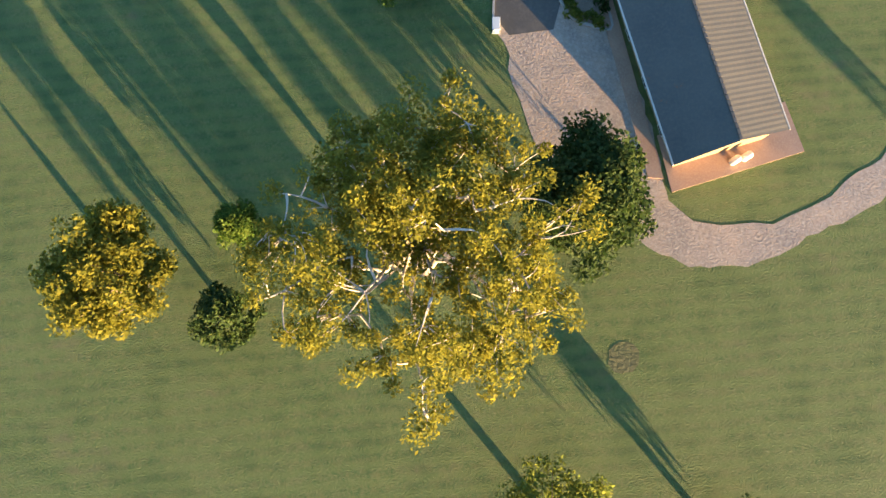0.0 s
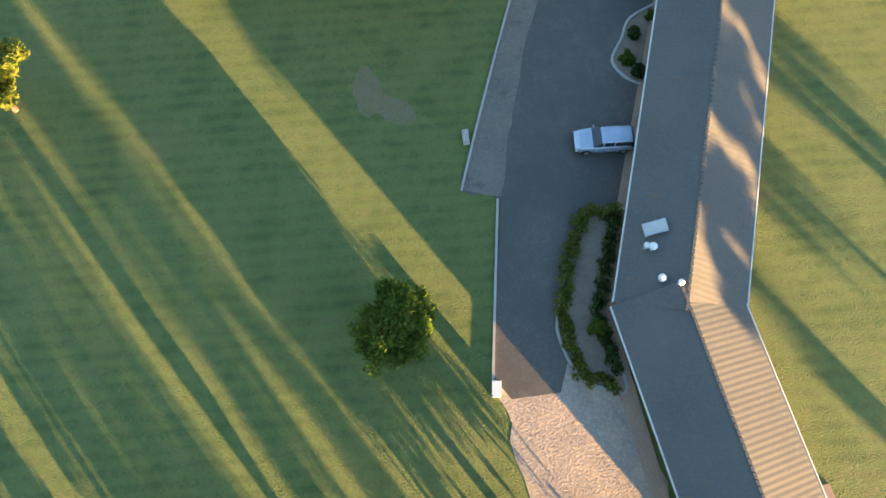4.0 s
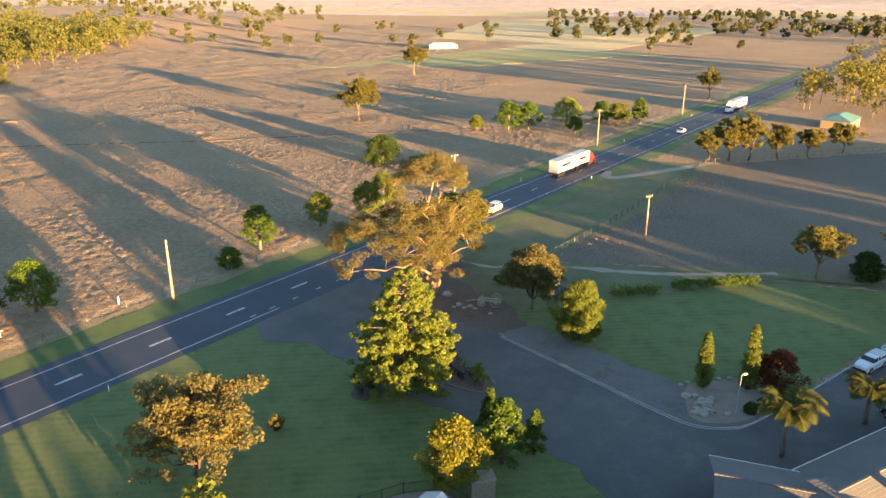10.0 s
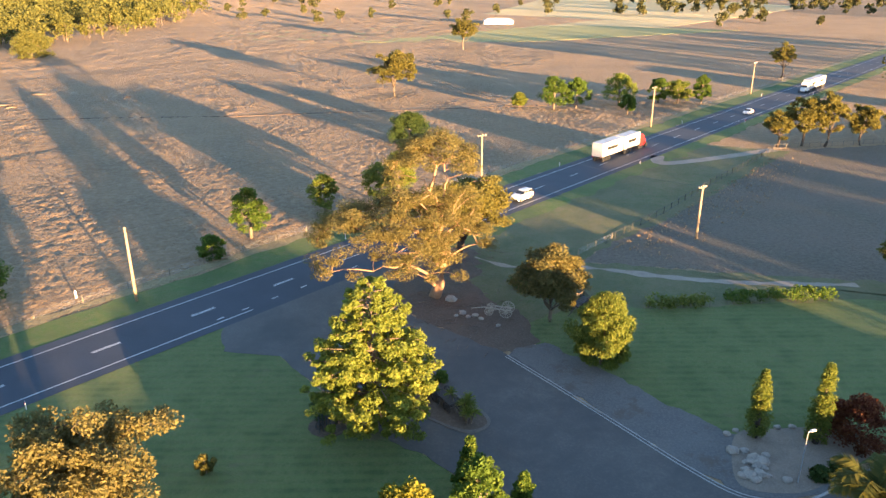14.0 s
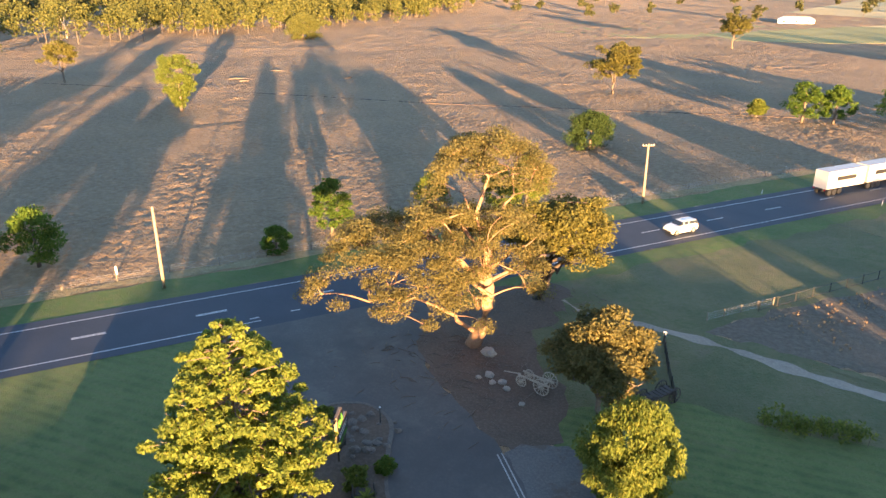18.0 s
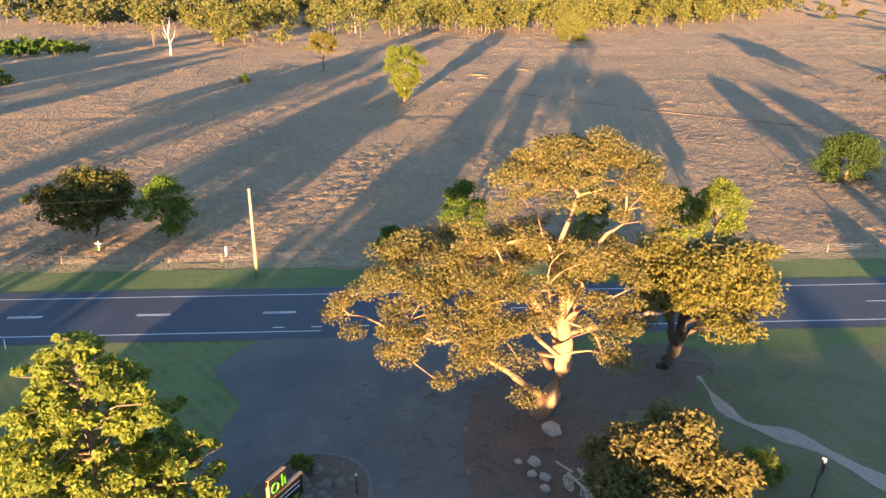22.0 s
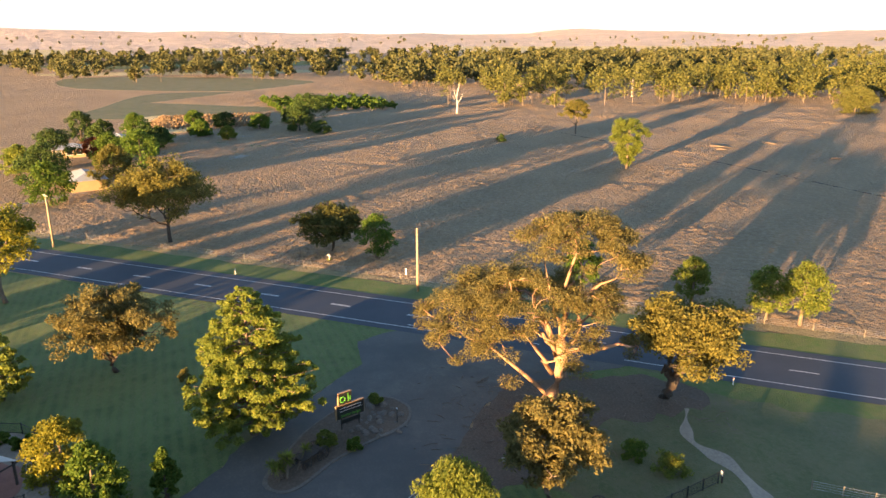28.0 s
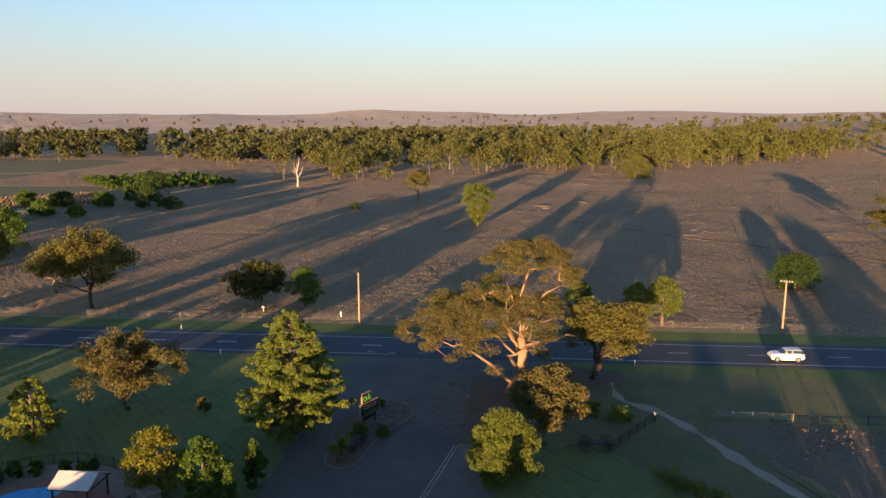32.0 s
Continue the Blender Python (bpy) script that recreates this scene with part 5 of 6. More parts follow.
def street_lamp(x, y, h, turn):
    t = thing("lamp_post", "thin white post lamp in the rock garden", "lamp", (x, y, 0), turn)
    part("post", Geo().tube([(0, 0, 0), (0, 0, h)], [0.045, 0.035], 8), M_STEEL, t)
    part("arm", Geo().tube([(0, 0, h), (0.35, 0, h + 0.08)], [0.03, 0.03], 6), M_WHITE, t)
    part("head", soften(part("lens", Geo().box((0.45, 0, h + 0.02), (0.34, 0.18, 0.05)), M_STEEL, t), 0.01) and Geo().box((0.45, 0, h + 0.09), (0.45, 0.24, 0.12), None, 0.03), M_WHITE, t)


street_lamp(32.6, 84.4, 4.9, 20)

# sign island in the entry
ISL = smooth_line([(3.4, 88.9), (-1.5, 91.6), (-4.6, 93.8), (-8.2, 98.0), (-8.5, 101.9), (-5.6, 103.8), (-2.4, 102.6), (-0.4, 99.0), (2.0, 95.2), (5.4, 91.8), (5.7, 89.8)], 4, True)
sheet("sign_island", ISL, 0.12, M_DIRT, "stony garden island in the entry drive", "garden bed")
tagged(part("island_edging", ribbon(ISL + ISL[:1], 0.28, 0.0, 0.14, 0.12), M_STONE), "low stone edging of the island", "kerb", kind="structure")
for i in range(46):
    a = RR.uniform(0, math.tau)
    k = math.sqrt(RR.random())
    boulder(-3.9 + math.cos(a) * 3.6 * k, 100.2 + math.sin(a) * 3.1 * k, RR.uniform(0.16, 0.42), 60 + i, "island stones")
M_SIGN = plain("black_sign_board", (0.012, 0.014, 0.013), 0.4)
M_SGREEN = plain("green_sign_paint", (0.06, 0.26, 0.03), 0.5)
M_SCREAM = plain("cream_sign_paint", (0.26, 0.17, 0.10), 0.5)
sg = thing("motel_sign", "black motel sign with green lettering on timber edges", "sign", (-3.5, 97.4, 0.1), 112)


def words(txt, size, at, mat, parent, name="lettering"):
    cu = bpy.data.curves.new(name, "FONT")
    cu.body, cu.size, cu.extrude, cu.align_x, cu.align_y = txt, size, 0.01, "CENTER", "CENTER"
    tmp = bpy.data.objects.new(name, cu)
    scene.collection.objects.link(tmp)
    me = bpy.data.meshes.new_from_object(tmp.evaluated_get(bpy.context.evaluated_depsgraph_get()))
    bpy.data.objects.remove(tmp)
    me.materials.clear()
    me.materials.append(mat)
    ob = new(name, me)
    ob.parent = parent
    ob.matrix_basis = pose(*at, 90, 0, 0)
    return ob


for x in (-1.0, 1.0):
    part("leg", Geo().box((x, 0, 0.6), (0.12, 0.12, 1.2)), M_DARKWOOD, sg)
b1 = part("board", soften(part("frame", Geo().box((0, 0.02, 1.95), (3.2, 0.24, 1.5)), M_SCREAM, sg), 0.02) and Geo().box((0, -0.12, 1.95), (3.0, 0.06, 1.4)), M_SIGN, sg)
b2 = part("crest_board", soften(part("crest_frame", Geo().box((-0.55, 0.02, 3.35), (1.5, 0.24, 1.3)), M_SCREAM, sg), 0.02) and Geo().box((-0.55, -0.12, 3.35), (1.4, 0.06, 1.2)), M_SIGN, sg)
words("motor lodge", 0.44, (0, -0.165, 1.55), M_SGREEN, b1)
for z in (2.05, 2.35):
    part("line", Geo().box((0, -0.16, z), (2.4, 0.02, 0.05)), M_WHITE, b1)
part("emblem", Geo().tube([(-0.85 + 0.28 * math.cos(k / 2), -0.165, 3.3 + 0.28 * math.sin(k / 2)) for k in range(13)], [0.07] * 13, 6).box((-0.22, -0.165, 3.4), (0.1, 0.03, 0.8)).box((0.0, -0.165, 3.25), (0.1, 0.03, 0.45)), M_SGREEN, b2, "green emblem")
part("lower_board", Geo().box((0, -0.05, 0.85), (2.2, 0.06, 0.45)), M_SIGN, sg)


def wheel(parent, c, r, axis_turn, mat=M_TIMBER, spokes=12):
    """A spoked cart wheel, standing, as a part of its wagon."""
    m = Matrix.Translation(c) @ Matrix.Rotation(radians(axis_turn), 4, "Z")
    rim = Geo().tube([m @ Vector((math.cos(k * math.tau / 24) * r, 0, math.sin(k * math.tau / 24) * r)) for k in range(25)], [0.055] * 25, 6, False)
    w = part("wheel", rim, mat, parent, "spoked wooden wheel")
    part("hub", Geo().tube([m @ Vector((0, -0.14, 0)), m @ Vector((0, 0.14, 0))], [0.13, 0.13], 10), mat, w)
    for k in range(spokes):
        a = k * math.tau / spokes
        part("spoke", Geo().tube([m @ Vector((0.1 * math.cos(a), 0, 0.1 * math.sin(a))), m @ Vector((r * 0.97 * math.cos(a), 0, r * 0.97 * math.sin(a)))], [0.035, 0.028], 5, False), mat, w)
    return w


def wagon(x, y, turn, label, mat, L=3.2, r1=0.75, r2=0.5, bed=True):
    t = thing("old_wagon", label, "wagon", (x, y, 0), turn)
    for sx in (-0.75, 0.75):
        wheel(t, (L / 2 - 0.6, sx, r1), r1, 0, mat)
        wheel(t, (-L / 2 + 0.5, sx * 0.9, r2), r2, 0, mat)
    for sy in (-0.4, 0.4):
        part("beam", Geo().box((0, sy, 0.85), (L, 0.12, 0.14)), mat, t)
    for xx, rr in ((L / 2 - 0.6, r1), (-L / 2 + 0.5, r2)):
        part("axle", Geo().tube([(xx, -0.8, rr), (xx, 0.8, rr)], [0.06, 0.06], 6), mat, t)
    part("shaft", Geo().tube([(-L / 2, 0, 0.75), (-L / 2 - 1.8, 0, 0.35)], [0.07, 0.05], 6), mat, t)
    if bed:
        for i in range(7):
            part("plank", Geo().box((-L / 2 + 0.3 + i * (L - 0.4) / 7, 0, 0.96), (0.34, 1.1, 0.05)), mat, t)
    return t


M_WHEELW = plain("faded_white_timber", (0.34, 0.29, 0.23), 0.85, 0, 0.25, 5)
wagon(6.4, 113.2, -12, "old horse wagon with pale spoked wheels under the gum", M_WHEELW, bed=False)
wagon(17.0, 115.8, 60, "old dark farm dray with pale spoked wheels", M_DARKWOOD, 3.6, 0.7, 0.7)
wagon(1.6, 93.0, 128, "dark old wooden cart in the sign island", M_DARKWOOD, 3.0, 0.7, 0.55)
yuc = thing("yucca", "clump of spiky yellow-green yuccas at the island's end", "plant", (3.6, 90.6, 0.1))
ry = np.random.default_rng(77)
for i in range(9):
    bx, by, bz = ry.normal() * 0.7, ry.normal() * 0.7, ry.uniform(0.9, 2.2)
    part("stem", Geo().tube([(bx * 0.6, by * 0.6, 0), (bx, by, bz)], [0.12, 0.09], 6), M_BARK, yuc)
    g = Geo()
    for k in range(46):
        a, e = ry.uniform(0, math.tau), ry.uniform(-0.5, 1.3)
        d = Vector((math.cos(a) * math.cos(e), math.sin(a) * math.cos(e), math.sin(e)))
        s = d.orthogonal().normalized() * 0.045
        p = Vector((bx, by, bz))
        g.add([p - s, p + s, p + d * 0.42 + s * 0.8, p + d * 0.85 - Vector((0, 0, 0.08)), p + d * 0.42 - s * 0.8], [(0, 1, 2, 3, 4)])
    part("leaf_rosette", g, L_LIME, yuc)
bush(-0.4, 94.6, 1.3, 1.8, L_LIME, 260, "yellow-green bush behind the cart")
bush(0.6, 97.2, 1.0, 1.2, L_GREEN, 261, "round green bush in the island")
bush(-7.6, 100.6, 0.9, 1.1, L_LIME, 262, "golden tufty bush at the island's tip")
bush(-9.4, 90.6, 2.0, 1.8, L_DARK, 263, "dark green bush beside the old plough")
pl = thing("bollard_light", "thin black garden bollard with pale cap", "light", (-3.0, 102.0, 0.1))
part("post", Geo().tube([(0, 0, 0), (0, 0, 1.5)], [0.05, 0.05], 8), M_BLACK, pl)
part("cap", Geo().tube([(0, 0, 1.5), (0, 0, 1.65)], [0.07, 0.05], 8), M_WHITE, pl)
plough = thing("old_plough", "rusty black plough and old pump on a mulch ring", "plough", (-9.0, 88.4, 0.03), 30)
for k in range(4):
    part("beam", Geo().tube([(-1.0 + k * 0.35, -0.8, 0.3), (-0.6 + k * 0.35, 0.9, 0.9)], [0.06, 0.06], 6), M_BLACK, plough)
part("pump", Geo().tube([(0.9, 0.3, 0), (0.9, 0.3, 2.2), (0.9, 0.3, 2.5)], [0.16, 0.14, 0.2], 10), M_BLACK, plough)
wheel(plough, (-0.7, 0.1, 0.45), 0.45, 20, M_BLACK, 8)
sheet("mulch_ring", [(-9.0 + 1.9 * math.cos(k / 2), 88.6 + 1.7 * math.sin(k / 2)) for k in range(12)], 0.045, M_DIRT, "ring of dark mulch round the plough", "mulch ring")


def litter(name, spots, label, seed):
    """Fallen sticks and bark strips in one object."""
    rng = np.random.default_rng(seed)
    g = Geo()
    for x, y in spots:
        a, L = rng.uniform(0, math.tau), rng.uniform(0.3, 1.6)
        dx, dy = math.cos(a) * L / 2, math.sin(a) * L / 2
        g.tube([(x - dx, y - dy, 0.07), (x + dy * 0.1, y - dx * 0.1, 0.12), (x + dx, y + dy, 0.06)], [0.03, 0.035, 0.012], 4, False)
    return tagged(part(name, g, M_BARK), label, "litter", kind="stuff")


rl = np.random.default_rng(55)
litter("bark_litter", [(-1.6 + rl.normal() * 4.5, 114.5 + rl.normal() * 4.0) for _ in range(240)] + [(1.0 + rl.normal() * 3, 131 + rl.normal() * 3) for _ in range(60)], "fallen sticks and bark strips under the gums", 56)
shaped(-17.6, 81.2, 1.8, 1.0, L_GUM2, M_BARK, 270, "small rusty-brown shrub on the lawn", dome, "shrub", 0.05, 26, 40, 0.24, category="shrub")

# ---------------------------------------------------------------- vehicles
M_PLASTIC = plain("black_plastic", (0.02, 0.02, 0.02), 0.6)
M_LAMP = plain("clear_lamp", (0.7, 0.7, 0.68), 0.15)
M_TAIL = plain("red_lamp", (0.35, 0.01, 0.01), 0.2)
M_ALLOY = plain("alloy_rim", (0.5, 0.5, 0.5), 0.3, 0.8)


def loft(sections, n_close=True):
    """A skin over cross-sections, each a list of points."""
    g = Geo()
    m = len(sections[0])
    v = [p for s in sections for p in s]
    f = [(i * m + k, i * m + (k + 1) % m, (i + 1) * m + (k + 1) % m, (i + 1) * m + k) for i in range(len(sections) - 1) for k in range(m)]
    f += [tuple(range(m))[::-1], tuple((len(sections) - 1) * m + k for k in range(m))]
    return g.add(v, f)


def car(x, y, turn, label, paint, L=4.6, w=1.82, h=1.45, style="sedan", name="car", z=0.045):
    """A parked car, nose towards +x: lower body, cabin glass, roof, wheels, lamps, mirrors."""
    t = thing(name, label, "car", (x, y, z), turn)
    k = h / 1.45
    if style == "sedan":
        low = [(-0.5, 0.62, 0.86), (-0.47, 0.5, 0.95), (-0.30, 0.48, 0.98), (0.22, 0.46, 0.95), (0.42, 0.42, 0.84), (0.5, 0.4, 0.66)]
        cab = [(-0.33, 0.0), (-0.22, 0.84), (0.04, 0.94), (0.10, 0.9), (0.26, 0.0)]
    elif style == "ute":
        low = [(-0.5, 0.62, 1.0), (-0.47, 0.55, 1.02), (-0.30, 0.55, 1.02), (0.22, 0.52, 1.02), (0.42, 0.48, 0.96), (0.5, 0.45, 0.78)]
        cab = [(-0.12, 0.0), (-0.10, 0.92), (0.08, 0.95), (0.12, 0.9), (0.24, 0.0)]
    else:
        low = [(-0.5, 0.6, 0.98), (-0.48, 0.52, 1.04), (-0.30, 0.5, 1.05), (0.22, 0.48, 1.02), (0.42, 0.44, 0.94), (0.5, 0.42, 0.74)]
        cab = [(-0.48, 0.0), (-0.42, 0.92), (0.02, 0.98), (0.08, 0.93), (0.25, 0.0)]
    secs = []
    for u, zl, zh in low:
        taper = 1 - 0.16 * max(0, abs(u) - 0.32) / 0.18
        hw = w / 2 * taper
        zb = 0.22 * k if abs(u) < 0.48 else 0.32 * k
        secs.append([(u * L, -hw * 0.94, zb), (u * L, -hw, (zb + zh * k) / 2), (u * L, -hw * 0.97, zh * k - 0.08), (u * L, -hw * 0.88, zh * k), (u * L, hw * 0.88, zh * k), (u * L, hw * 0.97, zh * k - 0.08), (u * L, hw, (zb + zh * k) / 2), (u * L, hw * 0.94, zb)])
    body = fix_normals(part("body", loft(secs), paint, t, smooth=False))
    soften(body, 0.04)
    belt = 0.93 * k
    secs = []
    for u, f in cab:
        zz = belt + (h - belt - 0.05) * f
        hw = w / 2 * (0.90 - 0.16 * f)
        secs.append([(u * L, -w / 2 * 0.9, belt - 0.05), (u * L, -hw, zz), (u * L, hw, zz), (u * L, w / 2 * 0.9, belt - 0.05)])
    fix_normals(part("glasshouse", loft(secs), M_GLASS, t, "dark tinted windows"))
    top = [(u, f) for u, f in cab if f > 0.5]
    secs = []
    for u, f in top:
        zz = belt + (h - belt - 0.05) * f + 0.03
        hw = w / 2 * (0.90 - 0.16 * f) + 0.015
        secs.append([(u * L, -hw, zz - 0.06), (u * L, -hw * 0.9, zz), (u * L, hw * 0.9, zz), (u * L, hw, zz - 0.06)])
    soften(fix_normals(part("roof", loft(secs), paint, t)), 0.02)
    for u in ((0.06, -0.12) if style != "ute" else (0.0,)):
        for s in (-1, 1):
            part("pillar", Geo().tube([(u * L, s * w / 2 * 0.9, belt - 0.03), (u * L - 0.05, s * w / 2 * 0.75, h - 0.06)], [0.045, 0.04], 4), paint, t)
    rw = 0.235 * h
    for sx in (-0.30, 0.31):
        for s in (-1, 1):
            c = Vector((sx * L, s * (w / 2 - 0.11), rw))
            ty = part("wheel", Geo().tube([c - Vector((0, s * 0.11, 0)), c + Vector((0, s * 0.09, 0)), c + Vector((0, s * 0.13, 0))], [rw, rw, rw * 0.9], 18), M_TYRE, t, "black tyre")
            part("rim", Geo().tube([c + Vector((0, s * 0.10, 0)), c + Vector((0, s * 0.14, 0))], [rw * 0.64, rw * 0.55], 14), M_ALLOY, ty)
    for s in (-1, 1):
        part("headlight", Geo().box((L * 0.475, s * w * 0.34, 0.62 * k), (0.22, 0.36, 0.16), None, 0.03), M_LAMP, t)
        part("tail_light", Geo().box((-L * 0.485, s * w * 0.36, 0.80 * k), (0.14, 0.30, 0.16), None, 0.02), M_TAIL, t)
        part("mirror", Geo().box((L * 0.17, s * (w / 2 + 0.06), 0.98 * k), (0.12, 0.2, 0.14), None, 0.03), paint, t)
    for u in (-0.5, 0.5):
        part("bumper", Geo().box((u * L * 0.985, 0, 0.42 * k), (0.12, w * 0.86, 0.22), None, 0.02), M_PLASTIC if style != "sedan" else paint, t)
    part("number_plate", Geo().box((-L * 0.503, 0, 0.55 * k), (0.02, 0.37, 0.12)), M_WHITE, t)
    if style == "ute":
        part("canopy", fix_normals(part("tray_cover", Geo().box((-0.30 * L, 0, h * 0.80), (L * 0.36, w * 0.88, h * 0.34), None, 0.08), paint, t)) and Geo().box((-0.30 * L, 0, h * 0.80), (L * 0.30, w * 0.90, h * 0.16)), M_GLASS, t, "dark canopy window")
        for i in range(3):
            part("roof_rack", Geo().tube([(-0.42 * L + i * 0.6, -w * 0.36, h + 0.04), (-0.42 * L + i * 0.6, w * 0.36, h + 0.04)], [0.025, 0.025], 5), M_BLACK, t)
    if style == "suv":
        for s in (-1, 1):
            part("roof_rail", Geo().tube([(-0.38 * L, s * w * 0.34, h + 0.01), (0.0, s * w * 0.34, h + 0.02)], [0.025, 0.025], 5), M_ALLOY, t)
    return t


car(12.4, 17.5, 184, "silver-blue wagon parked nose out by the rooms", M_SILVER, 4.5, 1.82, 1.5, "suv")
car(11.4, 49.5, 100, "white sedan parked at the kerb near the portico", M_WHITE, 4.9, 1.86, 1.45, "sedan")
car(16.7, 34.3, 172, "white dual-cab ute with a canopy and racks", M_WHITE, 5.3, 1.85, 1.8, "ute", "utility_vehicle")
car(17.4, 38.4, -8, "black wagon parked under the eave", M_BLACKCAR, 4.8, 1.9, 1.7, "suv")
car(53.8, 95.0, 215, "white tray-back ute with a trailer by the lawn", M_WHITE, 5.0, 1.82, 1.75, "ute", "utility_vehicle")
car(57.0, 85.8, 118, "silver car parked beside the east wing", M_SILVER, 4.5, 1.8, 1.5)
car(50.8, 83.2, 118, "dark car parked beside the east wing", M_BLACKCAR, 4.5, 1.8, 1.5, "suv")
car(66.0, 90.5, 118, "black car parked at the east wing's end", M_BLACKCAR, 4.5, 1.8, 1.5)
car(43.0, 51.8, 165, "white hatchback in the rear yard", M_WHITE, 4.3, 1.8, 1.5, "suv")
car(44.5, 48.0, 165, "black car in the rear yard", M_BLACKCAR, 4.4, 1.8, 1.45)
tr = thing("box_trailer", "grey steel box trailer behind the ute", "trailer", (58.8, 98.6, 0.045), 215)
for s in (-1, 1):
    part("side", Geo().box((0, s * 0.85, 0.85), (2.6, 0.05, 0.6)), M_STEEL, tr)
    part("wheel", Geo().tube([(0, s * 0.92, 0.32), (0, s * 1.08, 0.32)], [0.32, 0.32], 16), M_TYRE, tr)
part("floor", Geo().box((0, 0, 0.55), (2.6, 1.7, 0.06)), M_STEEL, tr)
part("drawbar", Geo().tube([(1.3, 0, 0.5), (2.4, 0, 0.45)], [0.05, 0.05], 6), M_STEEL, tr)
s0 = along(176.0, -2.0)
car(s0[0], s0[1], 233.6, "small white car far along the highway", M_WHITE, 4.5, 1.8, 1.5, "sedan", z=0.06)
s0 = along(65.0, -2.1)
car(s0[0], s0[1], 233.6, "white four-wheel drive wagon passing on the highway", M_WHITE, 4.9, 1.95, 1.85, "suv", z=0.06)


def semi(s, o, toward, label, cab_mat, side_mat):
    """A B-double road train: prime mover and two white box trailers."""
    x, y = along(s, o)
    t = thing("truck", label, "truck", (x, y, 0.055), 53.6 + (0 if toward > 0 else 180))
    cab = part("cab", fix_normals(part("sleeper", Geo().box((10.6, 0, 2.0), (1.2, 2.4, 2.6), None, 0.08), cab_mat, t)) and Geo().box((11.6, 0, 1.7), (1.2, 2.3, 2.2), None, 0.12), cab_mat, t)
    part("bonnet", Geo().box((12.7, 0, 1.25), (1.4, 1.7, 1.2), None, 0.12), cab_mat, t)
    part("windscreen", Geo().box((12.12, 0, 2.2), (0.25, 2.0, 0.7), None, 0.05), M_GLASS, t)
    for x0, L in ((-7.6, 9.2), (2.2, 7.4)):
        tr = part("trailer_box", soften(part("chassis", Geo().box((x0 + L / 2, 0, 0.95), (L, 1.2, 0.3)), M_BLACK, t), 0.02) and Geo().box((x0 + L / 2, 0, 2.6), (L - 0.15, 2.48, 2.9)), side_mat, t, "white refrigerated trailer box")
        part("logo_panel", Geo().box((x0 + L / 2, -1.25, 2.7), (L * 0.5, 0.02, 0.7)), M_BLACK, tr)
        part("logo_panel", Geo().box((x0 + L / 2, 1.25, 2.7), (L * 0.5, 0.02, 0.7)), M_BLACK, tr)
        for i in range(6):
            part("rib", Geo().box((x0 + 0.15 + i * (L - 0.3) / 5, 0, 2.6), (0.06, 2.51, 2.9)), side_mat, tr)
    for xx in (-6.6, -5.4, -4.2, 2.9, 4.1, 5.3, 9.6, 10.8, 13.0):
        for sgn in (-1, 1):
            part("wheel", Geo().tube([(xx, sgn * 0.85, 0.5), (xx, sgn * 1.22, 0.5)], [0.5, 0.5], 14), M_TYRE, t)
    for sgn in (-1, 1):
        part("tail_light", Geo().box((-7.62, sgn * 1.0, 1.0), (0.06, 0.3, 0.15)), M_TAIL, t)
    return t


semi(105.6, 2.0, 1, "red prime mover with two white trailers on the highway", M_RED, M_CREAMROOF)
semi(238.0, -2.0, -1, "white road train coming along the far highway", M_WHITE, M_CREAMROOF)

# ---------------------------------------------------------------- poles, posts and fences
def power_pole(x, y, h, label, cross=True, turn=36):
    t = thing("power_pole", label, "pole", (x, y, 0), turn, "power poles")
    part("shaft", Geo().tube([(0, 0, -0.1), (0, 0, h * 0.5), (0, 0, h)], [0.20, 0.17, 0.14], 10), M_POLE, t, smooth=True)
    if cross:
        part("crossarm", Geo().box((0, 0, h - 0.35), (1.9, 0.1, 0.12)), M_TIMBER, t)
        for u in (-0.85, -0.4, 0.4, 0.85):
            part("insulator", Geo().tube([(u, 0, h - 0.29), (u, 0, h - 0.1)], [0.05, 0.04], 6), M_WHITE, t)
    return t


PA, PB, PC, PD = (-39.6, 112.9), (1.5, 171.2), (44.0, 228.5), (38.0, 142.4)
power_pole(*PA, 9.9, "bare pale timber power pole on the verge", False)
power_pole(*PB, 9.6, "timber power pole with a crossarm on the verge")
power_pole(*PC, 10.6, "timber power pole farther along the verge")
power_pole(*PD, 8.6, "grey timber power pole in the paddock")
power_pole(86.5, 286, 10.5, "timber power pole far along the verge")
power_pole(-80.5, 54.5, 9.9, "timber power pole beside the highway")


def wire(a, b, za, zb):
    pts = [(a[0] + (b[0] - a[0]) * u, a[1] + (b[1] - a[1]) * u, za + (zb - za) * u - 1.2 * math.sin(math.pi * u)) for u in np.linspace(0, 1, 11)]
    return tagged(part("overhead_wire", Geo().tube(pts, [0.012] * 11, 3, False), M_BLACK), "thin sagging overhead wire between poles", "wire")


for a, b, h1, h2 in (((-80.5, 54.5), PA, 9.6, 9.6), (PA, PB, 9.6, 9.4), (PB, PC, 9.4, 10.3), (PC, (86.5, 286), 10.3, 10.2), (PB, PD, 9.2, 8.4)):
    wire(a, b, h1, h2)


def guide_post(x, y):
    t = thing("guide_post", "short white roadside guide post with a reflector", "guide post", (x, y, 0), 36, "roadside guide posts")
    part("post", Geo().box((0, 0, 0.5), (0.09, 0.04, 0.9)), M_WHITE, t)
    part("reflector", Geo().box((0, -0.03, 0.85), (0.08, 0.02, 0.1)), M_RED, t)


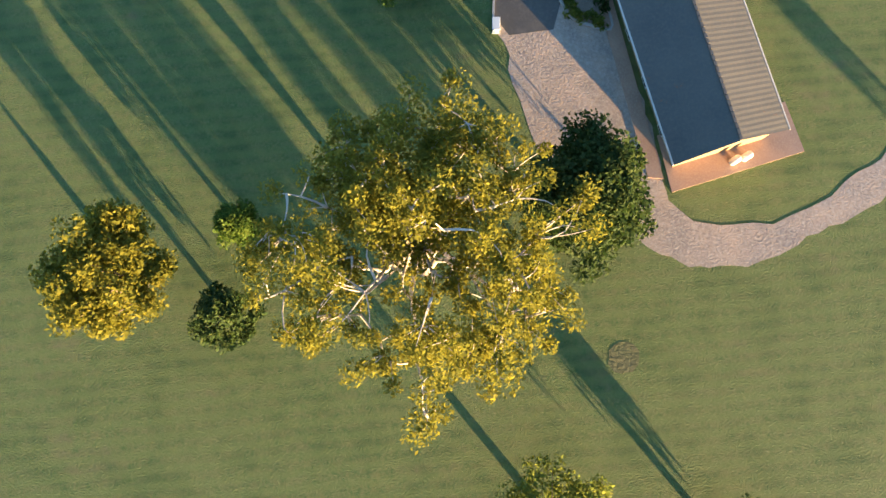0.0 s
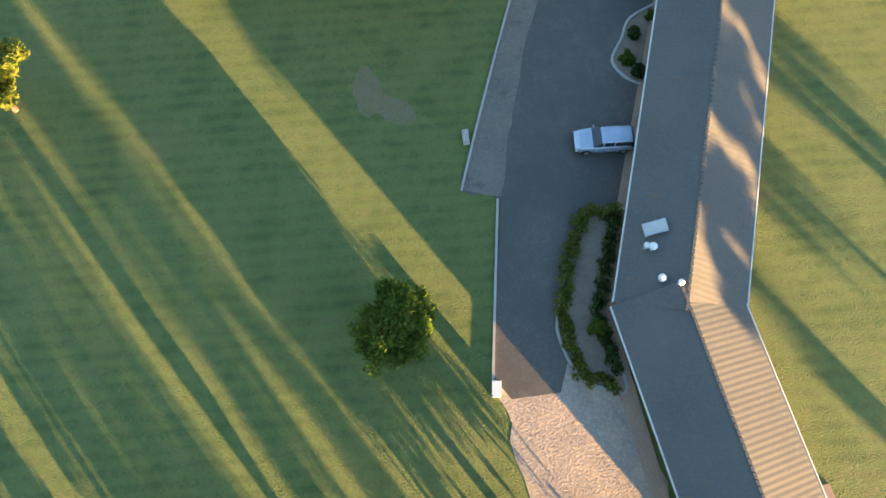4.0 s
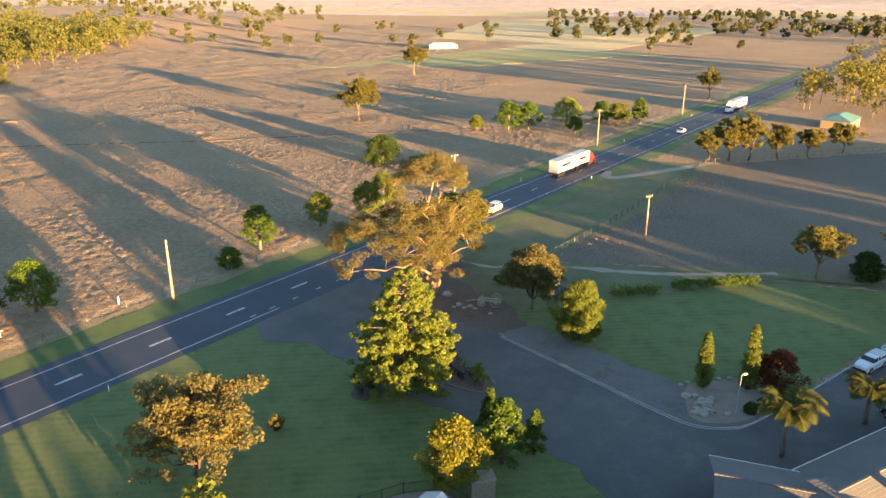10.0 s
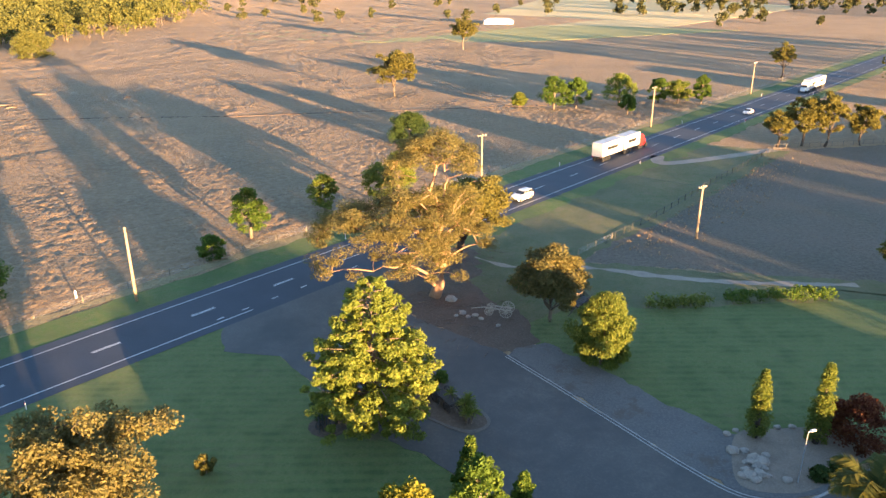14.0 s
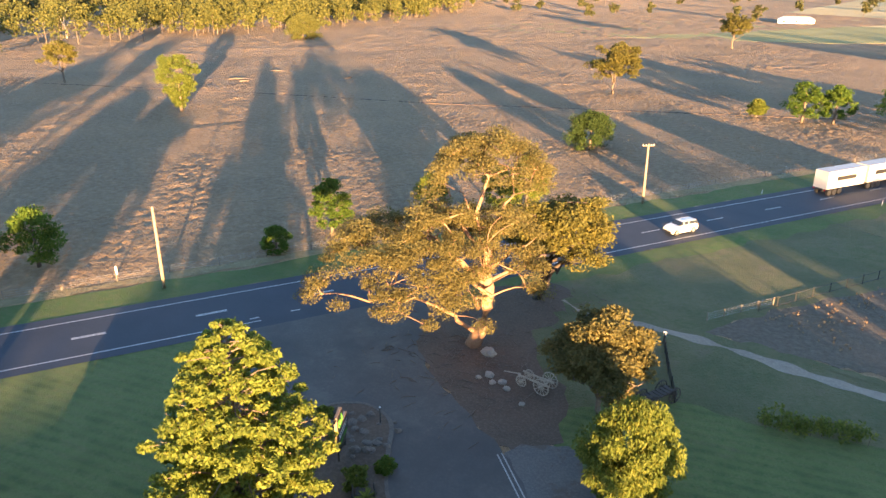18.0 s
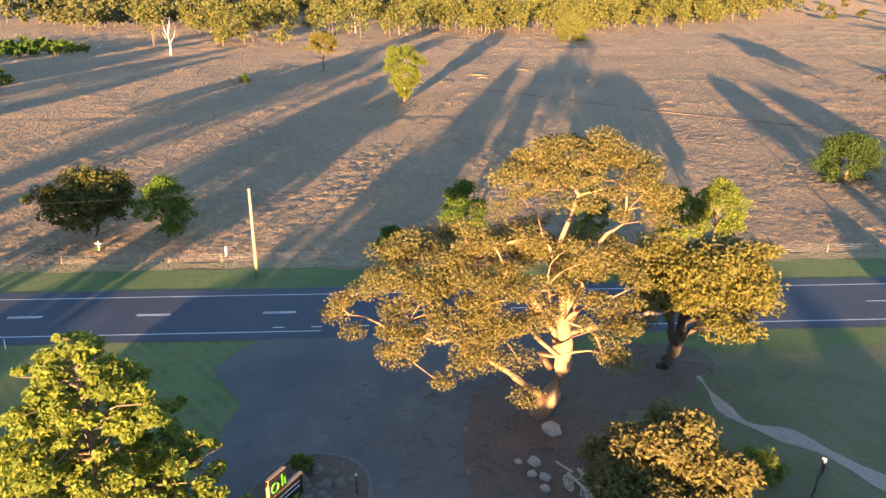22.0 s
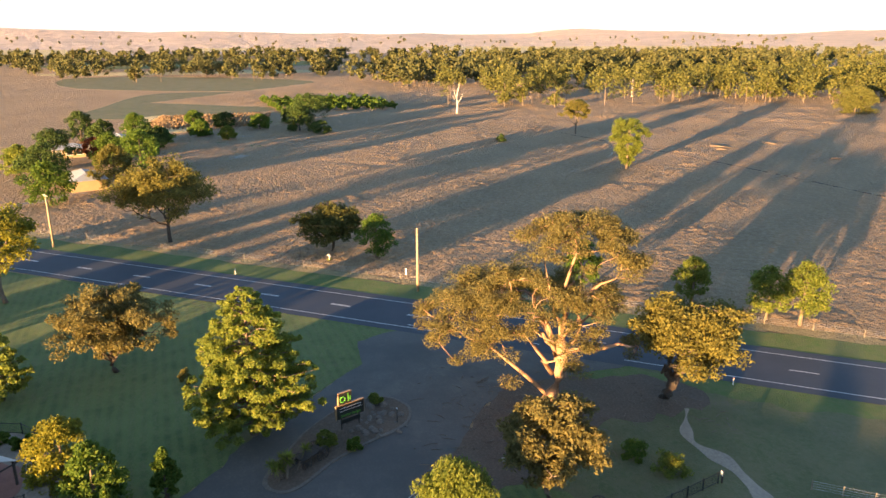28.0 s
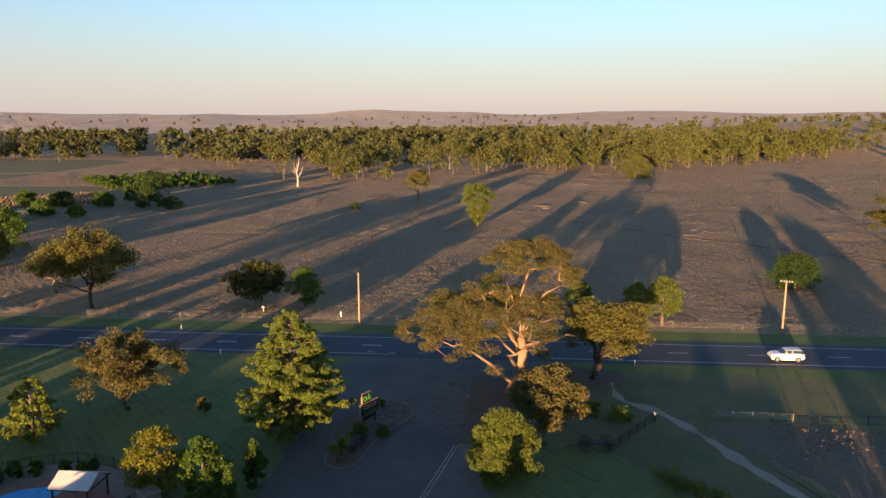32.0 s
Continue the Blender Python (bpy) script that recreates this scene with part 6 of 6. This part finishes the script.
for s in (-33, 30, 90, 150, 210):
    guide_post(*along(s, 6.2))
    guide_post(*along(s + 12, -6.3))
mk = thing("marker_post", "fat white marker post on the verge", "post", (-47.6, 112.9, 0), 20)
part("post", Geo().tube([(0, 0, 0), (0, 0, 1.05), (0, 0, 1.15)], [0.13, 0.13, 0.08], 10), M_WHITE, mk)
cr = thing("roadside_cross", "small white roadside memorial cross with flowers", "cross", (-58.4, 101.9, 0), 36)
part("upright", Geo().box((0, 0, 0.65), (0.12, 0.08, 1.3)), M_WHITE, cr)
part("arm", Geo().box((0, 0, 0.95), (0.8, 0.07, 0.12)), M_WHITE, cr)
part("flower_tuft", Geo().add([(math.cos(k) * 0.3 * (1 + k % 3), math.sin(k * 1.7) * 0.4, 0.35 + 0.1 * (k % 2)) for k in range(12)] + [(0, 0, 0)], [(i, i + 1, 12) for i in range(11)]), L_LIME, cr)


def wire_fence(name, pts, label, gap=4.0, h=1.15, wires=4, mat=M_TIMBER, post_r=0.07):
    t = thing(name, label, "fence")
    for a, b in zip(pts, pts[1:]):
        a, b = Vector((*a, 0)), Vector((*b, 0))
        k = max(1, round((b - a).length / gap))
        for i in range(k + 1):
            p = a + (b - a) * i / k
            part("post", Geo().tube([(p.x, p.y, -0.05), (p.x, p.y, h)], [post_r, post_r * 0.85], 6), mat, t)
        for j in range(wires):
            z = 0.2 + (h - 0.3) * j / (wires - 1)
            part("wire", Geo().tube([a + Vector((0, 0, z)), b + Vector((0, 0, z))], [0.012, 0.012], 3, False), M_STEEL, t)
    return t


wire_fence("pasture_fence", [along(-190, 13.5), along(-60, 13.4), along(40, 13.6), along(140, 13.4), along(300, 13.6)], "wire fence on timber posts along the pasture", 6.0, 1.1, 4, M_TIMBER, 0.05)
picket_fence("paddock_fence", [(23.0, 138.8), (35.2, 154.5), (48.0, 172.8), (70.9, 203.2)], "dark rail fence between verge and paddock", 1.2, 3.0, 0)
picket_fence("wagon_fence", [(15.1, 126.6), (16.8, 121.0), (18.4, 116.4)], "black picket fence behind the old dray", 1.15, 2.2, 0.16)
wire_fence("track_fence", [(18.2, 133.7), (24.3, 141.2)], "low wire fence beside the track", 2.5, 1.0)
wp = thing("gate_post", "white-topped gate post beside the track", "post", (15.1, 127.0, 0))
part("post", Geo().tube([(0, 0, 0), (0, 0, 1.25)], [0.09, 0.09], 8), M_DARKWOOD, wp)
part("notice", Geo().box((0, -0.1, 1.0), (0.28, 0.04, 0.42)), M_WHITE, wp)
picket_fence("farm_fence", [(71.6, 205.0), (89.9, 210.2), (114.9, 218.0), (136.5, 223.8), (170, 233)], "pale timber rail fence by the windbreak", 1.2, 3.0, 0, M_TIMBER)
lp = thing("letter_box", "small pale concrete box beside the kerb", "box", (1.6, 17.8, 0), 8)
part("body", soften(part("base", Geo().box((0, 0, 0.12), (0.5, 1.2, 0.24)), M_CONC, lp), 0.03) and Geo().box((0, 0, 0.36), (0.42, 1.05, 0.3), None, 0.05), M_CONC, lp)
trough = thing("water_tank", "small pale blue-grey box at the kerb's end", "box", (3.9, -0.9, 0), 0)
part("body", Geo().box((0, 0, 0.35), (0.55, 1.0, 0.7), None, 0.05), M_SILVER, trough)
part("lid", Geo().box((0, 0, 0.74), (0.6, 1.05, 0.06), None, 0.02), M_WHITE, trough)

# roof furniture
def vent(x, y, z, r, label):
    t = thing("roof_vent", label, "vent", (x, y, z), 0, "roof vents")
    part("pipe", Geo().tube([(0, 0, -0.4), (0, 0, 0.2)], [r * 0.6, r * 0.6], 10), M_STEEL, t)
    part("cowl", Geo().tube([(0, 0, 0.15), (0, 0, 0.35), (0, 0, 0.5)], [r * 0.9, r, r * 0.45], 12), M_WHITE, t)


vent(14.6, 8.2, 3.65, 0.28, "round white vent on the tile roof")
vent(15.0, 6.0, 3.85, 0.28, "round white vent on the tile roof")
vent(14.2, 8.3, 3.5, 0.22, "small grey vent on the tile roof")
vent(16.1, 5.6, 4.3, 0.22, "small pipe vent near the ridge")
vent(31.2, 57.6, 4.5, 0.5, "large white cowl on the main roof")


def skylight(x, y, z, turn, tilt, label, w=1.1, l=0.8):
    t = thing("skylight", label, "skylight", (x, y, z), turn)
    m = pose(0, 0, 0, 0, tilt, 0)
    part("kerb", Geo().box((0, 0, 0.0), (w, l, 0.14), m), M_STEEL, t)
    part("pane", Geo().box((0, 0, 0.08), (w - 0.12, l - 0.12, 0.04), m), M_CREAMROOF, t, "pale translucent pane")


skylight(14.9, 9.6, 3.70, 12, -19, "flat pale skylight on the tile roof", 1.6, 0.9)
skylight(22.8, 48.0, 3.95, 13, -22, "small pale skylight on the main roof")
skylight(37.0, 57.5, 4.05, 34, 17, "pale roof window on the rear block", 1.2, 0.7)
skylight(34.5, 60.5, 4.1, 34, 17, "pale roof window on the rear block", 1.0, 0.7)


def aircon(x, y, z, turn, label="square metal cooler on the roof", s=0.9):
    t = thing("roof_cooler", label, "cooler", (x, y, z), turn)
    part("body", Geo().box((0, 0, 0.25), (s, s, 0.6), None, 0.08), M_STEEL, t)
    for i in range(4):
        part("louvre", Geo().box((0, -s / 2 + 0.04, 0.08 + i * 0.1), (s * 0.8, 0.05, 0.03)), M_BLACK, t)


for x, y, z in ((29.4, 51.0, 4.35), (30.7, 54.4, 4.7), (27.6, 46.0, 4.0), (34.8, 56.0, 3.6)):
    aircon(x, y, z, 13)
ch = thing("chimney", "short brick chimney at the east wing", "chimney", (40.6, 65.4, 0), 28)
part("stack", Geo().box((0, 0, 2.4), (0.9, 0.7, 4.8)), M_BRICKP, ch)
part("cap", Geo().box((0, 0, 4.85), (1.05, 0.85, 0.12)), M_CONC, ch)
for i, (x, y) in enumerate(((22.2, -11.2), (23.1, -10.9))):
    tk = thing("gas_bottle", "tall white gas bottle against the end wall", "gas bottle", (x, y, 0.12), 0, "gas bottles")
    part("cylinder", Geo().tube([(0, 0, 0), (0, 0, 0.1), (0, 0, 1.15), (0, 0, 1.3)], [0.22, 0.28, 0.28, 0.16], 14), M_WHITE, tk, smooth=True)
    part("valve", Geo().tube([(0, 0, 1.3), (0, 0, 1.42)], [0.07, 0.06], 8), M_STEEL, tk)
yard = sheet("rear_yard", [(33, 44.5), (33.4, 48.5), (44.4, 55.8), (60, 52), (58, 40), (34, 44)], 0.03, M_DRIVE, "grey paved rear yard with parked cars", "yard")
picket_fence("yard_wall", [(32.6, 46.6), (46, 43.6), (58, 41)], "low pale timber fence along the rear yard", 1.1, 2.4, 0, M_TIMBER)

# ---------------------------------------------------------------- houses and far country
M_DULL = plain("dull_iron_roof", (0.24, 0.27, 0.30), 0.6, 0.0, 0.15)


def house(x, y, turn, L, w, label, roof_mat, wall_mat=M_WALL, h=2.7, name="house"):
    t = thing(name, label, "house", (x, y, rise(x, y)), turn)
    part("wall", Geo().box((0, 0, h / 2), (L, w, h)), wall_mat, t)
    q = [Vector((-L / 2 - 0.5, -w / 2 - 0.5, h)), Vector((L / 2 + 0.5, -w / 2 - 0.5, h)), Vector((L / 2 + 0.5, w / 2 + 0.5, h)), Vector((-L / 2 - 0.5, w / 2 + 0.5, h))]
    r0, r1 = Vector((-L / 2 + w * 0.35, 0, h + w * 0.2)), Vector((L / 2 - w * 0.35, 0, h + w * 0.2))
    part("roof", Geo().add(q + [r0, r1], [(0, 1, 5, 4), (2, 3, 4, 5), (1, 2, 5), (3, 0, 4), (3, 2, 1, 0)]), roof_mat, t)
    for s in (-1, 1):
        for i in range(3):
            wd = part("window", Geo().box((-L / 3 + i * L / 3, s * w / 2, 1.5), (1.7, 0.12, 1.3)), M_WHITE, t)
            part("pane", Geo().box((-L / 3 + i * L / 3, s * w / 2, 1.5), (1.5, 0.16, 1.1)), M_GLASS, wd)
    return t


house(-137, 50, 20, 12, 8, "pale house with grey roof among garden trees", M_DULL, M_WALL)
house(-206, 49, 15, 15, 8, "farmhouse with pale blue-grey roof among trees", M_DULL, M_WALL)
house(-190, 36, 105, 9, 7, "low shed with grey iron roof by the farmhouse", M_DULL, M_WALL)
house(136, 262, 50, 14, 9, "house with a green roof among gums", plain("green_roof", (0.07, 0.17, 0.15), 0.5), M_WALL)
house(-4, 610, 5, 22, 9, "white shed standing alone in far fields", M_CREAMROOF, M_WHITE)
for x, y, r, h, m in ((-118, 46, 5, 8, L_GREEN), (-132, 58, 5, 9, L_GUM2), (-140, 40, 6, 9, L_DARK), (-166, 52, 5, 8, L_GREEN), (-158, 30, 4, 7, L_LIME), (-172, 36, 6, 9, L_DARK), (-150, 62, 6, 10, L_GREEN), (-180, 60, 5, 8, L_DARK), (-176, 46, 4, 6, L_RED), (-192, 46, 4, 9, L_DARK), (-222, 34, 5, 9, L_DARK), (-222, 52, 5, 8, L_GREEN), (-200, 62, 4, 6, L_DARK), (-226, 74, 4, 5, L_GREEN), (-250, 82, 5, 5, L_DARK), (-240, 96, 4, 5, L_GREEN), (-262, 70, 4, 5, L_GREEN), (-262, 118, 8, 10, L_DARK), (-254, 110, 6, 6, L_DARK), (-206, 62, 4, 5, L_GREEN), (-214, 84, 3, 4, L_LIME)):
    shaped(x, y, h * 1.25, r * 1.3, m, M_BARKD, int(abs(x * 7 + y)), "garden tree beside the far farmhouse", dome, clumps=70, leaves=40, size=0.6, group="farmhouse garden trees")
sheet("far_lawn", smooth_line([(-214, 64), (-196, 66), (-186, 84), (-188, 100), (-206, 110), (-216, 92)], 4, True), 0.05, M_LAWN, "green garden lawn round the farmhouse", "lawn")
tagged(part("farm_drive", ribbon(smooth_line([(-110, 30), (-150, 70), (-180, 92), (-197, 104), (-215, 113), (-224, 104), (-220, 84), (-216, 66)], 8), 3.5, 0.07, 0, 0.6), M_TRACK), "pale gravel farm drive", "track", kind="structure")


def tussocks(name, spots, label, seed, mat, h, n):
    """Short tufts of dry grass in one object."""
    rng = np.random.default_rng(seed)
    c = np.array([(x, y, h * 1.6) for x, y in spots])
    ob = leaf_mesh(name, c, rng.uniform(0.5, 1.4, len(c)) * h, n, h * 1.5, rng, mat, None, -0.5, 1.6, 0.6)
    return tagged(ob, label, "grass", kind="stuff")


L_STRAW = leaf_mat("dry_straw", (0.19, 0.13, 0.08), (0.28, 0.19, 0.115), (0.40, 0.29, 0.18), 0.3)
rt = np.random.default_rng(91)


tussocks("weed_tufts", [(23.5 + 46 * u + 9 * v, 136 + 62 * u - 4 * v) for u, v in ((rt.random(), rt.random() ** 1.5) for _ in range(420))], "pale dry weeds along the paddock fence", 93, L_STRAW, 0.10, 6)
# the two M_ROUGH strips carry tree shade in their darker colour
for label, mat, pts in (("dull green irrigated strip beyond the farmhouse, coloured darker for tree shade", M_ROUGH, [(-300, 20), (-357, 20), (-440, 40), (-420, 118), (-330, 112), (-300, 80)]), ("dull green cropped strip far beyond the farm, coloured darker for tree shade", M_ROUGH, [(-504, -20), (-640, -40), (-560, 130), (-440, 128)]), ("green strip of far farmland", M_VERGE, [(-800, -80), (-960, -110), (-980, 150), (-820, 170)]), ("pale mown strip beyond the farmhouse", M_STUBBLE, [(-246, 48), (-300, 46), (-302, 72), (-288, 98), (-246, 104)]), ("pale dry strip of far farmland", M_STUBBLE, [(-670, -60), (-720, -70), (-720, 150), (-660, 140)])):
    sheet("farm_strip", smooth_line(pts, 4, True), 0.06 if mat is M_STUBBLE and pts[0][0] > -300 else 0.04, mat, label, "field")
tagged(part("pasture_furrow", ribbon(smooth_line([(-200, 206), (-164, 215), (-140, 221), (-105, 228), (-74, 233), (-49, 240), (-20, 248), (30, 262)], 10), 0.6, 0.0, 0.19, 0.25), M_DIRT), "dark furrow of old fence line across the pasture", "furrow", kind="structure")
for i, (x, y, L, a) in enumerate(((-148, 243, 7.0, 35), (-150, 264, 5.0, 30), (-118, 262, 4.0, 80), (-143, 240, 3.5, 60))):
    lg = thing("fallen_log", "bleached fallen log in the dry pasture", "log", (x, y, 0.05), a, "pasture logs")
    part("trunk", Geo().tube([(-L / 2, 0, 0.25), (-L / 6, 0.15, 0.42), (L / 5, -0.1, 0.34), (L / 2, 0.1, 0.2)], [0.20, 0.22, 0.18, 0.08], 8), M_BARK, lg, smooth=True)
    part("branch", Geo().tube([(L / 6, -0.1, 0.34), (L / 4, 0.7, 0.55)], [0.09, 0.04], 6), M_BARK, lg)


def wood(name, spots, label, seed, leaf=L_FAR, hmin=8, hmax=15, count=26, size=1.5):
    """A far wood: many small open trees in one object."""
    rng = np.random.default_rng(seed)
    cen, rad, g = [], [], Geo()
    for x, y in spots:
        h = rng.uniform(hmin, hmax)
        r = h * rng.uniform(0.34, 0.50)
        z = rise(x, y)
        g.tube([(x, y, z - 0.3), (x + rng.normal() * 0.4, y, z + h * 0.6)], [0.22, 0.08], 5, False)
        for _ in range(8):
            a, k = rng.uniform(0, math.tau), rng.uniform(0.1, 0.85)
            e = (x + math.cos(a) * r * k, y + math.sin(a) * r * k, z + h * rng.uniform(0.24, 0.88))
            cen.append(e)
            rad.append(r * rng.uniform(0.35, 0.55))
    t = thing(name, label, "woodland", kind="stuff")
    tagged(leaf_mesh("foliage", cen, rad, count, size * 0.72, rng, leaf, t, 0.1, 1.5, 0.8), kind="stuff")
    tagged(part("trunks", g, M_BARK, t), kind="stuff")
    return t


def scatter(seed, n, fn):
    rng = np.random.default_rng(seed)
    out = []
    while len(out) < n:
        p = fn(rng)
        if p is not None:
            out.append(p)
    return out


def belt(az0, az1, d0, d1):
    def fn(rng):
        a, d = radians(rng.uniform(az0, az1)), math.sqrt(rng.uniform(d0 * d0, d1 * d1))
        x, y = d * math.sin(a), 100 + d * math.cos(a)
        return (x, y) if noise.noise((x / 130, y / 130, 7.0)) > -0.18 else None
    return fn


def quad(a, b, c, d):
    """A spot within the four-sided patch a, b, c, d."""
    def fn(rng):
        u, v = rng.random(), rng.random()
        x = (a[0] * (1 - u) + b[0] * u) * (1 - v) + (d[0] * (1 - u) + c[0] * u) * v
        y = (a[1] * (1 - u) + b[1] * u) * (1 - v) + (d[1] * (1 - u) + c[1] * u) * v
        return (x, y) if noise.noise((x / 60, y / 60, 7.0)) > (-0.25 if rng.random() < 0.75 else -1) else None
    return fn


wood("creek_gums", scatter(1, 210, quad((-243, 540), (-262, 690), (-420, 720), (-400, 520))), "dense belt of tall creek gums beyond the pasture", 301, L_CREEK, 10, 23, 34, 1.3)
wood("creek_gums", scatter(2, 120, quad((-300, 480), (-250, 545), (-430, 700), (-480, 500))), "tall creek gums along the pasture's far edge", 302, L_CREEK, 12, 20, 32, 1.3)
wood("creek_gums", scatter(9, 60, quad((-340, 240), (-305, 470), (-420, 480), (-470, 200))), "open creek gums with dry ground between", 310, L_CREEK, 11, 20, 40, 1.15)
wood("far_woodland", scatter(3, 520, quad((-430, 190), (-470, 560), (-900, 900), (-760, 150))), "dense far woodland towards the hills", 303, L_FAR, 11, 19, 16, 2.35)
wood("far_woodland", scatter(10, 110, quad((-560, -40), (-520, 160), (-800, 200), (-820, -160))), "open woodland beyond the farmhouse", 311, L_FAR, 11, 19, 24, 1.9)
wood("far_woodland", scatter(4, 430, belt(-112, -38, 820, 1180)), "dense dark woodland on the far plain", 304, L_FAR, 10, 18, 12, 3.2)
wood("hill_trees", scatter(14, 110, belt(-112, -38, 1700, 2500)), "dark trees scattered over the pale far hills", 314, L_FAR, 7, 12, 10, 2.6)
wood("creek_gums", scatter(15, 26, quad((-285, 195), (-272, 330), (-330, 340), (-340, 185))), "open creek gums at the pasture's edge", 315, L_CREEK, 11, 21, 44, 1.05)
wood("creek_gums", scatter(16, 74, quad((-268, 352), (-226, 494), (-325, 505), (-335, 350))), "line of tall creek gums along the pasture", 316, L_CREEK, 12, 20, 40, 1.15)
wood("north_woodland", scatter(5, 170, belt(-40, -10, 760, 1700)), "scattered trees on far rises", 305, L_FAR, 9, 15, 16, 2.5)
wood("roadside_gums", scatter(6, 46, lambda r: along(r.uniform(245, 430), -r.uniform(12, 62))), "tall roadside gums beyond the house", 306, L_GUM2, 11, 19, 46, 1.0)
wood("town_trees", scatter(7, 330, belt(8, 42, 620, 1500)), "dense trees round the far town", 307, L_FAR, 8, 14, 18, 2.3)
wood("paddock_trees", scatter(8, 40, belt(-30, 25, 480, 900)), "single trees dotted over far fields", 308, L_FAR, 8, 14, 30, 1.7)
# two unseen belts to the south-east, added to shade paddock and east lawn
wood("shelter_belt", scatter(12, 26, quad((114, 2), (150, 24), (160, 8), (126, -12))), "low belt of unseen gums beyond the motel grounds, added to shade the east lawn", 312, L_GUM2, 8.5, 10, 26, 1.3)
wood("shelter_belt", scatter(13, 76, quad((150, 24), (262, 92), (274, 72), (162, 6))), "tall belt of unseen gums beyond the motel grounds, added to shade the paddock", 313, L_GUM2, 12, 15.5, 26, 1.4)
wood("orchard_rows", [(-304 - i * 5.2 + j * 0.4, 108 + j * 6.2 - i * 0.6) for i in range(12) for j in range(10)], "rows of dark green orchard trees by the farm", 309, L_GREEN, 3.0, 4.6, 16, 1.0)
tussocks("vine_rows", [(-250 - i * 4.2 + rt.normal() * 0.4, 50 + j * 1.6 + i * 0.4) for i in range(12) for j in range(31)], "pale straw-coloured rows of low plantings beyond the farmhouse", 317, L_STRAW, 0.45, 14)
for x, y, h, k in ((-273, 188, 15, 1), (-329, 312, 15, 2)):
    dead = thing("dead_tree", "bleached leafless dead gum at the pasture's edge", "tree", (x, y, 0), 60 * k, "dead trees")
    part("trunk", Geo().tube([(0, 0, -0.2), (0.2, 0.1, h * 0.25), (-0.2, 0.3, h * 0.5), (0.3, 0, h * 0.8)], [0.5, 0.38, 0.28, 0.1], 8), M_BARKW, dead, smooth=True)
    for a, z0, z1, q in ((0.4, 0.3, 0.75, 3.2), (2.5, 0.42, 0.9, 2.8), (4.3, 0.36, 0.62, 3.6), (5.5, 0.55, 1.0, 2.0)):
        part("limb", Geo().tube([(0, 0.2, h * z0), (math.cos(a) * q * 0.6, math.sin(a) * q * 0.6, h * (z0 * 0.6 + z1 * 0.4)), (math.cos(a) * q, math.sin(a) * q, h * z1)], [0.2, 0.14, 0.04], 6), M_BARKW, dead)
shaped(-218, 365, 13, 10.5, L_CREEK, M_BARK, 318, "lone round tree at the pasture's far edge", dome, base=0.05, clumps=150, leaves=50, size=0.7)
shaped(-230, 111, 10, 6.5, L_DARK, M_BARKD, 319, "dark round tree beside the farm drive", dome, base=0.05, clumps=90, leaves=50, size=0.55)
shaped(-222, 118, 5, 5.0, L_DARK, M_BARKD, 320, "low dark bush beside the farm drive", dome, "bush", 0.03, 60, 45, 0.5)


# ---------------------------------------------------------------- the plan, drawn in
def drawn_in(x, y):
    """Eastings of the motel side of the highway, five per cent narrower than first drawn."""
    w = np.clip((x + 30.9 - (y - 109.3) * 0.737 - 8) / 22, 0, 1)
    w = w * np.where(x < 0, np.clip((70 - y) / 20, 0, 1), 1.0) * np.clip((300 - y) / 70, 0, 1)
    return x * (1 - 0.05 * w)


def draw_in(ob):
    """Moves a thing that has a place of its own; redraws one whose shape lies in the plan itself."""
    if ob.matrix_basis.translation.xy.length > 0.01:
        ob.location.x = float(drawn_in(ob.location.x, ob.location.y))
        return
    if ob.type == "MESH":
        co = np.empty(len(ob.data.vertices) * 3, np.float32)
        ob.data.vertices.foreach_get("co", co)
        co[0::3] = drawn_in(co[0::3], co[1::3])
        ob.data.vertices.foreach_set("co", co)
        ob.data.update()
    for child in ob.children:
        draw_in(child)


for ob in list(scene.collection.all_objects):
    if ob.parent is None and ob.type in ("MESH", "EMPTY") and not ob.name.startswith(("ground", "road", "verge", "pasture", "stubble", "crop")):
        draw_in(ob)
